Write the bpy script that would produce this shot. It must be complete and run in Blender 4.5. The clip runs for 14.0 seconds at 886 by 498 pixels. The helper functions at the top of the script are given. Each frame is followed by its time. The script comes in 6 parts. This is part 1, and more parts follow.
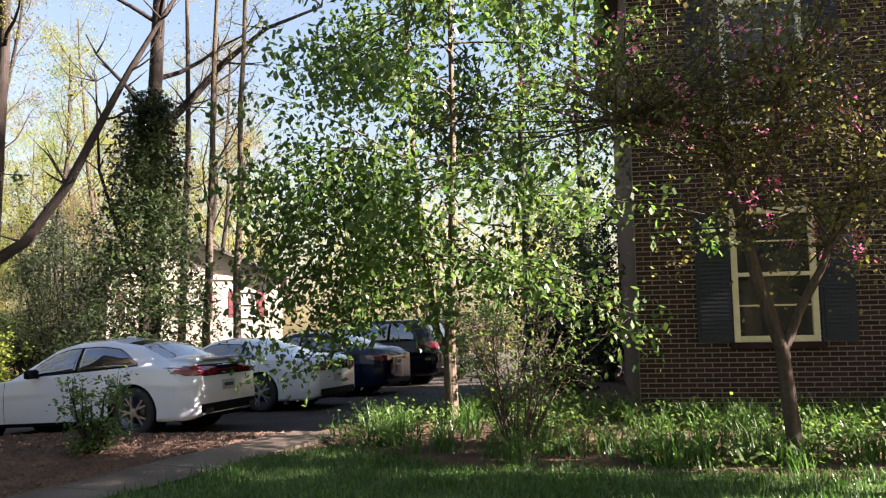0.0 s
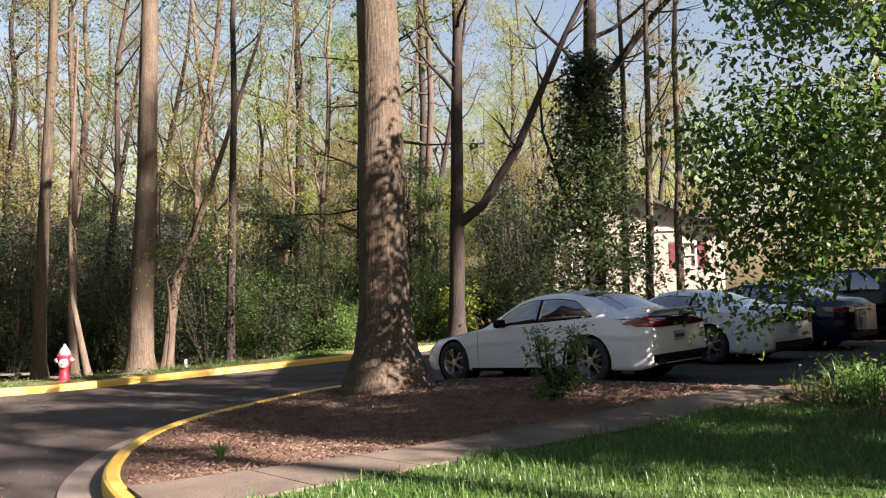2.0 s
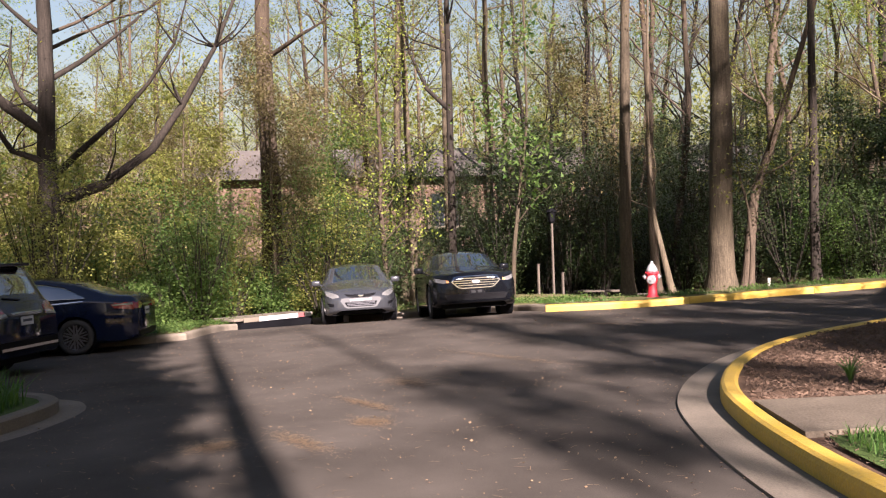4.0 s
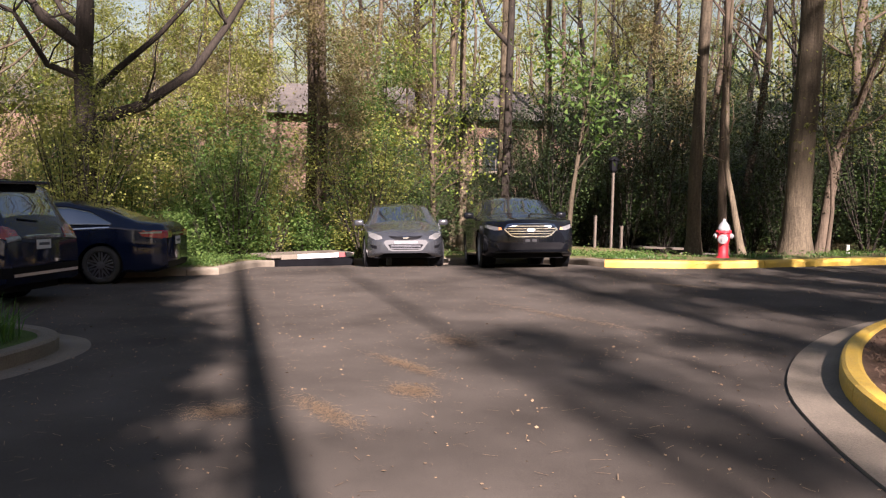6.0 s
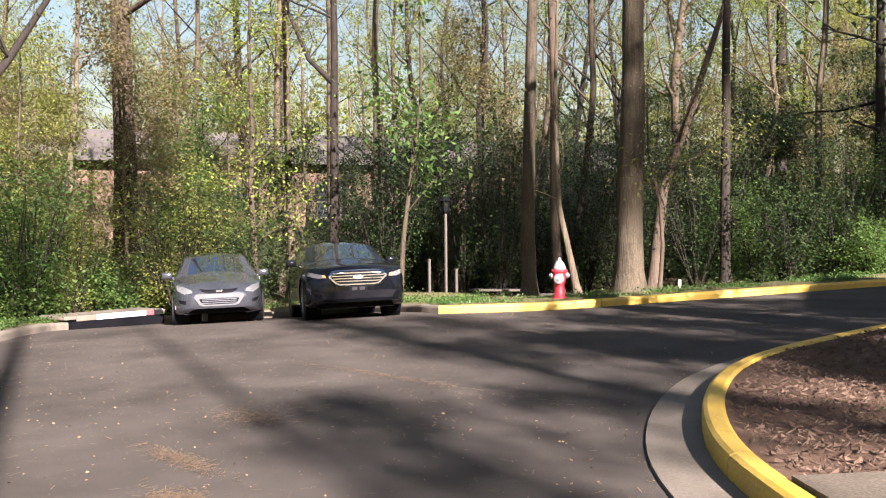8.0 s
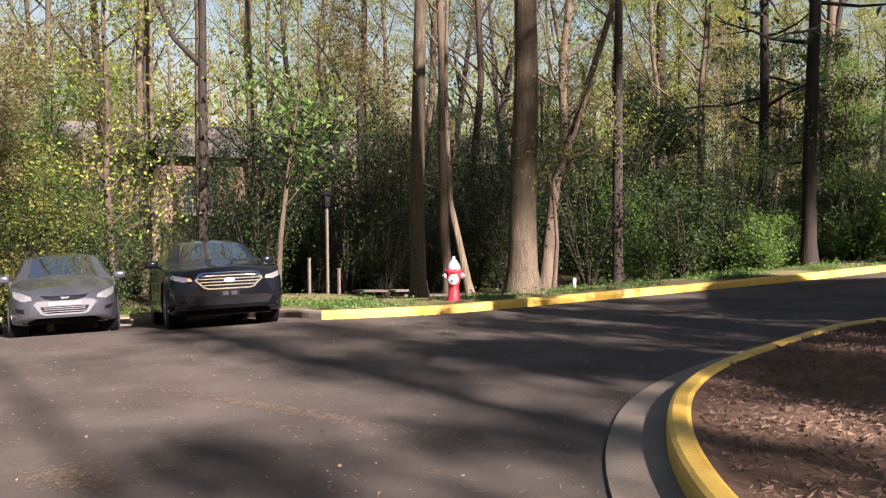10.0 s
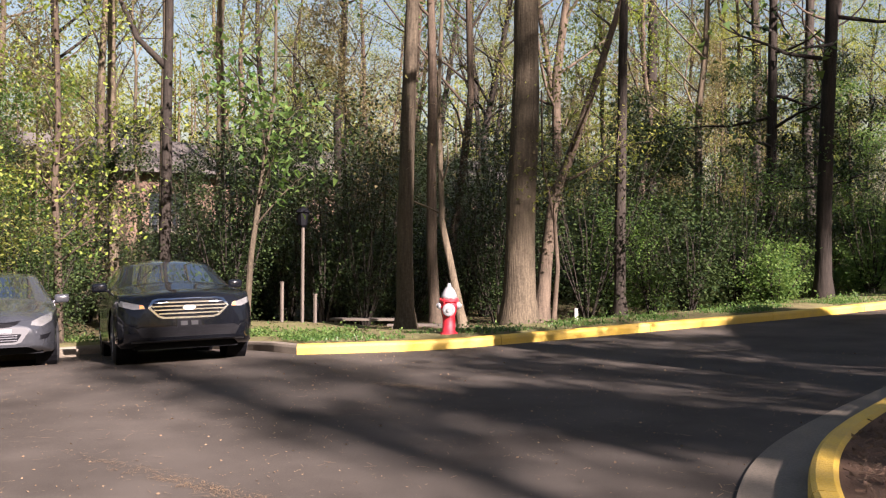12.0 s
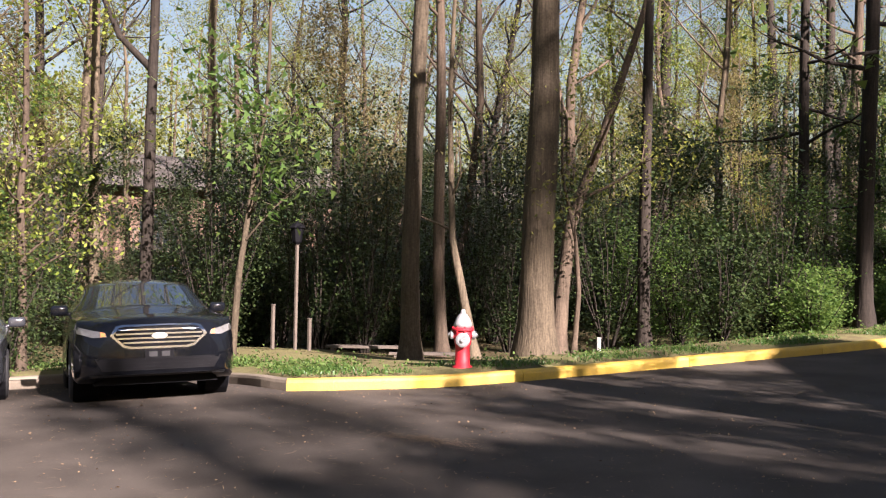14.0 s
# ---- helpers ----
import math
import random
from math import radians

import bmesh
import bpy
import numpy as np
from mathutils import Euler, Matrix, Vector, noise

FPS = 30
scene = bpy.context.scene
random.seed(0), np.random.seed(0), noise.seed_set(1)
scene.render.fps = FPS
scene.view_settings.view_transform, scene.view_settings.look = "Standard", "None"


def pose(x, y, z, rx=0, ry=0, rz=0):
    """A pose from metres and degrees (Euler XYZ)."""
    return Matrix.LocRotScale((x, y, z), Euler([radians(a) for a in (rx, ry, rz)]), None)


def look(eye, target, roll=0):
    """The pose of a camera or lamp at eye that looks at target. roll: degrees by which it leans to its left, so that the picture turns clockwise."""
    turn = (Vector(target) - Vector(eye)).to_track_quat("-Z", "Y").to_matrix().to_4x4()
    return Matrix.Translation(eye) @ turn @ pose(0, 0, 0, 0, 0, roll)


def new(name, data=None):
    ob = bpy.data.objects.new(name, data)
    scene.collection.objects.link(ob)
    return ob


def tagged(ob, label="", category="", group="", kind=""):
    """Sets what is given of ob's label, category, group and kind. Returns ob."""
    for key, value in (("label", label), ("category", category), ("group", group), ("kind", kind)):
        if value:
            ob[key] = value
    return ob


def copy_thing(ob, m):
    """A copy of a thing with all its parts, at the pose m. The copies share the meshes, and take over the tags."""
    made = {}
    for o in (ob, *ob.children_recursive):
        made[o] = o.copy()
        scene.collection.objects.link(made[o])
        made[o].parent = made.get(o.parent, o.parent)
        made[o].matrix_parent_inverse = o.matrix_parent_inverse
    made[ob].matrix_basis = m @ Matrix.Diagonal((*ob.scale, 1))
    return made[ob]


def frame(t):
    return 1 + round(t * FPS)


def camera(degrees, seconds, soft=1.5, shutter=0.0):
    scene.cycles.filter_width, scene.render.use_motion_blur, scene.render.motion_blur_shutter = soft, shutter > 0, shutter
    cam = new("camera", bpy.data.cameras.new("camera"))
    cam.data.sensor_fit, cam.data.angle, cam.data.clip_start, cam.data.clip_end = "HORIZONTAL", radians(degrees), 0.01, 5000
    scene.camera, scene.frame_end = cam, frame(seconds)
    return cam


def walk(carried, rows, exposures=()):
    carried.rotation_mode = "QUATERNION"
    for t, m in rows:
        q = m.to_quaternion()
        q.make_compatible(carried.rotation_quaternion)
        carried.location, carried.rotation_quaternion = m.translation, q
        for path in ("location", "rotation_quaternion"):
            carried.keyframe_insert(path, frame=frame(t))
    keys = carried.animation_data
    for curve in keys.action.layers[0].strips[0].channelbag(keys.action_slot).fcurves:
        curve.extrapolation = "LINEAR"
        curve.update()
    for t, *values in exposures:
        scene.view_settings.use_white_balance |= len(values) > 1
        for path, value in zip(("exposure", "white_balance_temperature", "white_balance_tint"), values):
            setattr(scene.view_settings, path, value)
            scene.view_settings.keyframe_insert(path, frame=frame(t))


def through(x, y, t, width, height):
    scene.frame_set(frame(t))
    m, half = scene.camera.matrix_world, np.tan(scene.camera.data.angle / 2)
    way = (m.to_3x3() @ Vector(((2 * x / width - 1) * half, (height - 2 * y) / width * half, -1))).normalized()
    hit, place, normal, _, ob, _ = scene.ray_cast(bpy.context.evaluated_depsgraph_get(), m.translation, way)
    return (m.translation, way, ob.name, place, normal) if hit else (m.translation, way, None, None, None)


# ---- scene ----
cam = camera(53.2, 14.0, 1.2)
PATH = [
    (0, (-1.517, 1.878, 1.362), (-1.351, 3.858, 1.594), -0.8),
    (0.5, (-1.509, 1.883, 1.362), (-1.516, 3.872, 1.573), -1.6),
    (1, (-1.517, 1.913, 1.372), (-1.72, 3.894, 1.55), -1.7),
    (1.5, (-1.541, 1.912, 1.383), (-2.021, 3.848, 1.532), -1.2),
    (2, (-1.658, 1.818, 1.377), (-2.439, 3.654, 1.512), -0.7),
    (2.5, (-1.777, 1.737, 1.35), (-2.852, 3.42, 1.466), -0.6),
    (3, (-1.898, 1.761, 1.32), (-3.216, 3.262, 1.413), -1.1),
    (3.5, (-2.089, 1.788, 1.28), (-3.599, 3.098, 1.322), -1.8),
    (4, (-2.437, 2.054, 1.208), (-4.14, 3.103, 1.201), -1.9),
    (4.2, (-2.58, 2.16, 1.174), (-4.33, 3.128, 1.164), -1.3),
    (6.3, (-3.943, 2.831, 1.113), (-5.671, 3.824, 0.952), 2.0),
    (6.5, (-4.083, 2.962, 1.058), (-5.779, 4.002, 0.856), 2.7),
    (7, (-4.314, 3.216, 1.089), (-5.979, 4.304, 0.876), 4.0),
    (7.5, (-4.515, 3.444, 1.086), (-6.156, 4.583, 0.972), 2.2),
    (8, (-4.785, 3.706, 1.083), (-6.34, 4.963, 1.062), -0.5),
    (8.5, (-5.226, 4.035, 1.058), (-6.686, 5.402, 1.065), -0.2),
    (8.7, (-5.275, 4.102, 1.076), (-6.71, 5.496, 1.072), 0.2),
    (10.8, (-6.898, 5.128, 1.116), (-8.235, 6.615, 1.092), -1.6),
    (11, (-7.097, 5.279, 1.094), (-8.426, 6.773, 1.081), -1.8),
    (11.5, (-7.427, 5.502, 1.105), (-8.709, 7.038, 1.104), -1.1),
    (12, (-7.731, 5.818, 1.108), (-9.048, 7.322, 1.129), 0.3),
    (12.5, (-8.036, 6.063, 1.11), (-9.35, 7.571, 1.139), 0.6),
    (13, (-8.376, 6.376, 1.122), (-9.675, 7.897, 1.178), 0.5),
    (13.5, (-8.766, 6.751, 1.134), (-10.089, 8.249, 1.205), 1.1),
    (14, (-9.098, 7.028, 1.119), (-10.41, 8.536, 1.188), 0.9),
]
walk(cam, [(t, look(eye, target, roll)) for t, eye, target, roll in PATH], [(0, 3.05, 5750, 30), (1.5, 2.65, 5800, 30), (3.5, 2.2, 5750, 30), (6.5, 2.1, 5700, 29), (7, 2.3, 5450, 24), (7.5, 2.6, 5350, 22), (8.5, 2.25, 5650, 27), (14, 2.25, 5700, 29)])

# ---- world, sun, exposure ----
SUN_DIR = Vector((0.966, -0.259, 0)).normalized()
SUN_ELEV = radians(28)
world = bpy.data.worlds.new("world")
scene.world = world
world.use_nodes = True
wn, wl = world.node_tree.nodes, world.node_tree.links
sky = wn.new("ShaderNodeTexSky")
sky.sky_type, sky.sun_disc = "NISHITA", False
sky.sun_elevation = SUN_ELEV
sky.sun_rotation = math.atan2(SUN_DIR.x, SUN_DIR.y)
sky.dust_density, sky.ozone_density, sky.air_density = 2.0, 1.0, 2.0
wn["Background"].inputs["Strength"].default_value = 0.028
wl.new(sky.outputs[0], wn["Background"].inputs["Color"])
sun = new("sun", bpy.data.lights.new("sun", "SUN"))
sun.data.energy, sun.data.angle, sun.data.color = 6.5, radians(0.53), (1.0, 0.86, 0.66)
sd = Vector((SUN_DIR.x * math.cos(SUN_ELEV), SUN_DIR.y * math.cos(SUN_ELEV), math.sin(SUN_ELEV)))
sun.matrix_world = look(sd * 60, (0, 0, 0))


# ---- materials ----
def mat(name, base, rough=0.7, metal=0.0, var=0.25, scale=4.0, fine=60.0, bump=0.2, second=None, spec=0.5, rand=0.0, coat=0.0, dist=0.02, ior=1.5):
    """A principled surface with colour variation at two scales and fine relief."""
    m = bpy.data.materials.new(name)
    m.use_nodes = True
    n, l = m.node_tree.nodes, m.node_tree.links
    b = n["Principled BSDF"]
    b.inputs["Roughness"].default_value, b.inputs["Metallic"].default_value = rough, metal
    b.inputs["Specular IOR Level"].default_value = spec
    b.inputs["Coat Weight"].default_value = coat
    b.inputs["Coat Roughness"].default_value = 0.04
    b.inputs["IOR"].default_value = ior
    co = n.new("ShaderNodeTexCoord")
    big, small = n.new("ShaderNodeTexNoise"), n.new("ShaderNodeTexNoise")
    big.inputs["Scale"].default_value, small.inputs["Scale"].default_value = scale, fine
    big.inputs["Detail"].default_value, small.inputs["Detail"].default_value = 5, 3
    for t in (big, small):
        l.new(co.outputs["Object"], t.inputs["Vector"])
    add = n.new("ShaderNodeMath")
    add.operation = "ADD"
    l.new(big.outputs["Fac"], add.inputs[0])
    l.new(small.outputs["Fac"], add.inputs[1])
    half = n.new("ShaderNodeMapRange")
    half.inputs["From Min"].default_value, half.inputs["From Max"].default_value = 0.6, 1.4
    l.new(add.outputs[0], half.inputs["Value"])
    mix = n.new("ShaderNodeMix")
    mix.data_type = "RGBA"
    c2 = second or tuple(max(0.0, c * (1 - 1.4 * var)) for c in base)
    c1 = tuple(min(1.0, c * (1 + var)) for c in base)
    mix.inputs["A"].default_value, mix.inputs["B"].default_value = (*c2, 1), (*c1, 1)
    l.new(half.outputs["Result"], mix.inputs["Factor"])
    out = mix.outputs["Result"]
    if rand:
        hsv, info, mr = n.new("ShaderNodeHueSaturation"), n.new("ShaderNodeObjectInfo"), n.new("ShaderNodeMapRange")
        mr.inputs["To Min"].default_value, mr.inputs["To Max"].default_value = 1 - rand, 1 + rand
        l.new(info.outputs["Random"], mr.inputs["Value"])
        l.new(mr.outputs["Result"], hsv.inputs["Value"])
        l.new(out, hsv.inputs["Color"])
        out = hsv.outputs["Color"]
    l.new(out, b.inputs["Base Color"])
    if bump:
        bp = n.new("ShaderNodeBump")
        bp.inputs["Strength"].default_value, bp.inputs["Distance"].default_value = bump, dist
        l.new(add.outputs[0], bp.inputs["Height"])
        l.new(bp.outputs["Normal"], b.inputs["Normal"])
    return m


def leaf_mat(name, base, second, through=0.45, rough=0.45):
    """Thin leaves: a reflecting side and light that shines through, varied leaf by leaf."""
    m = bpy.data.materials.new(name)
    m.use_nodes = True
    n, l = m.node_tree.nodes, m.node_tree.links
    b, out = n["Principled BSDF"], n["Material Output"]
    geo, ramp = n.new("ShaderNodeNewGeometry"), n.new("ShaderNodeMix")
    ramp.data_type = "RGBA"
    ramp.inputs["A"].default_value, ramp.inputs["B"].default_value = (*base, 1), (*second, 1)
    l.new(geo.outputs["Random Per Island"], ramp.inputs["Factor"])
    l.new(ramp.outputs["Result"], b.inputs["Base Color"])
    b.inputs["Roughness"].default_value = rough
    b.inputs["Specular IOR Level"].default_value = 0.35
    tr, mx = n.new("ShaderNodeBsdfTranslucent"), n.new("ShaderNodeMixShader")
    gain = n.new("ShaderNodeHueSaturation")
    gain.inputs["Value"].default_value, gain.inputs["Saturation"].default_value = 1.5, 1.1
    l.new(ramp.outputs["Result"], gain.inputs["Color"])
    l.new(gain.outputs["Color"], tr.inputs["Color"])
    mx.inputs[0].default_value = through
    l.new(b.outputs[0], mx.inputs[1])
    l.new(tr.outputs[0], mx.inputs[2])
    l.new(mx.outputs[0], out.inputs["Surface"])
    return m


def bark_mat(name, base, second, ridge=14.0):
    """Bark with long upright ridges and patches of lichen."""
    m = mat(name, base, 0.92, var=0.2, scale=1.2, fine=24, bump=0.0, second=second, spec=0.15, rand=0.25)
    n, l = m.node_tree.nodes, m.node_tree.links
    b = n["Principled BSDF"]
    co, mp, no = n.new("ShaderNodeTexCoord"), n.new("ShaderNodeMapping"), n.new("ShaderNodeTexNoise")
    mp.inputs["Scale"].default_value = (ridge * 1.5, ridge * 1.5, ridge * 0.14)
    no.inputs["Scale"].default_value, no.inputs["Detail"].default_value = 1.0, 6
    l.new(co.outputs["Object"], mp.inputs["Vector"])
    l.new(mp.outputs[0], no.inputs["Vector"])
    bp = n.new("ShaderNodeBump")
    bp.inputs["Strength"].default_value, bp.inputs["Distance"].default_value = 0.7, 0.03
    l.new(no.outputs["Fac"], bp.inputs["Height"])
    l.new(bp.outputs["Normal"], b.inputs["Normal"])
    was = b.inputs["Base Color"].links[0].from_socket
    mx = n.new("ShaderNodeMix")
    mx.data_type, mx.blend_type = "RGBA", "MULTIPLY"
    mx.inputs["Factor"].default_value = 0.75
    rp = n.new("ShaderNodeMapRange")
    rp.inputs["From Min"].default_value, rp.inputs["From Max"].default_value = 0.35, 0.65
    rp.inputs["To Min"].default_value = 0.5
    l.new(no.outputs["Fac"], rp.inputs["Value"])
    l.new(was, mx.inputs["A"])
    l.new(rp.outputs["Result"], mx.inputs["B"])
    l.new(mx.outputs["Result"], b.inputs["Base Color"])
    return m


def glass_mat(name, tint=(0.008, 0.01, 0.012)):
    m = mat(name, tint, 0.03, var=0.05, bump=0, spec=1.0, coat=1.0, ior=1.9)
    return m


ASPHALT = mat("asphalt", (0.064, 0.055, 0.046), 0.9, var=0.45, scale=0.9, fine=230, bump=0.2, spec=0.06, dist=0.006)
FOOTPATH = mat("footpath_concrete", (0.105, 0.086, 0.063), 0.92, var=0.4, scale=1.6, fine=60, bump=0.25, spec=0.15, rand=0.12)
CONCRETE = mat("concrete", (0.14, 0.118, 0.09), 0.9, var=0.25, scale=2.2, fine=70, bump=0.25, spec=0.2, rand=0.12)
YELLOW = mat("yellow_paint", (0.49, 0.31, 0.02), 0.6, var=0.18, scale=3.5, fine=50, bump=0.3, second=(0.36, 0.25, 0.06), rand=0.12)
MULCH = mat("mulch", (0.105, 0.066, 0.043), 0.95, var=0.5, scale=3, fine=130, bump=0.7, spec=0.1, dist=0.012)
SOIL = mat("leaf_litter", (0.075, 0.05, 0.03), 0.95, var=0.5, scale=1.5, fine=30, bump=1.0, spec=0.1, second=(0.05, 0.06, 0.02), dist=0.06)
VERGE = mat("mossy_verge", (0.11, 0.11, 0.042), 0.95, var=0.4, scale=2.5, fine=40, bump=0.8, second=(0.08, 0.055, 0.035), spec=0.1)
LAWN = mat("lawn_soil", (0.055, 0.085, 0.022), 0.95, var=0.4, scale=2, fine=60, bump=0.8, spec=0.1)
LEAF_MAPLE = leaf_mat("leaf_maple", (0.03, 0.068, 0.016), (0.10, 0.15, 0.035), 0.45, 0.45)
GRASS = leaf_mat("grass_blades", (0.03, 0.075, 0.014), (0.08, 0.15, 0.03), 0.4)
BARK = bark_mat("bark", (0.088, 0.065, 0.045), (0.04, 0.031, 0.022))
BARK_PALE = bark_mat("bark_pale", (0.105, 0.083, 0.054), (0.044, 0.035, 0.024), 18)
BARK_DARK = bark_mat("bark_dark", (0.035, 0.028, 0.022), (0.018, 0.015, 0.012), 16)
LEAF_SPRING = leaf_mat("leaf_spring", (0.12, 0.14, 0.03), (0.215, 0.215, 0.055), 0.5)
LEAF_GREEN = leaf_mat("leaf_green", (0.045, 0.092, 0.022), (0.125, 0.18, 0.045), 0.5)
LEAF_BUD = leaf_mat("leaf_bud", (0.12, 0.092, 0.05), (0.17, 0.155, 0.065), 0.5)
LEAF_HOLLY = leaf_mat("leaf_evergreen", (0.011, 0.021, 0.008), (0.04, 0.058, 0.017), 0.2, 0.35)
LEAF_LIME = leaf_mat("leaf_lime", (0.13, 0.175, 0.026), (0.22, 0.25, 0.05), 0.5)
LEAF_RED = leaf_mat("leaf_bronze", (0.06, 0.042, 0.022), (0.13, 0.145, 0.035), 0.45)
BLOSSOM = leaf_mat("blossom", (0.75, 0.16, 0.35), (0.8, 0.32, 0.5), 0.4)
NEEDLE = leaf_mat("pine_needles", (0.045, 0.08, 0.024), (0.09, 0.13, 0.03), 0.3)
DRY = leaf_mat("dry_leaf", (0.13, 0.085, 0.05), (0.24, 0.17, 0.10), 0.2, 0.8)
RUBBER = mat("rubber", (0.018, 0.018, 0.019), 0.8, var=0.2, scale=8, bump=0.1)
BLACK = mat("black_plastic", (0.005, 0.005, 0.006), 0.6, var=0.2, scale=9, bump=0.05, spec=0.06)
CHROME = mat("chrome", (0.36, 0.38, 0.41), 0.18, 1.0, var=0.05, bump=0)
ALLOY = mat("alloy", (0.55, 0.55, 0.57), 0.3, 1.0, var=0.1, bump=0)
ALLOY_DARK = mat("dark_alloy", (0.10, 0.10, 0.11), 0.35, 0.9, var=0.1, bump=0)
GLASS = glass_mat("car_glass")
LAMP_CLEAR = mat("headlight_lens", (0.12, 0.118, 0.115), 0.2, 0.0, var=0.2, scale=14, bump=0.2, coat=1.0)
LAMP_RED = mat("tail_lens", (0.16, 0.004, 0.006), 0.12, var=0.2, scale=16, bump=0.1, coat=1.0)
PLATE = mat("number_plate", (0.32, 0.33, 0.35), 0.5, var=0.1, bump=0)
PAINT_WHITE = mat("white_paint", (0.62, 0.63, 0.65), 0.25, var=0.03, scale=2, bump=0, coat=0.8)
PAINT_SILVER = mat("grey_silver_paint", (0.038, 0.04, 0.045), 0.17, 0.3, var=0.05, scale=2, bump=0, coat=0.6)
PAINT_BLACK = mat("black_paint", (0.004, 0.0045, 0.006), 0.1, 0.0, var=0.1, scale=2, bump=0, coat=0.1, spec=0.25)
PAINT_NAVY = mat("navy_paint", (0.004, 0.007, 0.022), 0.14, 0.0, var=0.1, scale=2, bump=0, coat=0.15, spec=0.3)
RED_IRON = mat("red_hydrant_paint", (0.40, 0.016, 0.024), 0.5, var=0.2, scale=9, fine=80, bump=0.2)
SILVER_IRON = mat("silver_hydrant_paint", (0.23, 0.23, 0.23), 0.5, 0.2, var=0.15, scale=9, fine=80, bump=0.2)
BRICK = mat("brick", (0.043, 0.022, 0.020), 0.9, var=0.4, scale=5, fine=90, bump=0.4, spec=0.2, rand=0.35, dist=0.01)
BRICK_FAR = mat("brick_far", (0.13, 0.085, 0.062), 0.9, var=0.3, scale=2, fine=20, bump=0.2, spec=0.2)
MORTAR = mat("mortar", (0.30, 0.26, 0.235), 0.95, var=0.2, scale=6, fine=90, bump=0.3, spec=0.1)
SIDING = mat("cream_siding", (0.36, 0.32, 0.25), 0.75, var=0.08, scale=2, fine=30, bump=0.1)
ROOFING = mat("shingles", (0.075, 0.064, 0.056), 0.95, var=0.3, scale=3, fine=25, bump=0.6)
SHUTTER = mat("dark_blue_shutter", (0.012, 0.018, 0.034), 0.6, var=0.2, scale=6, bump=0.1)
SHUTTER_RED = mat("maroon_shutter", (0.20, 0.06, 0.06), 0.7, var=0.2, scale=6, bump=0.1)
CREAM = mat("cream_trim", (0.66, 0.58, 0.38), 0.6, var=0.1, scale=5, bump=0.1)
WHITE_TRIM = mat("white_trim", (0.6, 0.59, 0.56), 0.6, var=0.1, scale=5, bump=0.1)
PANE = mat("window_pane", (0.02, 0.023, 0.027), 0.04, var=0.05, bump=0, spec=0.5)
GREY_WOOD = mat("weathered_wood", (0.08, 0.065, 0.05), 0.9, var=0.3, scale=6, fine=40, bump=0.5)


# ---- helpers for building ----
def link(name, bm, material, parent=None, smooth=False):
    me = bpy.data.meshes.new(name)
    bm.to_mesh(me)
    bm.free()
    me.materials.append(material)
    if smooth:
        me.polygons.foreach_set("use_smooth", [True] * len(me.polygons))
    ob = new(name, me)
    ob.parent = parent
    return ob


def part(name, bm, material, parent, label="", smooth=False):
    return tagged(link(name, bm, material, parent, smooth), label)


def raw(name, verts, faces, material, parent=None, smooth=False):
    me = bpy.data.meshes.new(name)
    me.from_pydata(verts, [], faces)
    me.materials.append(material)
    if smooth:
        me.polygons.foreach_set("use_smooth", [True] * len(me.polygons))
    ob = new(name, me)
    ob.parent = parent
    return ob


def root(name, x, y, z, turn=0.0, label="", category="", group="", kind=""):
    e = new(name)
    e.empty_display_size = 0.2
    e.matrix_basis = pose(x, y, z, 0, 0, turn)
    return tagged(e, label, category, group, kind)


def bm_box(cx, cy, cz, sx, sy, sz, bevel=0.0, bm=None, turn=0.0):
    own = bm is None
    bm = bm or bmesh.new()
    m = Matrix.Translation((cx, cy, cz)) @ Matrix.Rotation(radians(turn), 4, "Z") @ Matrix.Diagonal((sx, sy, sz, 1))
    made = bmesh.ops.create_cube(bm, size=1, matrix=m)
    if bevel:
        edges = list({e for v in made["verts"] for e in v.link_edges})
        bmesh.ops.bevel(bm, geom=edges, offset=bevel, segments=2, affect="EDGES", profile=0.6)
    return bm


def bm_lathe(profile, n=20, axis="Z", at=(0, 0, 0), bm=None, caps=(True, True)):
    """profile: (radius, height) pairs turned about an axis."""
    bm = bm or bmesh.new()
    rings = []
    for r, h in profile:
        ring = []
        for i in range(n):
            a = 2 * math.pi * i / n
            c, s = r * math.cos(a), r * math.sin(a)
            p = {"Z": (c, s, h), "Y": (c, h, s), "X": (h, c, s)}[axis]
            ring.append(bm.verts.new(Vector(p) + Vector(at)))
        rings.append(ring)
    for a, b in zip(rings, rings[1:]):
        for i in range(n):
            bm.faces.new((a[i], a[(i + 1) % n], b[(i + 1) % n], b[i]))
    for want, ring in zip(caps, (rings[0], rings[-1])):
        if want:
            bm.faces.new(ring)
    bmesh.ops.recalc_face_normals(bm, faces=bm.faces)
    return bm


def tube_into(verts, faces, pts, radii, n=8, wobble=0.0, rng=random):
    """A tapered round limb along pts, added to vertex and face lists."""
    pts = [Vector(p) for p in pts]
    base = len(verts)
    for i, (p, r) in enumerate(zip(pts, radii)):
        d = (pts[min(i + 1, len(pts) - 1)] - pts[max(i - 1, 0)]).normalized()
        u = d.cross(Vector((0.31, 0.95, 0.05))).normalized()
        w = d.cross(u)
        for k in range(n):
            a = 2 * math.pi * k / n
            rr = r * (1 + wobble * rng.uniform(-1, 1))
            verts.append(tuple(p + u * rr * math.cos(a) + w * rr * math.sin(a)))
    for i in range(len(pts) - 1):
        for k in range(n):
            a, b = base + i * n + k, base + i * n + (k + 1) % n
            faces.append((a, b, b + n, a + n))
    faces.append(tuple(base + (len(pts) - 1) * n + k for k in range(n)))


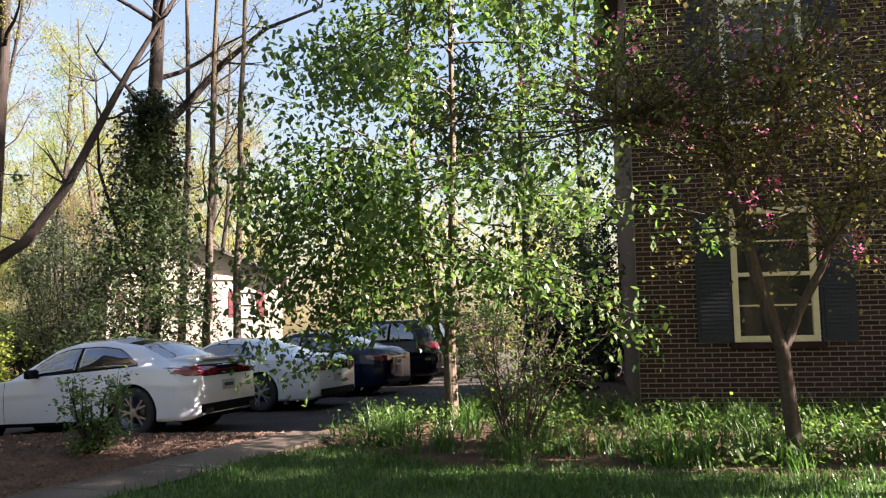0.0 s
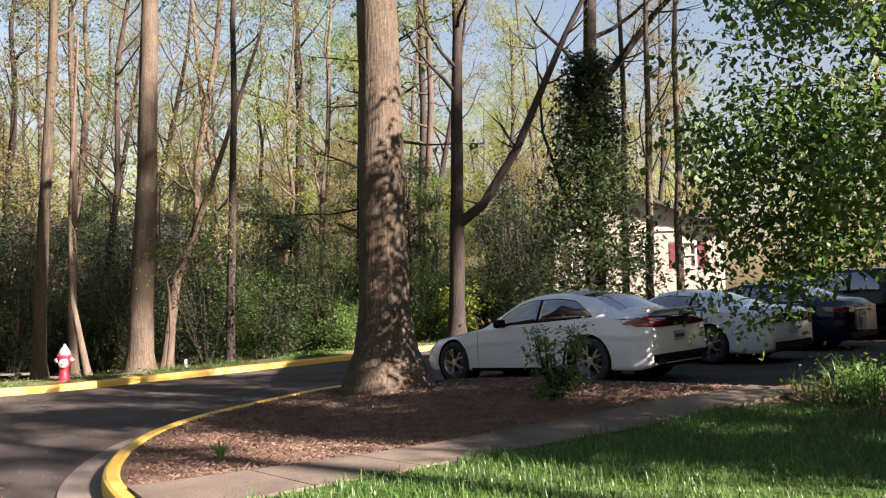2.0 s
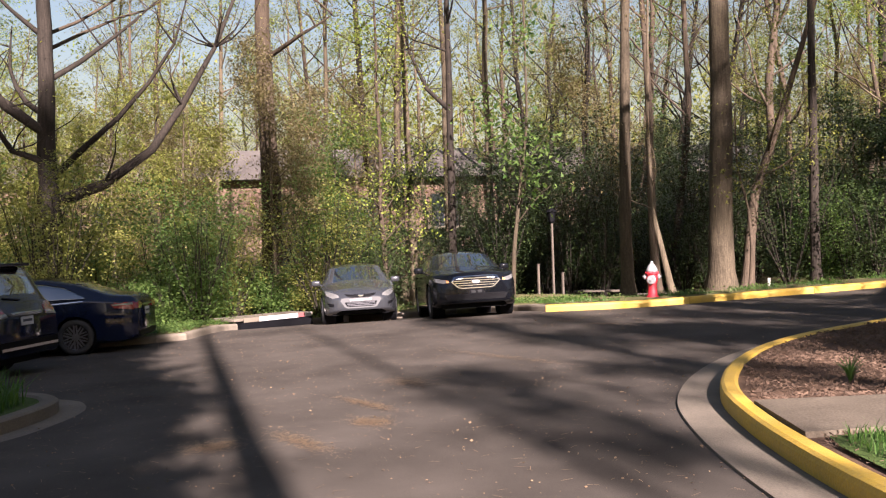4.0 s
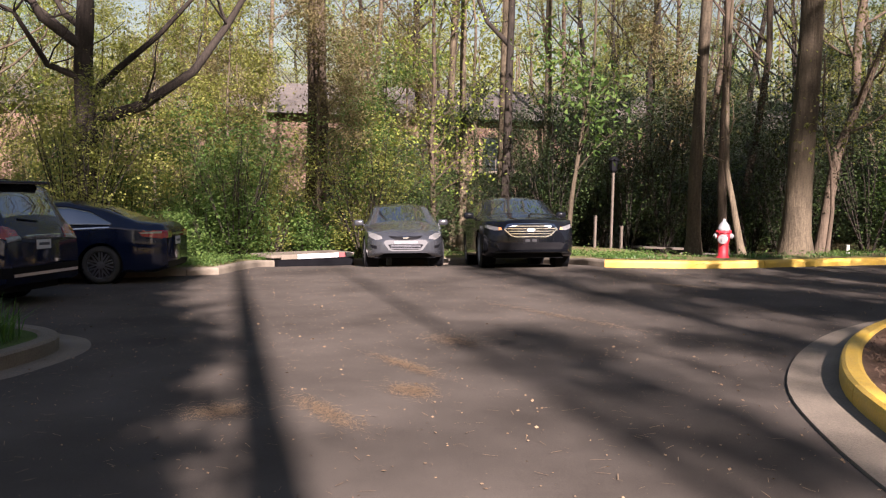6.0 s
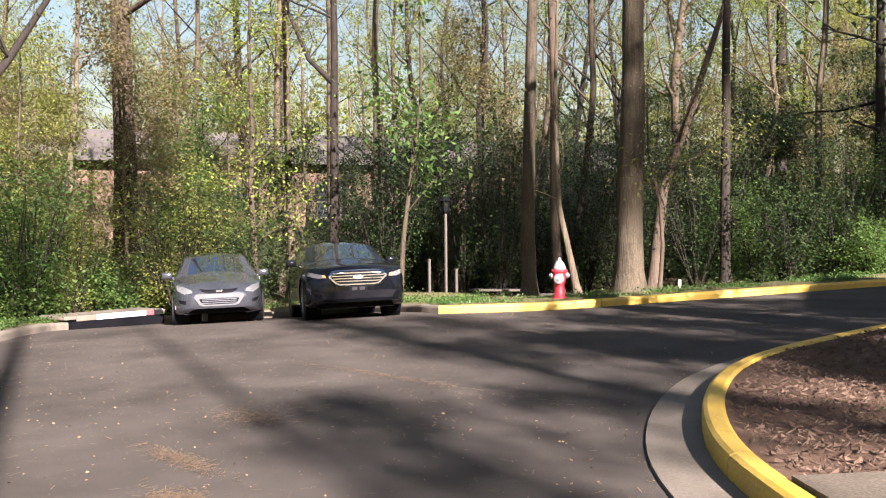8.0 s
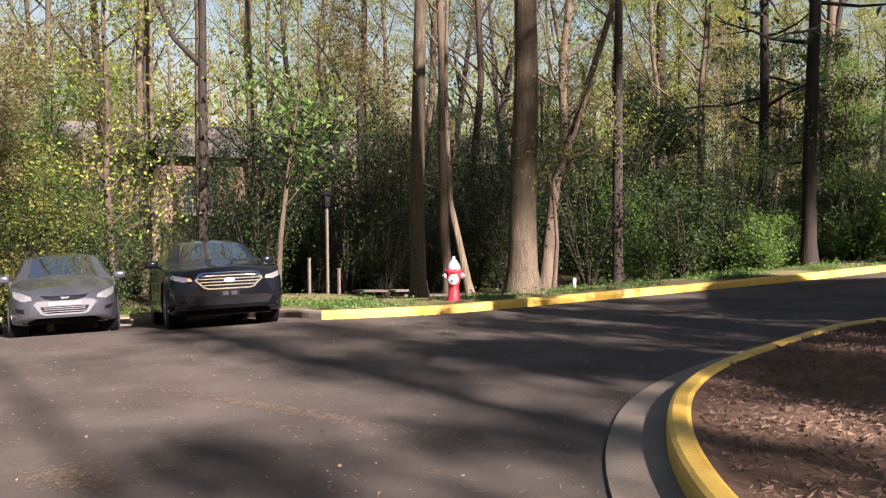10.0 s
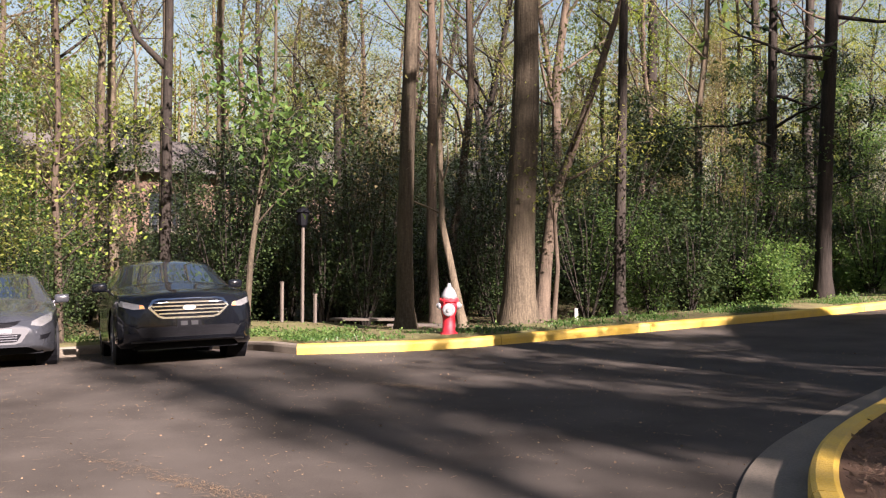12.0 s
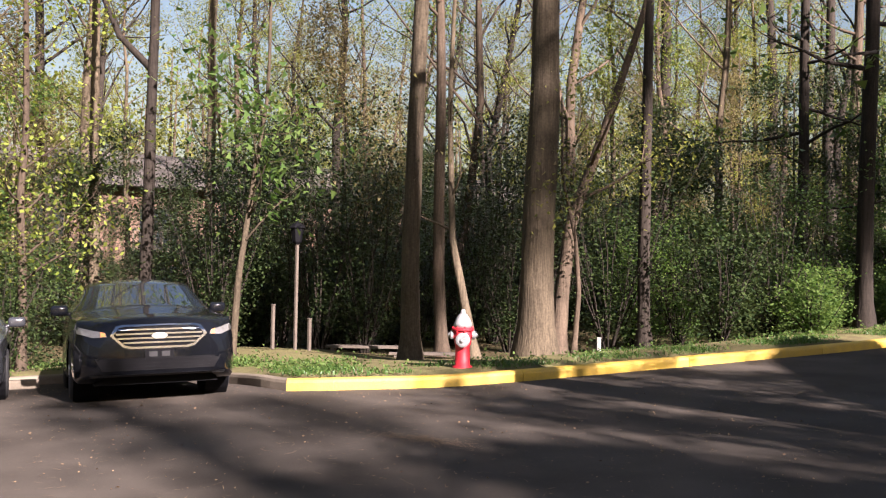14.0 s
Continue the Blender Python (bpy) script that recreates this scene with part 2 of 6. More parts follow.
def leaves_into(verts, faces, centre, spread, count, size, rng, flat=0.5, droop=0.0, tri=False):
    """Single small leaves, each a bent diamond, strewn about a clump's centre."""
    cx, cy, cz = centre
    for _ in range(count):
        x, y, z = cx + rng.gauss(0, spread[0]), cy + rng.gauss(0, spread[1]), cz + rng.gauss(0, spread[2])
        s = size * rng.uniform(0.6, 1.3)
        a, b = rng.uniform(0, 6.283), rng.uniform(-1, 1) * (1.57 - flat) - droop
        dx, dy, dz = math.cos(a) * math.cos(b) * s, math.sin(a) * math.cos(b) * s, math.sin(b) * s
        c = rng.uniform(-1, 1)
        px, py, pz = -math.sin(a) * s * 0.33, math.cos(a) * s * 0.33, c * s * 0.3
        i = len(verts)
        if tri:
            verts += [(x - px, y - py, z - pz), (x + px, y + py, z + pz), (x + dx, y + dy, z + dz)]
            faces.append((i, i + 1, i + 2))
            continue
        verts += [(x, y, z), (x + dx * 0.5 + px, y + dy * 0.5 + py, z + dz * 0.5 + pz), (x + dx, y + dy, z + dz), (x + dx * 0.5 - px, y + dy * 0.5 - py, z + dz * 0.5 - pz)]
        faces.append((i, i + 1, i + 2, i + 3))


def smoothstep(a, b, v):
    t = min(1.0, max(0.0, (v - a) / (b - a)))
    return t * t * (3 - 2 * t)


def plane_z(x, y):
    """The sloping lot: it rises to the north-east and dips into the bay by the drain."""
    s = -0.87 * (x + 20) + 0.49 * (y - 12.2)
    near = smoothstep(6.0, 9.0, y) * (1 - smoothstep(15.5, 18, y))
    hump = 0.2 * smoothstep(-9.3, -5.6, x) * smoothstep(11.0, 14.0, y) * (1 - smoothstep(24, 32, y))
    return -0.253 + 0.023 * (x + y) + hump - 0.06 * near * min(max(s, 0.0), 4.5)


# outlines on the plan: the woods' kerb, the planted bed's kerb
WOOD_KERB_PLAIN = [(-24.5, -12.0), (-22.6, -2.0), (-21.9, 3.0), (-21.2, 5.6), (-20.9, 7.1), (-22.2, 8.1), (-23.3, 8.95), (-24.0, 11.2), (-23.7, 13.6), (-23.0, 15.3), (-19.9, 14.75), (-18.7, 14.4), (-18.05, 14.31)]
WOOD_KERB_YELLOW = [(-18.05, 14.31), (-17.3, 15.0), (-16.5, 15.93), (-15.7, 18.05), (-14.98, 20.22), (-13.9, 23.6), (-13.06, 27.1), (-12.1, 31.5), (-11.2, 36), (-10.5, 44), (-10.2, 60)]
BED_KERB = [(14, 5.0), (4, 5.05), (-1, 5.2), (-3.2, 5.45), (-4.3, 5.8), (-5.16, 6.25), (-5.94, 6.72), (-6.83, 7.34), (-7.74, 8.11), (-8.48, 9.02), (-9.06, 9.98), (-9.46, 10.9), (-9.72, 12.0), (-9.81, 13.4), (-9.81, 15.2), (-9.55, 16.1), (-8.8, 16.35), (-7.7, 16.2), (-4.9, 14.9), (-2.4, 14.0)]


def smooth_line(pts, step=0.25):
    """Catmull-Rom through plan points, evenly cut."""
    p = [Vector((*q, 0)) for q in pts]
    p = [2 * p[0] - p[1]] + p + [2 * p[-1] - p[-2]]
    out = []
    for i in range(1, len(p) - 2):
        n = max(2, int((p[i + 1] - p[i]).length / step))
        for k in range(n):
            t = k / n
            a, b, c, d = p[i - 1:i + 3]
            out.append(0.5 * ((2 * b) + (c - a) * t + (2 * a - 5 * b + 4 * c - d) * t * t + (3 * b - a - 3 * c + d) * t ** 3))
    out.append(p[-2])
    return [(v.x, v.y) for v in out]


def side_of(line, x, y):
    """Signed distance from a plan line: positive on its left."""
    best, sign = 1e9, 1
    for (ax, ay), (bx, by) in zip(line, line[1:]):
        dx, dy = bx - ax, by - ay
        t = min(1, max(0, ((x - ax) * dx + (y - ay) * dy) / (dx * dx + dy * dy + 1e-9)))
        qx, qy = ax + t * dx - x, ay + t * dy - y
        d = qx * qx + qy * qy
        if d < best:
            best, sign = d, (1 if dx * (y - ay) - dy * (x - ax) > 0 else -1)
    return sign * math.sqrt(best)


WOOD_LINE = WOOD_KERB_PLAIN + WOOD_KERB_YELLOW[1:]


def wood_depth(x, y):
    """How far a place lies into the woods past the kerb (negative: on the lot)."""
    return side_of(WOOD_LINE, x, y)


def ground_z(x, y):
    """Height of the earth in the woods: it falls away behind the kerb, then rolls."""
    d = wood_depth(x, y)
    z = plane_z(x, y) + 0.14
    if d > 0:
        z += -0.55 * smoothstep(1.0, 7.0, d) + 0.25 * smoothstep(0.5, 6, d) * noise.noise((x * 0.15, y * 0.15, 0))
        z += 1.0 * smoothstep(24, 40, y) * smoothstep(1, 9, d)
    return z


def sweep(line, section, closed=False):
    """Sweeps a section of (offset to the left, height) along a plan line that lies on the lot. Returns vertices and faces."""
    verts, faces, n = [], [], len(section)
    for i, (x, y) in enumerate(line):
        ax, ay = line[max(i - 1, 0)]
        bx, by = line[min(i + 1, len(line) - 1)]
        d = math.hypot(bx - ax, by - ay) or 1
        nx, ny = -(by - ay) / d, (bx - ax) / d
        z = plane_z(x, y)
        verts += [(x + nx * o, y + ny * o, z + h) for o, h in section]
    for i in range(len(line) - 1):
        for k in range(n if closed else n - 1):
            a, b = i * n + k, i * n + (k + 1) % n
            faces.append((a, a + n, b + n, b))
    if closed:
        faces += [tuple(range(n)), tuple(range((len(line) - 1) * n, len(line) * n))[::-1]]
    return verts, faces


def patch(name, outline, height, material, step=0.5, label="", kind="structure", tilt=None, category=""):
    """A sheet on the lot inside a plan outline, cut into a mesh that follows the slope."""
    bm = bmesh.new()
    f = bm.faces.new([bm.verts.new((x, y, 0)) for x, y in outline])
    bmesh.ops.triangulate(bm, faces=[f])
    xs, ys = [p[0] for p in outline], [p[1] for p in outline]
    for axis, lo, hi in ((0, min(xs), max(xs)), (1, min(ys), max(ys))):
        v = lo + step
        while v < hi:
            co = (v, 0, 0) if axis == 0 else (0, v, 0)
            no = (1, 0, 0) if axis == 0 else (0, 1, 0)
            bmesh.ops.bisect_plane(bm, geom=bm.verts[:] + bm.edges[:] + bm.faces[:], plane_co=co, plane_no=no)
            v += step
    for v in bm.verts:
        v.co.z = (tilt or plane_z)(v.co.x, v.co.y) + height
    bmesh.ops.recalc_face_normals(bm, faces=bm.faces)
    if sum(f.normal.z for f in bm.faces) < 0:
        bmesh.ops.reverse_faces(bm, faces=bm.faces)
    ob = link(name, bm, material, None, True)
    return tagged(ob, label, category or "ground", "", kind)


# ---- ground ----
def build_ground():
    # asphalt over the whole lot, out past the woods' kerb
    xs, ys = list(np.arange(-32, 30.1, 1.0)), list(np.arange(-30, 62.1, 1.0))
    verts = [(x, y, plane_z(x, y)) for y in ys for x in xs]
    w = len(xs)
    faces = [(j * w + i, j * w + i + 1, (j + 1) * w + i + 1, (j + 1) * w + i) for j in range(len(ys) - 1) for i in range(w - 1) if min(wood_depth(x, y) for x in xs[i:i + 2] for y in ys[j:j + 2]) < 0.1]
    tagged(raw("road", verts, faces, ASPHALT, None, True), "dark asphalt of the lot with worn lighter patches", "road", "", "structure")
    # the earth all round, to the horizon
    ring = [-400, -200, -120, -80, -60, -50, -44] + list(np.arange(-40, 30.1, 2.0)) + [40, 60, 100, 200, 400]
    rows = [-400, -200, -100, -60] + list(np.arange(-40, 80.1, 2.0)) + [90, 110, 150, 220, 400]

    def earth(x, y):
        z = ground_z(min(max(x, -60), 40), min(max(y, -40), 90))
        if wood_depth(x, y) < 1.5:
            z -= 1.2
        return z
    verts = [(x, y, earth(x, y)) for y in rows for x in ring]
    w = len(ring)
    faces = [(j * w + i, j * w + i + 1, (j + 1) * w + i + 1, (j + 1) * w + i) for j in range(len(rows) - 1) for i in range(w - 1)]
    tagged(raw("ground", verts, faces, SOIL, None, True), "brown leaf litter of the woodland floor", "ground", "", "structure")
    # strip of earth along the kerb that joins kerb and woods
    line = smooth_line(WOOD_LINE, 0.5)
    v, f = [], []
    offs = [0.16, 0.5, 1.0, 2.0, 3.5, 5.5]
    for i, (x, y) in enumerate(line):
        a, b = line[max(i - 1, 0)], line[min(i + 1, len(line) - 1)]
        d = math.hypot(b[0] - a[0], b[1] - a[1]) or 1
        nx, ny = -(b[1] - a[1]) / d, (b[0] - a[0]) / d
        for o in offs:
            px, py = x + nx * o, y + ny * o
            v.append((px, py, ground_z(px, py) + (-0.03 if o < 0.3 else 0.03 if o < 5 else -0.1)))
    n = len(offs)
    for i in range(len(line) - 1):
        for k in range(n - 1):
            f.append((i * n + k, (i + 1) * n + k, (i + 1) * n + k + 1, i * n + k + 1))
    tagged(raw("verge", v, f, VERGE, None, True), "strip of leaf litter and moss behind the kerb", "ground", "", "structure")
    # kerbs: each cast length is a piece
    rounded = [(0.0, -0.1), (0.0, 0.10), (0.012, 0.135), (0.04, 0.15), (0.13, 0.15), (0.16, 0.13), (0.16, -0.1)]

    def kerb(name, pts, material, label, length=3.05, section=rounded):
        holder = tagged(new(name), label, "kerb", "", "structure")
        line = smooth_line(pts, 0.2)
        acc, start = 0.0, 0
        for i in range(1, len(line)):
            acc += math.dist(line[i], line[i - 1])
            if acc > length or i == len(line) - 1:
                piece = line[start:i + 1]
                (ax, ay), (bx, by) = piece[-2:]
                d = math.hypot(bx - ax, by - ay)
                piece[-1] = (bx - (bx - ax) / d * 0.012, by - (by - ay) / d * 0.012)
                v, f = sweep(piece, section, True)
                raw("kerb_stone", v, f, material, holder)
                acc, start = 0.0, i
        return holder
    kerb("kerb_woods_plain", WOOD_KERB_PLAIN[4:], CONCRETE, "bare weathered concrete kerb along the woods")
    kerb("kerb_woods_far", WOOD_KERB_PLAIN[:5], CONCRETE, "bare weathered concrete kerb along the woods")
    kerb("kerb_woods_yellow", WOOD_KERB_YELLOW, YELLOW, "yellow-painted concrete kerb along the woods, chipped at joints")
    mirrored = [(-o, h) for o, h in rounded][::-1]
    kerb("kerb_bed_edge", BED_KERB[15:], CONCRETE, "low earth-stained concrete edge between mulch and parking bay", section=[(o, h * 0.8) for o, h in mirrored])
    kerb("kerb_bed_yellow", BED_KERB[:16], YELLOW, "yellow-painted rounded concrete kerb round the mulch bed", section=mirrored)
    # concrete gutter at the foot of the bed's kerb
    v, f = sweep(smooth_line(BED_KERB[:15], 0.25), [(0.0, -0.05), (0.0, 0.012), (0.37, 0.006), (0.38, -0.05)])
    tagged(raw("gutter", v, f, CONCRETE, None, False), "pale concrete gutter pan at the foot of the kerb", "gutter", "", "structure")
    # the raised bed inside the kerb: mulch, then the path, lawn and planting
    inner = [(x, y) for x, y in smooth_line(BED_KERB, 0.6)]
    off = []
    for i, (x, y) in enumerate(inner):
        a, b = inner[max(i - 1, 0)], inner[min(i + 1, len(inner) - 1)]
        d = math.hypot(b[0] - a[0], b[1] - a[1]) or 1
        off.append((x + (b[1] - a[1]) / d * 0.15, y - (b[0] - a[0]) / d * 0.15))
    west = [p for p in off if p[0] < -2.4]
    patch("mulch_bed", west + [(-2.3, 14.0), (-1.4, 12.4), (-2.4, 5.6)], 0.125, MULCH, 0.5, "reddish brown pine-needle mulch bed")
    lawn = [(-5.95, 7.05), (-5.5, 7.9), (-4.55, 9.6), (-3.6, 11.1), (-2.8, 12.35), (-1.9, 12.7), (-0.4, 11.2), (1.0, 10.7), (2.8, 9.7), (8, 9.3), (13.9, 9.2), (13.9, 5.2), (4, 5.25), (-1, 5.4), (-3.2, 5.65), (-4.25, 6.0), (-5.1, 6.45), (-5.75, 6.86)]
    patch("lawn", lawn, 0.15, LAWN, 0.5, "green spring lawn beside the footpath")
    bed = [(-2.3, 13.6), (-1.9, 12.65), (-0.4, 11.15), (1.0, 10.65), (2.8, 9.65), (8, 9.25), (13.9, 9.15), (13.9, 24), (3.0, 24), (0.6, 17.0), (-1.2, 15.2)]
    patch("planting_bed", bed, 0.152, MULCH, 0.5, "dark mulched planting bed before the brick house")
    # footpath slabs
    path = tagged(new("footpath"), "pale concrete footpath slabs between mulch and lawn", "path", "", "structure")
    left = [(-7.05, 7.68), (-6.25, 8.72), (-5.5, 9.8), (-4.85, 11.05), (-4.0, 12.2), (-3.2, 13.0), (-2.5, 13.75)]
    right = [(-6.08, 6.98), (-5.45, 8.05), (-4.5, 9.7), (-3.7, 11.0), (-2.9, 12.2), (-2.35, 12.8), (-1.85, 13.4)]
    ls, rs = smooth_line(left, 0.25), smooth_line(right, 0.25)
    n = 7
    for k in range(n):
        def at(line, t):
            i = min(len(line) - 1, max(0, t * (len(line) - 1)))
            j = min(int(i), len(line) - 2)
            return tuple(line[j][c] + (line[j + 1][c] - line[j][c]) * (i - j) for c in (0, 1))
        v, f = [], []
        for m in range(5):
            t = (k + 0.006 + m / 4 * 0.988) / n
            a, b = at(ls, t), at(rs, t)
            for p, h in ((a, 0.08), (a, 0.168), (b, 0.168), (b, 0.08)):
                v.append((*p, plane_z(*p) + h))
        for m in range(4):
            for c in range(3):
                f.append((m * 4 + c, m * 4 + c + 4, m * 4 + c + 5, m * 4 + c + 1))
        f += [(0, 1, 2, 3), (19, 18, 17, 16)]
        raw("slab", v, f, FOOTPATH, path)


build_ground()


# ---- cars ----
def lerp_list(pts, x):
    for (ax, az), (bx, bz) in zip(pts, pts[1:]):
        if x <= bx:
            t = 0 if bx == ax else max(0.0, (x - ax) / (bx - ax))
            return az + (bz - az) * t
    return pts[-1][1]


def soft_list(pts, x, r=0.06):
    return sum(lerp_list(pts, x + d * r) for d in (-1, -0.5, 0, 0.5, 1)) / 5


def car_shell(spec):
    """The lofted skin of a car, cut into body and panes. x runs forward from the middle, y to the left."""
    L, W = spec["L"], spec["W"]
    top, belt, plan = spec["top"], spec["belt"], spec["plan"]
    zb, rw = spec.get("sill", 0.2), spec.get("roof_w", 0.62)
    us = sorted({*[0, 0.012, 0.03, 0.055, 0.09, 0.14], *[L - d for d in (0, 0.012, 0.03, 0.055, 0.09, 0.14)], *np.linspace(0.18, L - 0.18, 150).tolist()})
    wheels, R = spec["wheels"], spec["R"] + 0.055
    rows = 19
    grid = []
    for u in us:
        t, b = soft_list(top, u), soft_list(belt, u)
        w = lerp_list(plan, u) * W / 2
        b = min(b, t - 0.05)
        bot = zb + 0.10 * max(0, 1 - u / 0.35) ** 1.5 + 0.08 * max(0, 1 - (L - u) / 0.3) ** 1.5
        bot = min(bot, b - 0.1)
        house = min(1, max(0, (t - soft_list(belt, u)) / 0.42))
        wr = w * (0.84 * (1 - house) + rw * 1.12 * house)
        sec = [(w * 0.78, bot), (w * 0.95, bot + 0.015)]
        for k in range(1, 20):
            s = k / 20
            z = bot + 0.02 + (b - bot - 0.02) * s
            yy = w * (0.975 + 0.035 * math.sin(math.pi * min(1, s * 1.05)) - 0.03 * s + (0.012 if s > 0.62 else 0))
            sec.append((yy, z))
        sec.append((w * 0.955, b))
        for k in range(1, 13):
            s = k / 12
            bow = 0.02 * math.sin(math.pi * s) * house
            sec.append((w * 0.945 * (1 - s) + wr * s + bow, b + (t - 0.045 - b) * s))
        for k in range(1, 6):
            s = k / 5
            sec.append((wr * (1 - s), t - 0.045 + 0.045 * math.sin(math.pi / 2 * min(1, s * 1.25)) + 0.012 * s))
        grid.append((L / 2 - u, sec))
    verts = []
    n = len(grid[0][1])
    full = 2 * n - 1
    for x, sec in grid:
        both = [(x, y, z) for y, z in sec] + [(x, -y, z) for y, z in sec[-2::-1]]
        for x2, y, z in both:
            for wx in wheels:
                dx, dz = x2 - (L / 2 - wx), z - spec["R"]
                d = math.hypot(dx, dz)
                if abs(d - R) < 0.024 and abs(y) > W * 0.3 and d > 0.01:
                    x2, z = L / 2 - wx + dx / d * R, spec["R"] + dz / d * R
            verts.append((x2, y, z))
    sets = {"body": [], "windscreen": [], "rear_window": []}
    a0, a1 = spec["screen"]
    r0, r1 = spec["rear"]
    for i in range(len(grid) - 1):
        for k in range(full - 1):
            q = (i * full + k, i * full + k + 1, (i + 1) * full + k + 1, (i + 1) * full + k)
            cx = sum(verts[j][0] for j in q) / 4
            cz = sum(verts[j][2] for j in q) / 4
            cy = sum(verts[j][1] for j in q) / 4
            if any(math.hypot(cx - (L / 2 - wx), cz - spec["R"]) < R and abs(cy) > W * 0.26 for wx in wheels):
                continue
            row = k if k < n - 1 else full - 2 - k
            u = L / 2 - cx
            if row >= 34 and a0 < u < a1:
                sets["windscreen"].append(q)
            elif row >= 34 and r0 < u < r1:
                sets["rear_window"].append(q)
            else:
                sets["body"].append(q)
    sets["body"] += [tuple(range(full))[::-1], tuple((len(grid) - 1) * full + k for k in range(full))]
    return verts, sets


def pick(verts, faces):
    used = sorted({i for f in faces for i in f})
    where = {i: k for k, i in enumerate(used)}
    return [verts[i] for i in used], [tuple(where[i] for i in f) for f in faces]


class Skin:
    """Finds the car's surface, to lay lamps, grilles and seams on it."""

    def __init__(self, verts, sets):
        from mathutils.bvhtree import BVHTree
        faces = sets["body"][:-2] + sets["windscreen"] + sets["rear_window"] + sets["body"][-2:]
        self.tree = BVHTree.FromPolygons([Vector(v) for v in verts], faces)

    def at(self, face, u, z, off):
        o, d = {"F": ((4, u, z), (-1, 0, 0)), "B": ((-4, u, z), (1, 0, 0)), "L": ((u, 3, z), (0, -1, 0)), "R": ((u, -3, z), (0, 1, 0)), "T": ((u, z, 4), (0, 0, -1))}[face]
        hit, no, _, _ = self.tree.ray_cast(Vector(o), Vector(d))
        if hit is None or (hit - Vector(o)).length > 3.9:
            return None
        return hit - Vector(d) * off

    def plate(self, face, lo, hi, off=0.008, nu=14, nz=5, depth=0.03):
        """A thin shaped plate between a lower and an upper outline, bent to the skin."""
        def along(p, t):
            i = min(int(t * (len(p) - 1)), len(p) - 2)
            f = t * (len(p) - 1) - i
            return [p[i][c] + (p[i + 1][c] - p[i][c]) * f for c in (0, 1)]
        verts, faces, last = [], [], Vector((0, 0, 0))
        for j in range(nz + 1):
            for i in range(nu + 1):
                a, b = along(lo, i / nu), along(hi, i / nu)
                u, z = a[0] + (b[0] - a[0]) * j / nz, a[1] + (b[1] - a[1]) * j / nz
                p = self.at(face, u, z, off)
                if p is None:
                    ax = 0 if face in "FB" else 1
                    p = Vector((last.x, u, z)) if ax == 0 else Vector((u, last.y, z))
                last = p
                verts.append(tuple(p))
        w = nu + 1
        faces = [(j * w + i, j * w + i + 1, (j + 1) * w + i + 1, (j + 1) * w + i) for j in range(nz) for i in range(nu)]
        back = {"F": (-depth, 0, 0), "B": (depth, 0, 0), "L": (0, -depth, 0), "R": (0, depth, 0), "T": (0, 0, -depth)}[face]
        k = len(verts)
        verts += [tuple(Vector(v) + Vector(back)) for v in verts]
        rim = [i for i in range(w)] + [j * w + nu for j in range(1, nz + 1)] + [nz * w + i for i in range(nu - 1, -1, -1)] + [j * w for j in range(nz - 1, 0, -1)]
        faces += [(a, b, b + k, a + k) for a, b in zip(rim, rim[1:] + rim[:1])]
        bm = bmesh.new()
        vs = [bm.verts.new(v) for v in verts]
        for f in faces:
            bm.faces.new([vs[i] for i in f])
        bmesh.ops.delete(bm, geom=[v for v in bm.verts if not v.link_faces], context="VERTS")
        bmesh.ops.recalc_face_normals(bm, faces=bm.faces)
        return bm


def wheel(parent, x, y, R, side, rim_mat, spokes, twin):
    e = new("wheel")
    e.parent = parent
    e.matrix_basis = pose(x, y, R)
    w = 0.225
    tyre = bm_lathe([(R * 0.68, -w / 2 + 0.02), (R * 0.8, -w / 2), (R * 0.95, -w / 2 + 0.012), (R, -w / 2 + 0.05), (R, w / 2 - 0.05), (R * 0.95, w / 2 - 0.012), (R * 0.8, w / 2), (R * 0.68, w / 2 - 0.02)], 32, "Y", caps=(False, False))
    part("tyre", tyre, RUBBER, e, "", True)
    o = side * (w / 2 - 0.025)
    part("rim_barrel", bm_lathe([(R * 0.70, -side * (w / 2 - 0.03)), (R * 0.70, side * (w / 2 - 0.03)), (R * 0.66, side * (w / 2 - 0.04)), (R * 0.6, 0.0), (0.03, side * 0.01)], 32, "Y"), ALLOY_DARK, e, "", True)
    bm = bm_lathe([(R * 0.72, o - 0.012), (R * 0.735, o), (R * 0.70, o + side * 0.006), (R * 0.665, o - side * 0.02)], 32, "Y")
    for f in [f for f in bm.faces if len(f.verts) > 6]:
        bm.faces.remove(f)
    for k in range(spokes):
        for s in ((-1, 1) if twin else (0,)):
            a = 2 * math.pi * k / spokes + s * 0.13
            m = Matrix.Rotation(a, 4, "Y") @ Matrix.Translation((R * 0.4, o - side * 0.012, 0)) @ Matrix.Rotation(s * 0.18, 4, "Y") @ Matrix.Diagonal((R * 0.6, 0.03, R * (0.07 if twin else 0.13), 1))
            bmesh.ops.create_cube(bm, size=1, matrix=m)
    bm_lathe([(R * 0.17, o - 0.03), (R * 0.17, o - 0.004), (R * 0.1, o + side * 0.004)], 16, "Y", bm=bm)
    part("spokes", bm, rim_mat, e)
    part("brake_disc", bm_lathe([(R * 0.45, -0.012), (R * 0.45, 0.012)], 24, "Y"), ALLOY_DARK, e, "", True)


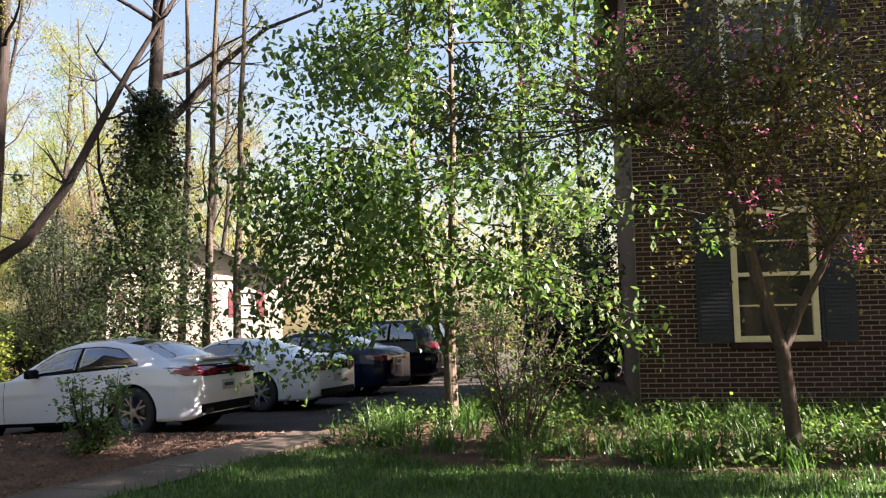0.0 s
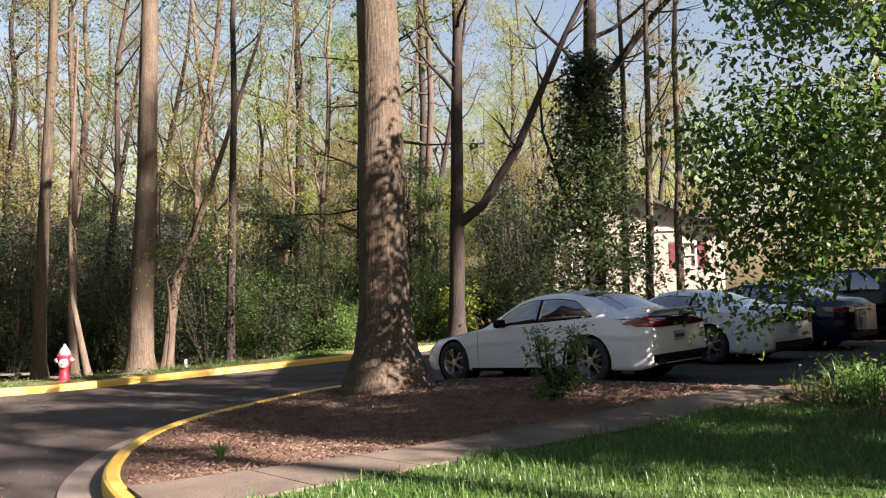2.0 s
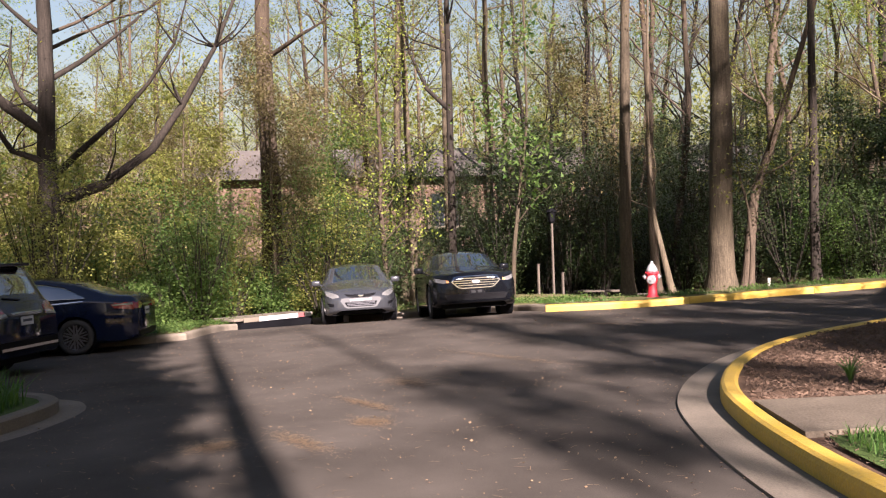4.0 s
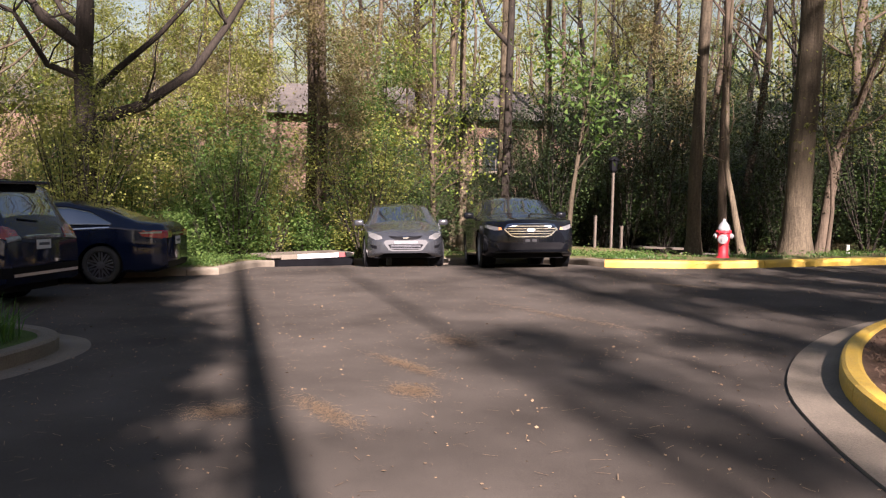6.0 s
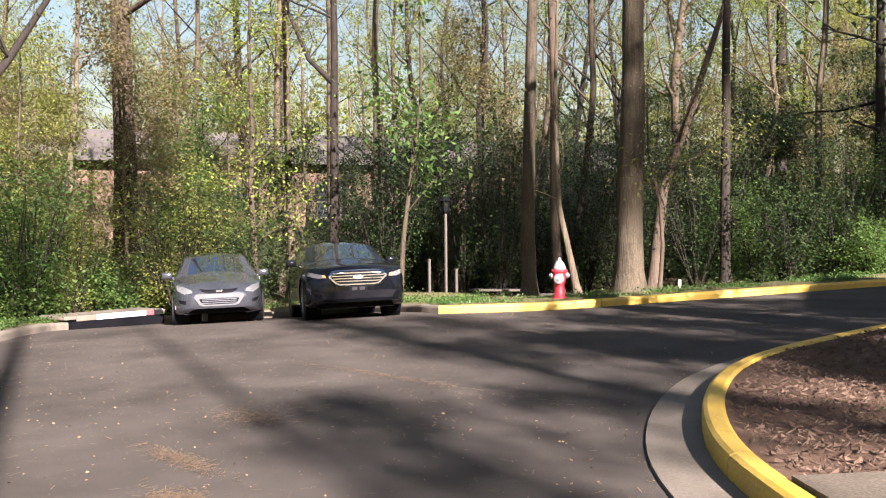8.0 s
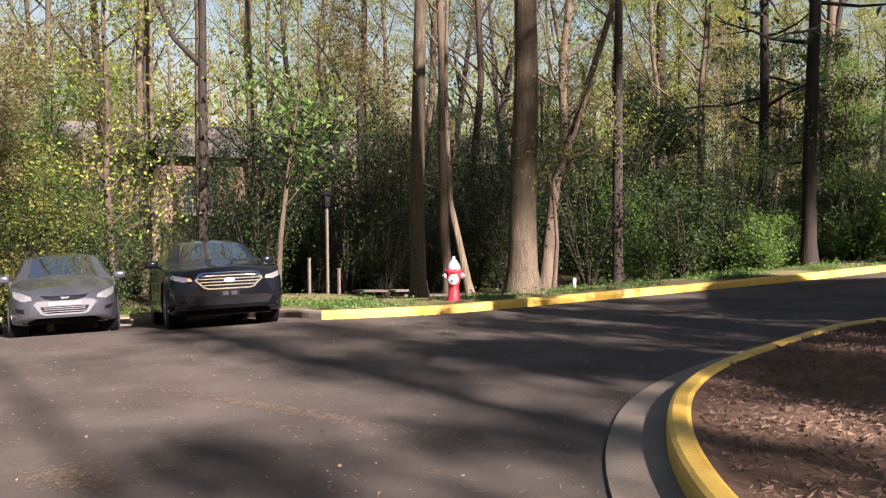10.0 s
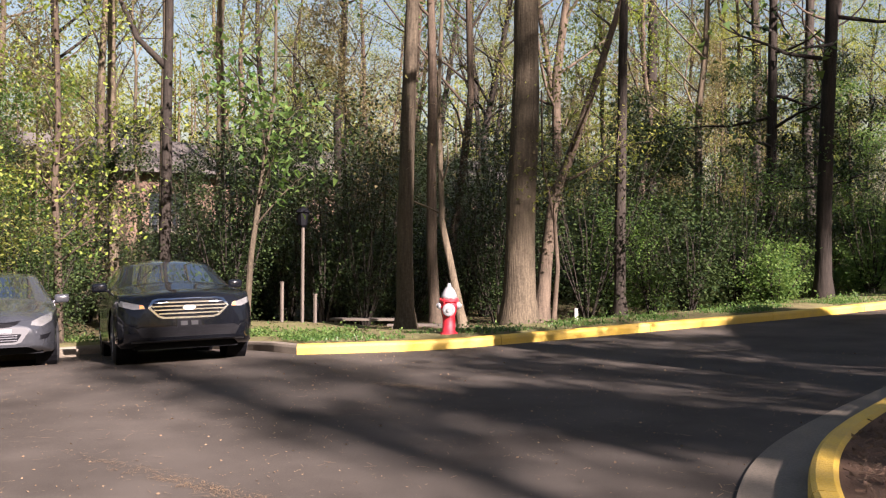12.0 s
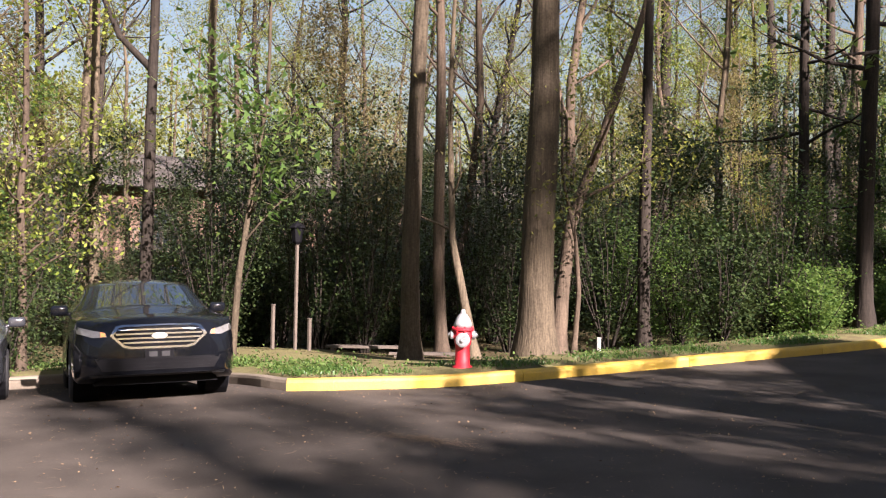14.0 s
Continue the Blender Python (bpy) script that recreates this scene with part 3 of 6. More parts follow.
def side_glass(car, skin, spec, face):
    """The side panes between the pillars, each in a dark surround, following belt and roof."""
    L, ends = spec["L"], [spec["side"][0], *spec["pillars"], spec["side"][1]]

    def edge(u, inset):
        low = soft_list(spec["belt"], u) + 0.025 + inset
        tail = min(1.0, max(0.0, (ends[-1] - u) / 0.42)) ** 0.6
        nose = min(1.0, max(0.0, (u - ends[0]) / 0.12)) ** 0.8
        return low, low + max(0.012, soft_list(spec["top"], u) - 0.10 - inset - low) * tail * nose
    for k, inset, off, material, name in ((0, 0.0, 0.003, BLACK, "window_surround"), (1, 0.016, 0.006, GLASS, "side_window")):
        for a, b in (((ends[0], ends[-1]),) if k == 0 else zip(ends, ends[1:])):
            us = [a + (b - a) * i / 24 + (0.03 if k else 0) * (1 - i / 12) for i in range(25)]
            lo, hi = [(L / 2 - u, edge(u, inset)[0]) for u in us], [(L / 2 - u, edge(u, inset)[1]) for u in us]
            part(name, skin.plate(face, lo, hi, off, 24, 6, 0.006), material, car, "", True)


def build_car(name, spec, paint, x, y, heading, label, rim=ALLOY, spokes=5, twin=True, extra=None, wheel_at=None):
    """heading: the way it faces, in the plan."""
    hx, hy = heading
    turn = math.degrees(math.atan2(hy, hx))
    L, W = spec["L"], spec["W"]
    c, s = math.cos(radians(turn)), math.sin(radians(turn))
    heights = [plane_z(x + c * (L / 2 - wx), y + s * (L / 2 - wx)) for wx in spec["wheels"]]
    tilt = math.degrees(math.atan2(heights[0] - heights[1], abs(spec["wheels"][1] - spec["wheels"][0])))
    sides = [plane_z(x - s * k, y + c * k) for k in (0.8, -0.8)]
    lean = math.degrees(math.atan2(sides[0] - sides[1], 1.6))
    mid = (spec["wheels"][0] + spec["wheels"][1]) / 2
    car = new(name)
    zc = sum(heights) / 2 + math.sin(radians(tilt)) * (mid - L / 2)
    car.matrix_basis = Matrix.Translation((x, y, zc)) @ Matrix.Rotation(radians(turn), 4, "Z") @ Matrix.Rotation(radians(-tilt), 4, "Y") @ Matrix.Rotation(radians(lean), 4, "X")
    tagged(car, label, "car")
    verts, sets = car_shell(spec)
    skin = Skin(verts, sets)
    body = raw("body", *pick(verts, sets["body"]), paint, car, True)
    for m in ("windscreen", "rear_window"):
        if sets[m]:
            raw(m, *pick(verts, sets[m]), GLASS, car, True)
    for face in "LR":
        side_glass(car, skin, spec, face)
    part("underbody", bm_box(0, 0, 0.30, L * 0.9, W * 0.72, 0.22), BLACK, car)
    for wx in spec["wheels"]:
        for sd in (1, -1):
            part("wheel_well", bm_lathe([(spec["R"] + 0.05, 0.0), (spec["R"] + 0.05, 0.28), (0.1, 0.281)] if sd < 0 else [(0.1, -0.281), (spec["R"] + 0.05, -0.28), (spec["R"] + 0.05, 0.0)], 24, "Y", (L / 2 - wx, sd * (W / 2 - 0.06), spec["R"]), None, (sd > 0, sd < 0)), BLACK, car)
            wheel(car, L / 2 - wx, sd * (W / 2 - 0.135), spec["R"], sd, rim, spokes, twin)
    for face in "LR":
        sd = 1 if face == "L" else -1
        for u in spec["seams"]:
            part("door_seam", skin.plate(face, [(L / 2 - u - 0.004, 0.3), (L / 2 - u + 0.004, 0.3)], [(L / 2 - u - 0.004, lerp_list(spec["belt"], u) - 0.02), (L / 2 - u + 0.004, lerp_list(spec["belt"], u) - 0.02)], 0.0015, 1, 8, 0.004), BLACK, car)
        for u in spec["handles"]:
            z = lerp_list(spec["belt"], u) - 0.11
            part("door_handle", skin.plate(face, [(L / 2 - u - 0.1, z), (L / 2 - u + 0.1, z)], [(L / 2 - u - 0.1, z + 0.03), (L / 2 - u + 0.1, z + 0.03)], 0.03, 6, 2, 0.03), paint, car)
        mx, mz = L / 2 - spec["side"][0] - 0.28, lerp_list(spec["belt"], spec["side"][0]) + 0.08
        bm = bm_box(mx, sd * (W / 2 + 0.07), mz, 0.12, 0.22, 0.14, 0.045)
        bm_box(mx, sd * (W / 2 - 0.05), mz - 0.05, 0.06, 0.1, 0.04, 0.01, bm)
        part("mirror", bm, spec.get("mirror_mat", paint), car, "", True)
        part("sill_trim", skin.plate(face, [(-L / 2 + 1.4, 0.215), (L / 2 - 1.4, 0.215)], [(-L / 2 + 1.4, 0.27), (L / 2 - 1.4, 0.27)], 0.006, 12, 2), spec.get("sill_mat", BLACK), car)
    if extra:
        extra(car, skin, L, W, paint)
    return car


def both(car, skin, name, face, lo, hi, material, off=0.008, label="", **kw):
    for sgn in (1, -1):
        part(name, skin.plate(face, [(sgn * u, z) for u, z in lo], [(sgn * u, z) for u, z in hi], off, **kw), material, car, label)


def front_taurus(car, skin, L, W, paint):
    # six-sided grille with chrome rim and bars
    lo, hi = [(-0.5, 0.76), (-0.36, 0.63), (0.36, 0.63), (0.5, 0.76)], [(-0.5, 0.76), (-0.44, 0.86), (0.44, 0.86), (0.5, 0.76)]
    lo_o, hi_o = [(-0.54, 0.76), (-0.38, 0.605), (0.38, 0.605), (0.54, 0.76)], [(-0.54, 0.76), (-0.465, 0.885), (0.465, 0.885), (0.54, 0.76)]
    g = part("grille", skin.plate("F", lo_o, hi_o, 0.008), CHROME, car, "chrome six-sided grille rim")
    part("grille_mesh", skin.plate("F", lo, hi, 0.013), BLACK, g)
    for z, w in ((0.675, 0.40), (0.725, 0.46), (0.775, 0.48), (0.825, 0.455)):
        part("grille_bar", skin.plate("F", [(-w, z - 0.010), (w, z - 0.010)], [(-w, z + 0.010), (w, z + 0.010)], 0.024, nz=2), CHROME, g, "chrome bar")
    part("badge", skin.plate("F", [(-0.09, 0.75), (-0.05, 0.718), (0.05, 0.718), (0.09, 0.75)], [(-0.09, 0.75), (-0.05, 0.782), (0.05, 0.782), (0.09, 0.75)], 0.034), ALLOY, g, "plain oval badge")
    both(car, skin, "headlight", "F", [(0.57, 0.75), (0.72, 0.745), (0.88, 0.80)], [(0.59, 0.80), (0.72, 0.83), (0.89, 0.88)], LAMP_CLEAR)
    both(car, skin, "turn_lamp", "F", [(0.585, 0.755), (0.64, 0.752)], [(0.595, 0.797), (0.64, 0.81)], mat("amber_lens", (0.8, 0.3, 0.08), 0.2, var=0.1, bump=0, coat=1.0), 0.014)
    part("lower_grille", skin.plate("F", [(-0.62, 0.36), (0.62, 0.36)], [(-0.7, 0.50), (0.7, 0.50)], 0.006), BLACK, car)
    for z in (0.39, 0.43, 0.47):
        part("lower_bar", skin.plate("F", [(-0.6, z - 0.006), (0.6, z - 0.006)], [(-0.6, z + 0.006), (0.6, z + 0.006)], 0.014, nz=1), BLACK, car)
    part("plate_bracket", skin.plate("F", [(-0.16, 0.48), (0.16, 0.48)], [(-0.16, 0.595), (0.16, 0.595)], 0.02), BLACK, car, "empty black number plate bracket")
    for u in (-0.07, 0.07):
        part("bracket_slot", skin.plate("F", [(u - 0.045, 0.51), (u + 0.045, 0.51)], [(u - 0.045, 0.57), (u + 0.045, 0.57)], 0.026, 2, 2), RUBBER, car)
    part("chin", skin.plate("F", [(-0.75, 0.29), (0.75, 0.29)], [(-0.75, 0.315), (0.75, 0.315)], 0.01, nz=1), RUBBER, car)


def front_elantra(car, skin, L, W, paint):
    part("upper_grille", skin.plate("F", [(-0.30, 0.60), (-0.2, 0.565), (0.2, 0.565), (0.30, 0.60)], [(-0.36, 0.655), (-0.2, 0.635), (0.2, 0.635), (0.36, 0.655)], 0.006), BLACK, car)
    part("badge", skin.plate("F", [(-0.07, 0.61), (-0.04, 0.585), (0.04, 0.585), (0.07, 0.61)], [(-0.07, 0.61), (-0.04, 0.64), (0.04, 0.64), (0.07, 0.61)], 0.018), CHROME, car, "plain oval chrome badge")
    rim = part("grille_rim", skin.plate("F", [(-0.46, 0.50), (-0.34, 0.33), (0.34, 0.33), (0.46, 0.50)], [(-0.46, 0.50), (-0.42, 0.56), (0.42, 0.56), (0.46, 0.50)], 0.006), mat("bright_silver", (0.034, 0.034, 0.036), 0.5, 0.0, var=0.05, bump=0), car)
    part("lower_grille", skin.plate("F", [(-0.36, 0.45), (-0.30, 0.36), (0.30, 0.36), (0.36, 0.45)], [(-0.36, 0.45), (-0.36, 0.47), (0.36, 0.47), (0.36, 0.45)], 0.012), BLACK, rim)
    for z in (0.385, 0.42, 0.45):
        part("grille_bar", skin.plate("F", [(-0.31, z - 0.005), (0.31, z - 0.005)], [(-0.31, z + 0.005), (0.31, z + 0.005)], 0.02, nz=1), ALLOY_DARK, rim)
    part("front_plate", skin.plate("F", [(-0.24, 0.495), (0.24, 0.495)], [(-0.24, 0.535), (0.24, 0.535)], 0.014), PLATE, car, "blank pale strip in place of a number plate")
    both(car, skin, "headlight", "F", [(0.48, 0.585), (0.62, 0.565), (0.76, 0.64)], [(0.50, 0.64), (0.62, 0.70), (0.77, 0.755)], LAMP_CLEAR)
    both(car, skin, "fog_lamp", "F", [(0.60, 0.38), (0.70, 0.40)], [(0.60, 0.44), (0.74, 0.47)], BLACK)
    for k in range(8):
        u = -0.38 + k * 0.11
        part("air_slot", skin.plate("F", [(u, 0.262), (u + 0.06, 0.262)], [(u, 0.285), (u + 0.06, 0.285)], 0.01, 1, 1), WHITE_TRIM, car)


def rear_charger(car, skin, L, W, paint):
    part("tail_panel", skin.plate("B", [(-0.86, 0.86), (-0.6, 0.83), (0.6, 0.83), (0.86, 0.86)], [(-0.86, 0.99), (-0.6, 1.0), (0.6, 1.0), (0.86, 0.99)], 0.006, 24), BLACK, car)
    both(car, skin, "tail_light", "B", [(0.3, 0.85), (0.6, 0.845), (0.84, 0.87)], [(0.3, 0.965), (0.6, 0.975), (0.85, 0.975)], LAMP_RED, 0.012, "dark red tail light")
    part("light_bar", skin.plate("B", [(-0.3, 0.895), (0.3, 0.895)], [(-0.3, 0.92), (0.3, 0.92)], 0.012), LAMP_RED, car)
    for face in "LR":
        part("tail_light_side", skin.plate(face, [(-L / 2 + 0.05, 0.86), (-L / 2 + 0.42, 0.90)], [(-L / 2 + 0.05, 0.99), (-L / 2 + 0.30, 0.98)], 0.007), LAMP_RED, car)
    part("rear_plate", skin.plate("B", [(-0.16, 0.60), (0.16, 0.60)], [(-0.16, 0.75), (0.16, 0.75)], 0.012), PLATE, car, "number plate with an unreadable bar")
    part("plate_bar", skin.plate("B", [(-0.12, 0.65), (0.12, 0.65)], [(-0.12, 0.70), (0.12, 0.70)], 0.017, nz=1), SHUTTER, car)
    part("diffuser", skin.plate("B", [(-0.72, 0.27), (0.72, 0.27)], [(-0.72, 0.43), (0.72, 0.43)], 0.008), BLACK, car)
    both(car, skin, "exhaust", "B", [(0.48, 0.29), (0.66, 0.29)], [(0.48, 0.37), (0.66, 0.37)], CHROME, 0.05, "chrome exhaust tip")
    part("spoiler", bm_box(-L / 2 + 0.12, 0, 1.085, 0.16, W * 0.78, 0.028, 0.01), paint, car)
    part("aerial_fin", bm_box(-L / 2 + 1.75, 0, 1.47, 0.16, 0.04, 0.07, 0.015), paint, car)


def rear_sedan(car, skin, L, W, paint):
    both(car, skin, "tail_light", "B", [(0.42, 0.80), (0.62, 0.79), (0.82, 0.80)], [(0.42, 0.90), (0.62, 0.92), (0.83, 0.93)], LAMP_RED, 0.01, "red tail light")
    for face in "LR":
        part("tail_light_side", skin.plate(face, [(-L / 2 + 0.06, 0.78), (-L / 2 + 0.40, 0.83)], [(-L / 2 + 0.06, 0.93), (-L / 2 + 0.46, 0.90)], 0.007), LAMP_RED, car)
        part("tail_light_lens", skin.plate(face, [(-L / 2 + 0.08, 0.875), (-L / 2 + 0.42, 0.875)], [(-L / 2 + 0.08, 0.915), (-L / 2 + 0.44, 0.895)], 0.011), LAMP_CLEAR, car)
        part("chrome_strip", skin.plate(face, [(-L / 2 + 0.95, 0.985), (L / 2 - 1.8, 0.90)], [(-L / 2 + 0.95, 1.003), (L / 2 - 1.8, 0.918)], 0.006, 24, 1, 0.008), CHROME, car)
    part("trunk_strip", skin.plate("B", [(-0.4, 0.84), (0.4, 0.84)], [(-0.4, 0.875), (0.4, 0.875)], 0.012), CHROME, car)
    part("rear_plate", skin.plate("B", [(-0.16, 0.66), (0.16, 0.66)], [(-0.16, 0.8), (0.16, 0.8)], 0.012), PLATE, car, "number plate with an unreadable bar")
    part("plate_bar", skin.plate("B", [(-0.12, 0.71), (0.12, 0.71)], [(-0.12, 0.75), (0.12, 0.75)], 0.016, nz=1), SHUTTER, car)
    part("bumper_trim", skin.plate("B", [(-0.7, 0.27), (0.7, 0.27)], [(-0.7, 0.37), (0.7, 0.37)], 0.008), BLACK, car)


def rear_suv(car, skin, L, W, paint):
    both(car, skin, "tail_light", "B", [(0.52, 0.93), (0.72, 0.90), (0.92, 0.98)], [(0.55, 1.06), (0.72, 1.12), (0.92, 1.13)], LAMP_RED, 0.012, "red and clear tail light")
    both(car, skin, "reverse_lens", "B", [(0.52, 0.92), (0.80, 0.90)], [(0.53, 0.98), (0.80, 0.965)], LAMP_CLEAR, 0.018)
    for face in "LR":
        part("tail_light_side", skin.plate(face, [(-L / 2 + 0.1, 0.93), (-L / 2 + 0.38, 1.06)], [(-L / 2 + 0.12, 1.12), (-L / 2 + 0.46, 1.12)], 0.007), LAMP_RED, car)
    part("hatch_strip", skin.plate("B", [(-0.4, 0.93), (0.4, 0.93)], [(-0.4, 0.985), (0.4, 0.985)], 0.014), CHROME, car)
    part("rear_plate", skin.plate("B", [(-0.16, 0.78), (0.16, 0.78)], [(-0.16, 0.91), (0.16, 0.91)], 0.014), PLATE, car, "number plate with an unreadable bar")
    part("plate_bar", skin.plate("B", [(-0.12, 0.83), (0.12, 0.83)], [(-0.12, 0.87), (0.12, 0.87)], 0.018, nz=1), SHUTTER, car)
    part("bumper", skin.plate("B", [(-0.9, 0.42), (0.9, 0.42)], [(-0.9, 0.56), (0.9, 0.56)], 0.05), BLACK, car)
    part("bumper_strip", skin.plate("B", [(-0.75, 0.43), (0.75, 0.43)], [(-0.75, 0.47), (0.75, 0.47)], 0.06, nz=1), ALLOY, car)
    part("spoiler", bm_box(-L / 2 + 0.42, 0, 1.715, 0.34, W * 0.60, 0.05, 0.02), paint, car)
    part("rear_wiper", skin.plate("B", [(-0.02, 1.16), (0.36, 1.20)], [(-0.02, 1.18), (0.36, 1.215)], 0.02, 6, 1), BLACK, car)
    for sd in (1, -1):
        part("roof_rail", bm_box(0.0 - 0.5, sd * W * 0.34, 1.775, 2.0, 0.04, 0.03, 0.01), BLACK, car)


def rear_coupe(car, skin, L, W, paint):
    part("tail_panel", skin.plate("B", [(-0.8, 0.74), (0.8, 0.74)], [(-0.8, 0.90), (0.8, 0.90)], 0.006), BLACK, car)
    for u in (0.42, 0.54, 0.66):
        both(car, skin, "tail_light", "B", [(u, 0.76), (u + 0.07, 0.76)], [(u, 0.88), (u + 0.07, 0.89)], LAMP_RED, 0.014)
    part("rear_plate", skin.plate("B", [(-0.16, 0.52), (0.16, 0.52)], [(-0.16, 0.66), (0.16, 0.66)], 0.012), PLATE, car, "number plate with an unreadable bar")
    part("diffuser", skin.plate("B", [(-0.7, 0.27), (0.7, 0.27)], [(-0.7, 0.40), (0.7, 0.40)], 0.008), BLACK, car)


PLAN = [(0, 0.62), (0.05, 0.74), (0.15, 0.84), (0.35, 0.93), (0.8, 0.985), (1.6, 1.0), (3.6, 1.0), (4.3, 0.975), (4.75, 0.93), (4.95, 0.86), (5.04, 0.78)]
CHARGER = dict(L=5.04, W=1.90, R=0.365, wheels=(0.93, 3.98), sill=0.20, plan=PLAN, roof_w=0.60, top=[(0, 0.60), (0.05, 0.70), (0.3, 0.80), (1.0, 0.90), (1.62, 0.99), (2.42, 1.40), (2.75, 1.465), (3.3, 1.47), (3.9, 1.37), (4.42, 1.12), (4.7, 1.08), (4.97, 1.06), (5.04, 0.93)], belt=[(0, 0.56), (1.5, 0.92), (3.0, 0.97), (4.2, 1.02), (5.04, 0.92)], screen=(1.66, 2.5), rear=(3.65, 4.4), side=(1.95, 4.08), pillars=(2.95,), seams=(1.6, 2.95, 3.75), handles=(2.75, 3.75), mirror_mat=BLACK)
TAURUS = dict(L=5.15, W=1.93, R=0.37, wheels=(1.0, 3.87), sill=0.21, roof_w=0.60, plan=[(0, 0.70), (0.05, 0.80), (0.15, 0.88), (0.35, 0.95), (0.8, 0.99), (1.6, 1.0), (3.7, 1.0), (4.5, 0.97), (4.9, 0.92), (5.15, 0.80)], top=[(0, 0.80), (0.03, 0.90), (0.1, 0.955), (0.35, 1.0), (1.2, 1.09), (1.45, 1.12), (2.25, 1.49), (2.6, 1.545), (3.3, 1.54), (4.1, 1.38), (4.6, 1.21), (5.0, 1.17), (5.15, 1.0)], belt=[(0, 0.62), (0.4, 0.95), (1.5, 1.03), (4.4, 1.10), (5.15, 0.98)], screen=(1.5, 2.35), rear=(3.75, 4.5), side=(1.8, 4.2), pillars=(2.95,), seams=(1.5, 2.95, 3.9), handles=(2.75, 3.75))
ELANTRA = dict(L=4.53, W=1.78, R=0.32, wheels=(0.9, 3.6), sill=0.19, roof_w=0.60, plan=[(0, 0.58), (0.05, 0.70), (0.15, 0.80), (0.35, 0.90), (0.8, 0.975), (1.5, 1.0), (3.4, 1.0), (4.1, 0.96), (4.4, 0.88), (4.53, 0.8)], top=[(0, 0.58), (0.06, 0.68), (0.25, 0.78), (0.9, 0.92), (1.15, 0.97), (1.95, 1.38), (2.3, 1.44), (2.9, 1.43), (3.6, 1.25), (4.1, 1.08), (4.45, 1.04), (4.53, 0.9)], belt=[(0, 0.52), (0.5, 0.74), (1.3, 0.9), (3.8, 1.0), (4.53, 0.88)], screen=(1.2, 2.1), rear=(3.1, 3.95), side=(1.5, 3.7), pillars=(2.5,), seams=(1.25, 2.5, 3.3), handles=(2.3, 3.2))
CAMRY = dict(L=4.85, W=1.82, R=0.335, wheels=(0.95, 3.73), sill=0.19, roof_w=0.60, plan=[(0, 0.6), (0.05, 0.72), (0.15, 0.82), (0.35, 0.92), (0.8, 0.98), (1.6, 1.0), (3.6, 1.0), (4.3, 0.975), (4.6, 0.93), (4.78, 0.85), (4.85, 0.78)], top=[(0, 0.58), (0.05, 0.7), (0.3, 0.80), (1.0, 0.92), (1.4, 0.98), (2.15, 1.40), (2.5, 1.47), (3.1, 1.465), (3.75, 1.33), (4.3, 1.12), (4.7, 1.07), (4.80, 1.05), (4.85, 0.92)], belt=[(0, 0.54), (1.4, 0.90), (4.0, 1.0), (4.85, 0.9)], screen=(1.45, 2.25), rear=(3.4, 4.2), side=(1.7, 3.95), pillars=(2.75,), seams=(1.45, 2.75, 3.55), handles=(2.55, 3.5))
SUV = dict(L=5.0, W=1.96, R=0.375, wheels=(0.95, 3.85), sill=0.24, roof_w=0.68, plan=[(0, 0.62), (0.05, 0.76), (0.15, 0.86), (0.35, 0.94), (0.8, 0.985), (1.6, 1.0), (4.2, 1.0), (4.7, 0.975), (4.9, 0.94), (5.0, 0.88)], top=[(0, 0.75), (0.05, 0.9), (0.25, 1.03), (1.1, 1.12), (1.3, 1.15), (2.0, 1.66), (2.4, 1.76), (4.3, 1.75), (4.6, 1.70), (4.85, 1.18), (4.95, 1.10), (5.0, 0.9)], belt=[(0, 0.66), (1.3, 1.06), (4.4, 1.14), (4.85, 1.12), (5.0, 0.88)], screen=(1.35, 2.1), rear=(4.6, 4.84), side=(1.6, 4.4), pillars=(2.75, 3.65), seams=(1.4, 2.75, 3.7), handles=(2.55, 3.5))
COUPE = dict(L=4.8, W=1.88, R=0.35, wheels=(0.9, 3.62), sill=0.19, roof_w=0.58, plan=PLAN[:-3] + [(4.5, 0.93), (4.72, 0.87), (4.8, 0.8)], top=[(0, 0.55), (0.05, 0.68), (0.3, 0.78), (1.2, 0.92), (1.6, 0.97), (2.4, 1.36), (2.7, 1.39), (3.2, 1.36), (4.1, 1.07), (4.5, 1.04), (4.74, 1.02), (4.8, 0.9)], belt=[(0, 0.52), (1.6, 0.90), (4.0, 0.98), (4.8, 0.88)], screen=(1.65, 2.5), rear=(3.3, 4.1), side=(1.9, 3.55), pillars=(3.2,), seams=(1.6, 3.2), handles=(3.0,))


def place_by_wheel(spec, wx, contact, heading, left=True):
    """The car's middle, from where the outer side of one wheel meets the ground."""
    h = Vector((*heading, 0)).normalized()
    side = Vector((-h.y, h.x, 0)) * (1 if left else -1)
    p = Vector((*contact, 0)) - side * (spec["W"] / 2 - 0.1) - h * (spec["L"] / 2 - wx)
    return p.x, p.y, (h.x, h.y)


build_car("white_sedan", CHARGER, PAINT_WHITE, *place_by_wheel(CHARGER, 3.98, (-4.95, 15.45), (-0.912, 0.408)), "white muscle sedan with spoked alloy wheels, parked in the bay", ALLOY, 5, True, rear_charger)
build_car("white_coupe", COUPE, PAINT_WHITE, *place_by_wheel(COUPE, 3.62, (-3.54, 18.9), (-0.912, 0.408)), "white coupe parked beside the white sedan", ALLOY, 5, True, rear_coupe)
build_car("navy_sedan", CAMRY, PAINT_NAVY, *place_by_wheel(CAMRY, 3.73, (-2.2, 22.0), (-0.912, 0.408)), "dark blue sedan parked beyond the white coupe", ALLOY, 5, True, rear_sedan)
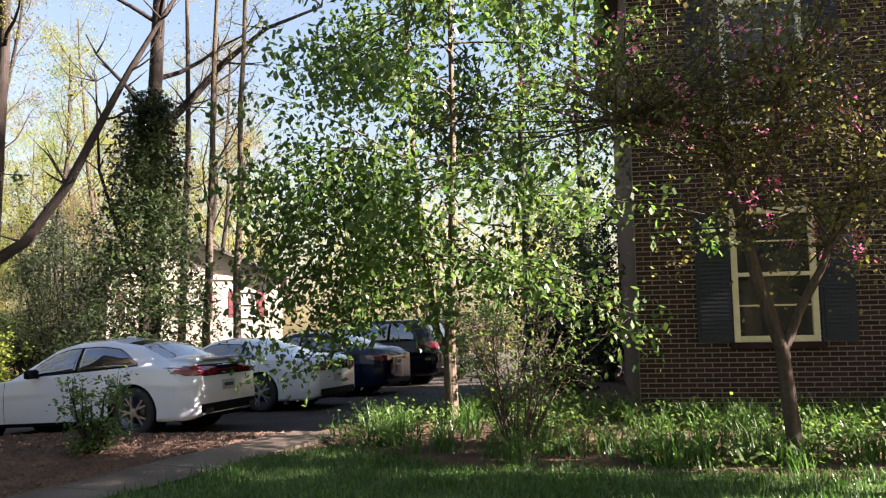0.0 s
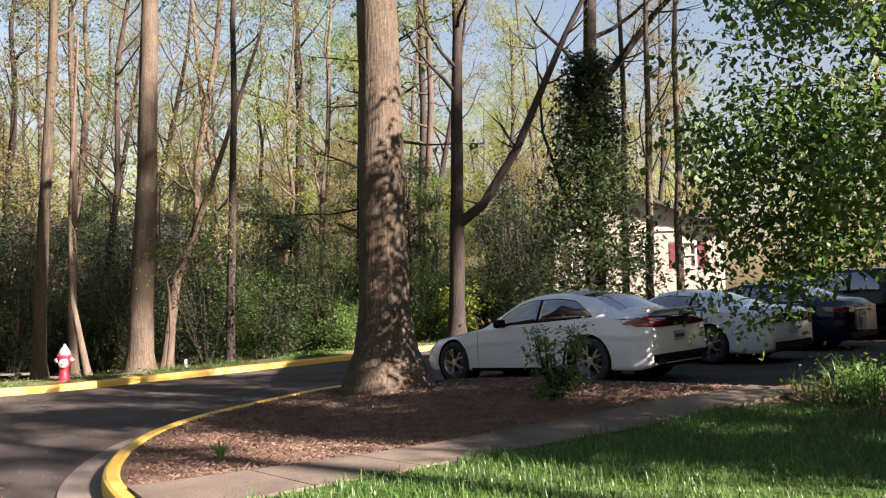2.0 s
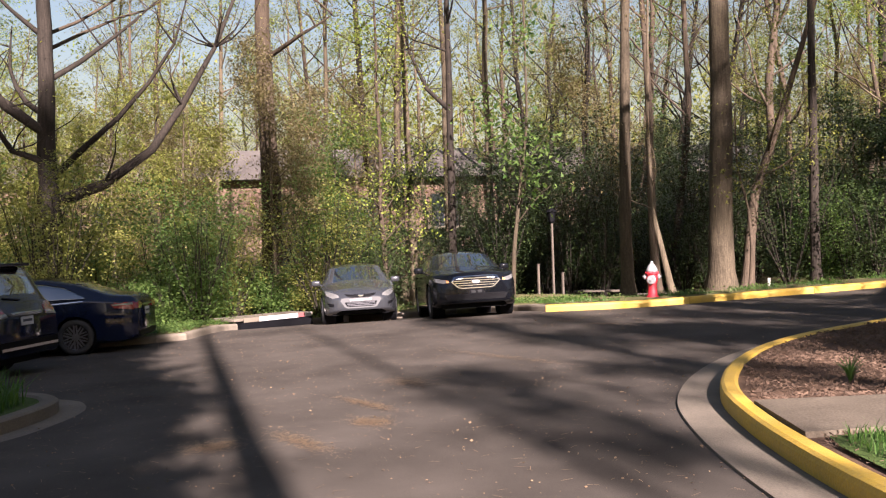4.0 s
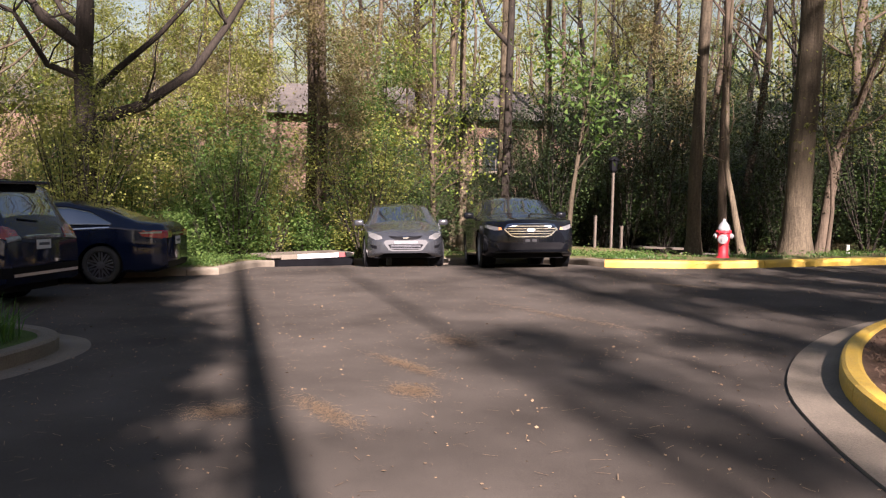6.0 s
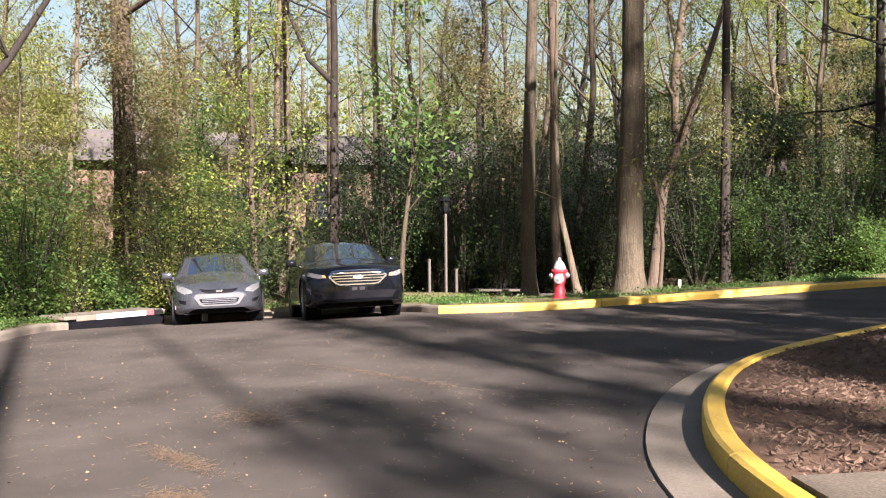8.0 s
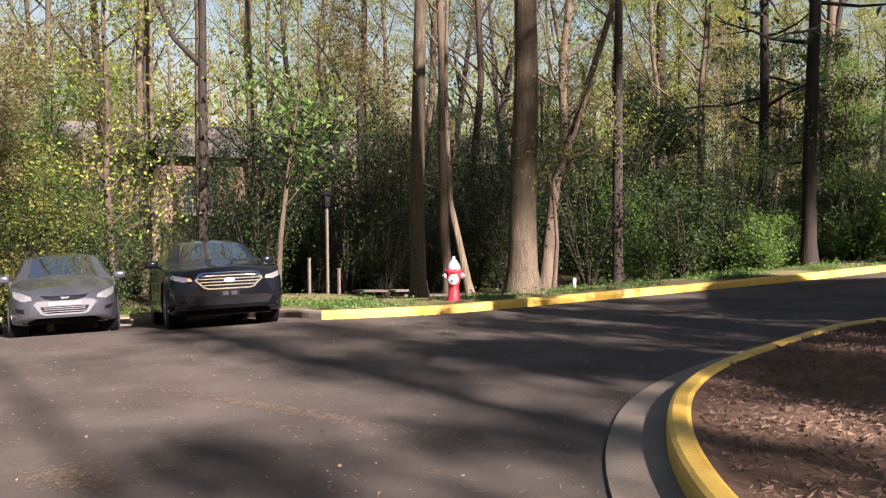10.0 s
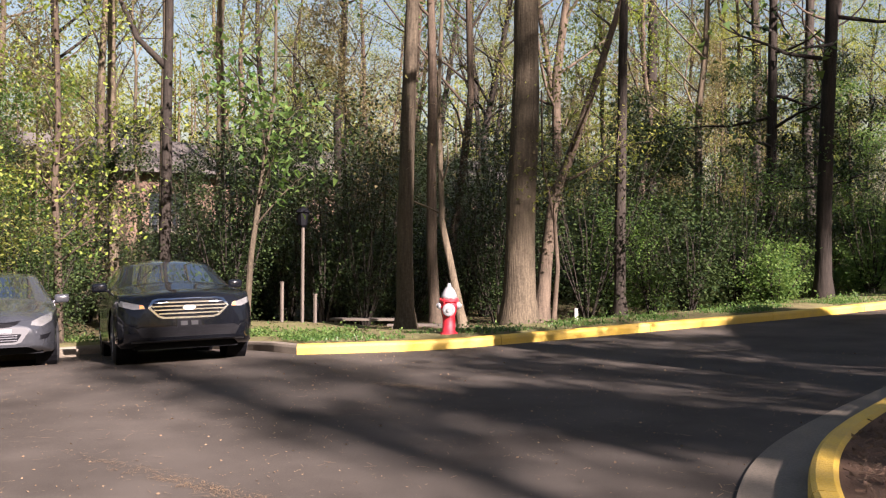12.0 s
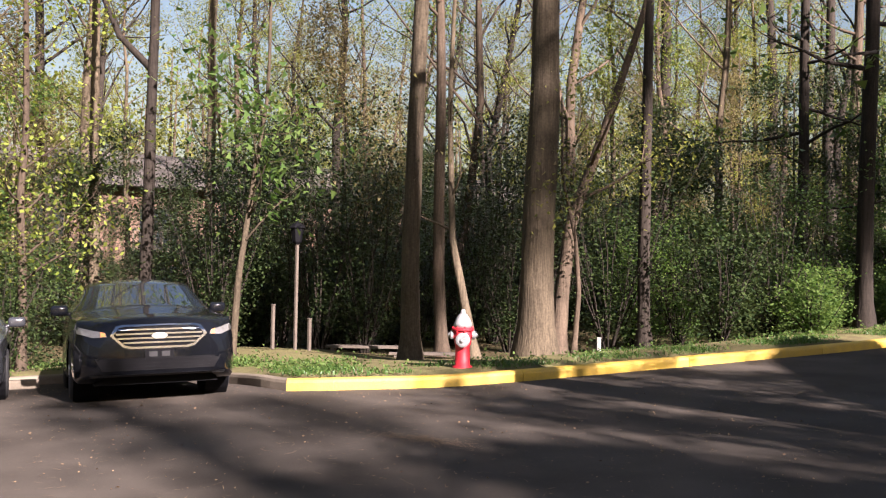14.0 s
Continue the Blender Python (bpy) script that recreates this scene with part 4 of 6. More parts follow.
build_car("black_suv", SUV, PAINT_BLACK, *place_by_wheel(SUV, 3.85, (-0.8, 25.4), (-0.912, 0.408)), "black sport utility vehicle far along the parking row", ALLOY, 5, True, rear_suv)
build_car("black_sedan", TAURUS, PAINT_BLACK, *place_by_wheel(TAURUS, 1.0, (-19.55, 12.28), (0.909, -0.418), False), "glossy black sedan with a chrome barred grille, backed into the bay", ALLOY, 5, True, front_taurus)
build_car("grey_sedan", ELANTRA, PAINT_SILVER, *place_by_wheel(ELANTRA, 0.9, (-21.35, 10.45), (0.92, -0.39), False), "metallic grey compact sedan backed into the bay", ALLOY, 5, False, front_elantra)
build_car("blue_sedan", CAMRY, PAINT_NAVY, *place_by_wheel(CAMRY, 3.73, (-20.1, 4.85), (-0.435, -0.897)), "dark blue sedan with chrome window trim and many-spoked wheels", ALLOY, 10, True, rear_sedan)
build_car("blue_suv", SUV, PAINT_NAVY, -18.9, 1.75, (-0.6, -0.78), "dark blue sport utility vehicle with red tail lights", ALLOY, 5, True, rear_suv)


# ---- trees and planting ----
def curve_points(p, d, length, n, rng, bend=0.25, up=0.2):
    """A wandering limb from p along d."""
    pts, p, d = [Vector(p)], Vector(p), Vector(d).normalized()
    for _ in range(n):
        d = (d + Vector((rng.uniform(-1, 1), rng.uniform(-1, 1), rng.uniform(-0.6, 0.8))) * bend + Vector((0, 0, up * 0.3))).normalized()
        p = p + d * (length / n)
        pts.append(p.copy())
    return pts


def tree_meshes(rng, r, h, clear=0.4, limbs=9, spread=3.0, leaf=0.07, clumps=4, per=34, lean=(0, 0), path=None, flare=1.6, up=0.5, twigs=3, n=9, clump=0.45, level=None, wobble=0.006, extra=(), tri=True):
    """Trunk with limbs, and leaves at the twigs. path: given points of the trunk."""
    tv, tf, lv, lf = [], [], [], []
    if path is None:
        k = 9
        path, off = [], Vector((0, 0, 0))
        for i in range(k + 1):
            t = i / k
            path.append(Vector((lean[0] * t * h, lean[1] * t * h, -0.3 + t * (h + 0.3))) + off)
            off = off + Vector((rng.uniform(-1, 1), rng.uniform(-1, 1), 0)) * wobble * h
    else:
        path = [Vector(p) for p in path]
    fine, rad = [], []
    m = 26
    for i in range(m + 1):
        t = (i / m) ** 1.25
        s = t * (len(path) - 1)
        j = min(int(s), len(path) - 2)
        fine.append(path[j].lerp(path[j + 1], s - j))
        zz = max(0, fine[-1].z)
        rad.append(r * ((1 - 0.75 * t) + (flare - 1) * math.exp(-zz / (r * 1.0 + 0.05))))
    tube_into(tv, tf, fine, rad, n, 0.06 if r > 0.12 else 0.03, rng)
    for i in range(limbs):
        t = clear + (1 - clear) * (i + rng.random()) / limbs * 0.97
        s = t * (len(path) - 1)
        j = min(int(s), len(path) - 2)
        base = path[j].lerp(path[j + 1], s - j)
        a = rng.uniform(0, 6.283)
        length = spread * rng.uniform(0.6, 1.25) * (1.1 - 0.6 * max(0, t - clear) / (1 - clear + 1e-6))
        rise = up if level is None else level
        pts = curve_points(base, (math.cos(a), math.sin(a), rise + rng.uniform(-0.25, 0.35)), length, 5, rng, 0.28, 0.25 if level is None else 0.0)
        r0 = max(0.012, r * (1 - 0.75 * t) * 0.42)
        tube_into(tv, tf, pts, [r0 * (1 - 0.16 * q) for q in range(6)], 5, 0.0, rng)
        for q in range(twigs):
            b = pts[rng.randint(2, 5)]
            tw = curve_points(b, Vector((rng.uniform(-1, 1), rng.uniform(-1, 1), rng.uniform(-0.2, 0.9) if level is None else rng.uniform(-0.2, 0.2))), length * rng.uniform(0.25, 0.5), 3, rng, 0.3, 0.1)
            tube_into(tv, tf, tw, [max(0.006, r0 * 0.35), max(0.005, r0 * 0.25), 0.005, 0.004], 3, 0.0, rng)
            for c in range(clumps):
                p = tw[rng.randint(1, 3)] + Vector((rng.gauss(0, 0.2), rng.gauss(0, 0.2), rng.gauss(0, 0.15)))
                leaves_into(lv, lf, p, (clump, clump, clump * 0.6), per, leaf * 1.15, rng, tri=tri)
    for pts, r0 in extra:
        pts = [Vector(p) for p in pts]
        tube_into(tv, tf, pts, [r0 * (1 - 0.75 * i / (len(pts) - 1)) for i in range(len(pts))], 7, 0.05, rng)
        for i in range(len(pts) * 3):
            b = pts[rng.randint(1, len(pts) - 1)]
            tw = curve_points(b, (rng.uniform(-1, 1), rng.uniform(-1, 1), rng.uniform(-0.1, 1)), rng.uniform(0.8, 2.4), 4, rng, 0.3, 0.2)
            tube_into(tv, tf, tw, [r0 * 0.25, r0 * 0.18, r0 * 0.12, 0.012, 0.006], 4, 0, rng)
            leaves_into(lv, lf, tw[4], (0.35, 0.35, 0.2), 10, leaf, rng, tri=tri)
    return tv, tf, lv, lf


def plant_tree(name, x, y, bark, leafm, label, z=None, category="tree", group="", **kw):
    seed = int(abs(x * 131 + y * 977)) + 7
    rng = random.Random(seed)
    z = ground_z(x, y) if z is None else z
    t = root(name, x, y, z, 0, label, category, group)
    tv, tf, lv, lf = tree_meshes(rng, **kw)
    raw("trunk", tv, tf, bark, t, True)
    if lv:
        raw("crown", lv, lf, leafm, t)
    return t


def woods():
    D = "tall bare-limbed woodland tree with fresh spring leaves"
    # trunks that stand out, from the mulch bed round to the far lot
    plant_tree("oak_tree", -8.22, 14.9, BARK_PALE, LEAF_SPRING, "huge furrowed oak trunk with flared roots in the mulch bed", z=plane_z(-8.22, 14.9) + 0.1, r=0.43, h=24, clear=0.42, limbs=10, spread=6, flare=2.1, leaf=0.09, clumps=4, per=20, n=22, clump=0.7)
    plant_tree("oak_tree", -18.92, 21.05, BARK_PALE, LEAF_SPRING, "thick straight oak trunk behind the hydrant", r=0.34, h=23, clear=0.5, limbs=10, spread=4.5, flare=1.5, n=16, clump=0.6)
    plant_tree("woodland_tree", -19.5, 18.2, BARK_PALE, LEAF_SPRING, "slim straight tree with scaly bark at the kerb", r=0.17, h=19, clear=0.42, limbs=9, spread=2.6, n=12)
    plant_tree("woodland_tree", -18.7, 19.05, BARK_PALE, LEAF_BUD, "pale leaning stem beside the hydrant", r=0.1, h=8, clear=0.45, limbs=5, spread=1.2, path=[(0, 0, -0.3), (-0.2, -0.17, 1.0), (-0.37, -0.32, 2.1), (-0.42, -0.38, 4.5), (-0.3, -0.3, 9.0)], per=8, clumps=2)
    plant_tree("woodland_tree", -21.2, 21.0, BARK, LEAF_BUD, D, r=0.14, h=17, clear=0.4, limbs=8, spread=2.2)
    plant_tree("woodland_tree", -19.9, 23.2, BARK, LEAF_SPRING, "forked tree leaning over the kerb", r=0.19, h=12, clear=0.4, limbs=6, spread=2, path=[(0, 0, -0.3), (0.12, 0.1, 1.5), (0.25, 0.2, 2.9), (0.7, 0.6, 4.6), (1.3, 1.1, 7.0), (2.2, 1.9, 11.0)])
    plant_tree("woodland_tree", -18.3, 21.4, BARK, LEAF_SPRING, "thin crooked sapling beside the big oak", r=0.06, h=5, clear=0.4, limbs=5, spread=1.0, path=[(0, 0, -0.3), (0.1, 0.05, 1.2), (0.05, 0, 2.2), (-0.2, -0.1, 3.4), (-0.3, 0, 5)], per=8)
    plant_tree("woodland_tree", -18.4, 24.4, BARK_DARK, LEAF_BUD, D, r=0.145, h=20, clear=0.45, limbs=8, spread=2.4)
    plant_tree("woodland_tree", -26.6, 41.0, BARK_DARK, LEAF_SPRING, D, r=0.31, h=25, clear=0.4, limbs=9, spread=4)
    plant_tree("pine_tree", -17.0, 30.2, BARK_DARK, NEEDLE, "pine with level bare branches", r=0.16, h=21, clear=0.15, limbs=26, spread=2.8, level=0.0, leaf=0.2, clumps=1, per=7, clump=0.3)
    plant_tree("pine_tree", -15.1, 28.6, BARK_DARK, NEEDLE, "pine with level bare branches", r=0.2, h=22, clear=0.25, limbs=20, spread=3, level=0.0, leaf=0.2, clumps=1, per=7, clump=0.3)
    plant_tree("woodland_tree", -24, 47, BARK_DARK, LEAF_SPRING, D, r=0.3, h=25, clear=0.4, limbs=9, spread=4)
    plant_tree("woodland_tree", -20.5, 44, BARK_DARK, LEAF_SPRING, D, r=0.26, h=25, clear=0.4, limbs=9, spread=4)
    plant_tree("pine_tree", -18.4, 39.5, BARK, NEEDLE, "pine with level bare branches", r=0.22, h=24, clear=0.35, limbs=18, spread=3, level=0.0, leaf=0.2, clumps=1, per=8, clump=0.35)
    # behind the parked cars
    plant_tree("woodland_tree", -26.4, 17.2, BARK_DARK, LEAF_SPRING, "dark forked tree behind the black sedan", r=0.15, h=17, clear=0.35, limbs=9, spread=3.5, extra=[([(0, 0, 6.2), (-0.5, -0.5, 6.9), (-0.9, -0.9, 8.2), (-1.3, -1.2, 11)], 0.09)])
    plant_tree("woodland_tree", -22.6, 16.7, BARK_PALE, LEAF_GREEN, "slender pale tree with crooked stem", r=0.075, h=13, clear=0.3, limbs=12, spread=1.8, path=[(0, 0, -0.4), (0.05, 0.1, 1.5), (0.15, 0.3, 3.2), (0.3, 0.5, 5.0), (0.3, 0.5, 13)], leaf=0.13, per=10, clumps=3)
    plant_tree("woodland_tree", -25.0, 14.0, BARK, LEAF_LIME, "slim tree with bright lime leaves", r=0.09, h=10, clear=0.15, limbs=16, spread=1.6, leaf=0.085, per=16, clumps=4, tri=False)
    for x, y in ((-32.2, 19.0), (-31.4, 20.2), (-29.8, 21.0)):
        plant_tree("woodland_tree", x, y, BARK_PALE, LEAF_SPRING, "pale sunlit trunk before the brick flats", r=0.16, h=20, clear=0.5, limbs=9, spread=3)
    plant_tree("woodland_tree", -35.8, 20.6, BARK_PALE, LEAF_SPRING, D, r=0.18, h=20, clear=0.4, limbs=9, spread=3)
    plant_tree("woodland_tree", -26.4, 5.4, BARK_DARK, LEAF_SPRING, "broad tree with crooked low limbs beyond the blue sedan", r=0.3, h=15, clear=0.28, limbs=12, spread=5, up=0.45, per=8, extra=[([(0, 0.2, 3.7), (0.2, 1.2, 4.1), (0.3, 2.4, 5.0), (0.4, 3.2, 6.2), (0.5, 4.1, 7.8), (0.6, 5, 10)], 0.16), ([(0, 0, 5.3), (-0.1, -1.0, 6.0), (-0.1, -1.7, 7.2), (0, -2.4, 9)], 0.14), ([(0, 0, 4.6), (0.1, -0.9, 4.9), (0.2, -1.6, 6.0), (0.3, -2.8, 6.5)], 0.1)])
    plant_tree("oak_tree", -30.7, 12.6, BARK, LEAF_SPRING, "thick oak trunk deep among the saplings", r=0.38, h=22, clear=0.4, limbs=10, spread=4.5, n=14)
    # right of the mulch bed, towards the cream house
    plant_tree("woodland_tree", -12.6, 28.6, BARK_DARK, LEAF_SPRING, "dark tree with one long sweeping limb", r=0.28, h=19, clear=0.4, limbs=9, spread=4, lean=(0.03, 0.0), extra=[([(0.1, 0, 3.9), (0.9, 0.2, 4.5), (2.0, 0.5, 6.3), (2.9, 0.7, 8.4), (3.6, 0.9, 10.0), (4.5, 1.1, 11.8), (5.5, 1.3, 13.6)], 0.19)])
    plant_tree("woodland_tree", -8.7, 31.5, BARK_DARK, LEAF_SPRING, "dark trunk wrapped in evergreen climbers", r=0.36, h=22, clear=0.38, limbs=11, spread=5, per=8, extra=[([(0.1, 0, 8.4), (1.0, 0.2, 9.4), (2.2, 0.5, 11.0), (3.6, 0.9, 12.4), (5.5, 1.3, 13.4)], 0.17), ([(0, 0, 3.0), (-0.8, -0.2, 4.5), (-1.6, -0.4, 7.0), (-1.8, -0.4, 10)], 0.1)])
    for x, y in ((-7.9, 32.5), (-6.7, 31.2), (-5.9, 31.4)):
        plant_tree("woodland_tree", x, y, BARK_PALE, LEAF_SPRING, "slender pale trunk before the cream house", r=0.15, h=17, clear=0.32, limbs=9, spread=3.2, per=7)
    # scattered woods: a few grown models, copied
    models = []
    rng = random.Random(5)
    for k in range(9):
        bark = (BARK, BARK_PALE, BARK_DARK)[k % 3]
        leafm = (LEAF_SPRING, LEAF_SPRING, LEAF_BUD, LEAF_GREEN, LEAF_SPRING, LEAF_BUD, LEAF_SPRING, LEAF_LIME, LEAF_SPRING)[k]
        m = root("woodland_tree", 0, 0, 0, 0, D, "tree", "woodland trees")
        tv, tf, lv, lf = tree_meshes(rng, r=rng.uniform(0.11, 0.24), h=rng.uniform(16, 24), clear=rng.uniform(0.2, 0.4), limbs=17, spread=rng.uniform(3.4, 5.4), lean=(rng.uniform(-0.08, 0.08), rng.uniform(-0.08, 0.08)), leaf=0.085, clumps=3, per=46, clump=0.34, n=7, wobble=0.014, up=0.7)
        raw("trunk", tv, tf, bark, m, True)
        raw("crown", lv, lf, leafm, m)
        models.append(m)
    taken = [(o.matrix_basis.translation.x, o.matrix_basis.translation.y) for o in scene.objects if o.get("category") == "tree" and o not in models]
    first = set()
    tries = 0
    count = 0
    while count < 115 and tries < 8000:
        tries += 1
        a, d = rng.uniform(-5, 96), 20 + 68 * rng.random() ** 0.8
        x, y = -5 - math.sin(radians(a)) * d, 4 + math.cos(radians(a)) * d
        if wood_depth(x, y) < 4.0 or any(math.hypot(x - p, y - q) < 2.1 for p, q in taken):
            continue
        if -14 < x < -2 and 40 < y < 56 or (x > -12 and y < 38):
            continue
        taken.append((x, y))
        k = rng.randrange(9)
        m = pose(x, y, ground_z(x, y), 0, 0, rng.uniform(0, 360))
        if k not in first:
            first.add(k)
            models[k].matrix_basis = m
        else:
            copy_thing(models[k], m)
        count += 1
    # unseen woods added behind the lot to hold back sky light; sun's lane stays open
    count, tries = 0, 0
    while count < 95 and tries < 9000:
        tries += 1
        a, d = rng.uniform(0, 360), rng.uniform(22, 60)
        x, y = math.cos(radians(a)) * d, math.sin(radians(a)) * d - 4
        if wood_depth(x, y) > -3 or y > 0.9 * x - 4 and y > 4 or any(math.hypot(x - p, y - q) < 3 for p, q in taken) or x > 0 and -7 < 0.259 * x + 0.966 * y < 16:
            continue
        taken.append((x, y))
        copy_thing(models[rng.randrange(9)], pose(x, y, plane_z(x, y) - 0.1, 0, 0, rng.uniform(0, 360)))
        count += 1
    for k in range(9):
        if k not in first:
            models[k].matrix_basis = pose(-40 - k * 3, 50, 0)


def shrub_model(name, rng, w, h, leafm, label, leaf=0.09, stems=10, per=40, group="", base=0.1):
    s = root(name, 0, 0, 0, 0, label, "shrub", group)
    tv, tf, lv, lf = [], [], [], []
    for i in range(stems):
        a, t = rng.uniform(0, 6.283), rng.uniform(0.2, 1.0)
        pts = curve_points((math.cos(a) * 0.06, math.sin(a) * 0.06, -0.05), (math.cos(a) * w * t, math.sin(a) * w * t, h * 0.9), h * rng.uniform(0.65, 1.05), 5, rng, 0.16, 0.1)
        tube_into(tv, tf, pts, [0.022, 0.018, 0.014, 0.01, 0.007, 0.004], 4, 0, rng)
        for q in range(5):
            p = pts[rng.randint(1, 5)]
            p = Vector((p.x, p.y, max(base, p.z)))
            leaves_into(lv, lf, p + Vector((rng.gauss(0, w * 0.2), rng.gauss(0, w * 0.2), 0)), (w * 0.12, w * 0.12, h * 0.05), per, leaf, rng, 0.8)
    raw("branchwork", tv, tf, BARK_DARK, s, True)
    raw("foliage", lv, lf, leafm, s)
    return s


def undergrowth():
    rng = random.Random(11)
    kinds = []
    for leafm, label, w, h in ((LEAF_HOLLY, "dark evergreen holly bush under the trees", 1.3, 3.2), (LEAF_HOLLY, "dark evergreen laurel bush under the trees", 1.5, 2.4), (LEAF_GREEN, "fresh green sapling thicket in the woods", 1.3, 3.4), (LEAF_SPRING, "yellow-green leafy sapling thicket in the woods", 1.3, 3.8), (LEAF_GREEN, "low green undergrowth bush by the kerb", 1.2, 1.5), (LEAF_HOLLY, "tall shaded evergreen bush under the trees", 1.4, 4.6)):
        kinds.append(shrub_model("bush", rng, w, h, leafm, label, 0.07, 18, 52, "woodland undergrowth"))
    used = set()

    def put(k, x, y, size):
        m = pose(x, y, ground_z(x, y) - 0.05, 0, 0, rng.uniform(0, 360)) @ Matrix.Diagonal((size, size, size * rng.uniform(0.85, 1.15), 1))
        if k in used:
            o = copy_thing(kinds[k], m)
            o.matrix_basis = m
        else:
            used.add(k)
            kinds[k].matrix_basis = m
    spots, n, tries = [], 0, 0
    while n < 200 and tries < 14000:
        tries += 1
        a, d = rng.uniform(0, 100), 17 + 50 * rng.random() ** 1.1
        x, y = -4 - math.sin(radians(a)) * d, 4 + math.cos(radians(a)) * d
        dep = wood_depth(x, y)
        if dep < (1.3 if x < -22.5 else 2.4) or any(math.hypot(x - p, y - q) < 1.5 for p, q in spots) or (x > -11 and y < 30):
            continue
        if dep < 4.2 and -22.5 < x < -13 and 15 < y < 26:
            continue
        if -12.6 < x < -3 and 44 < y < 54:
            continue
        spots.append((x, y))
        if y < 14:
            k = rng.choice((2, 3, 3, 2, 4, 0))
        elif y > 27 and dep < 7:
            k = rng.choice((4, 4, 1, 2))
        else:
            k = rng.choice((0, 1, 5, 5, 0, 1, 2))
        put(k, x, y, rng.uniform(0.75, 1.25))
        n += 1
    # thicket of saplings behind the drain and the parked cars
    for i in range(60):
        x, y = rng.uniform(-29.5, -24.8), rng.uniform(2.5, 13.8)
        if any(math.hypot(x - p, y - q) < 1.0 for p, q in spots) or (y < 7 and x > -25.5):
            continue
        spots.append((x, y))
        put(rng.choice((2, 3, 2, 4)), x, y, rng.uniform(1.05, 1.5))
    for x, y, size in ((-11.8, 35.5, 1.5), (-13.4, 37.5, 1.6), (-10.9, 39.5, 1.3), (-14.8, 40, 1.6)):
        put(5, x, y, size)
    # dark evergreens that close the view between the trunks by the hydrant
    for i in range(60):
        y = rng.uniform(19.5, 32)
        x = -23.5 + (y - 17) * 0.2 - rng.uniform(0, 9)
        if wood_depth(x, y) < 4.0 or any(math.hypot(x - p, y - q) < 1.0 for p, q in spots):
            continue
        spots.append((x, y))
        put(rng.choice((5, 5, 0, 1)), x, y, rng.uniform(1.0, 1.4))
    # green bank past the hydrant
    for i in range(44):
        y = rng.uniform(24, 40)
        x = -14.5 - (y - 24) * -0.22 - rng.uniform(1.2, 6.0)
        if wood_depth(x, y) < 1.6 or any(math.hypot(x - p, y - q) < 1.1 for p, q in spots):
            continue
        spots.append((x, y))
        put(rng.choice((4, 4, 2, 2, 1)), x, y, rng.uniform(0.8, 1.2))
    for k in range(len(kinds)):
        if k not in used:
            put(k, -30 - k * 2, 24, 1)


def understorey():
    """Leafy small trees that fill the woods between the trunks."""
    rng = random.Random(77)
    kinds = []
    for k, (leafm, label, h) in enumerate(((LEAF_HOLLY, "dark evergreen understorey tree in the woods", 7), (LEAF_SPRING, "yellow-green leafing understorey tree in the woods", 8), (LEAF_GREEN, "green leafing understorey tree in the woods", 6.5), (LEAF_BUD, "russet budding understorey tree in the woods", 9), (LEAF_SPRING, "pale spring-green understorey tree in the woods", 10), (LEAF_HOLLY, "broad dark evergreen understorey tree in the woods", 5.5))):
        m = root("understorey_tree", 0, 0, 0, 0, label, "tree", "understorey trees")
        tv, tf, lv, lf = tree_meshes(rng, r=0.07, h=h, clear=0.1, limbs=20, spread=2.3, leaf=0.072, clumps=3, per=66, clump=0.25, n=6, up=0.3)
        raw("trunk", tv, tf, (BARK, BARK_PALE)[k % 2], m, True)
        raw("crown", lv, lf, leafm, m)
        kinds.append(m)
    used, spots, n, tries = set(), [], 0, 0
    while n < 120 and tries < 12000:
        tries += 1
        a, d = rng.uniform(2, 100), 24 + 52 * rng.random() ** 0.8
        x, y = -4 - math.sin(radians(a)) * d, 4 + math.cos(radians(a)) * d
        dep = wood_depth(x, y)
        if dep < 4.5 or any(math.hypot(x - p, y - q) < 2.1 for p, q in spots) or (x > -11 and y < 36) or (-14 < x < -2 and 38 < y < 56):
            continue
        spots.append((x, y))
        k = rng.choice((1, 2, 4, 1, 4, 3, 3) if y < 15 else (0, 5, 0, 5, 5, 2, 3, 3, 4))
        m = pose(x, y, ground_z(x, y), 0, 0, rng.uniform(0, 360))
        if k in used:
            copy_thing(kinds[k], m)
        else:
            used.add(k)
            kinds[k].matrix_basis = m
        n += 1


understorey()


def far_woods():
    """The wall of distant woods all round, one mass of stems and leaves."""
    rng = random.Random(23)
    tv, tf, lv, lf = [], [], [], []
    for i in range(330):
        a, d = rng.uniform(0, 6.283), rng.uniform(88, 125)
        x, y = -8 + math.cos(a) * d, 10 + math.sin(a) * d
        h, z = rng.uniform(15, 24), 0.5
        tube_into(tv, tf, [(x, y, z - 1), (x + rng.uniform(-0.5, 0.5), y, h * 0.5), (x + rng.uniform(-1, 1), y, h)], [rng.uniform(0.2, 0.4), 0.18, 0.05], 5, 0, rng)
        for c in range(20):
            zz = h * rng.uniform(0.05, 1.0) ** 0.8
            leaves_into(lv, lf, (x + rng.gauss(0, 2.2), y + rng.gauss(0, 2.2), zz + z), (1.5, 1.5, 1.1), 20, 0.55, rng, tri=True)
    raw("far_woods", tv, tf, BARK, None, True)
    tagged(bpy.data.objects["far_woods"], "distant grey-brown woodland stems", "woods", "", "stuff")
    tagged(raw("far_foliage", lv, lf, LEAF_SPRING), "distant yellow-green spring foliage", "woods", "", "stuff")


woods()
undergrowth()
far_woods()


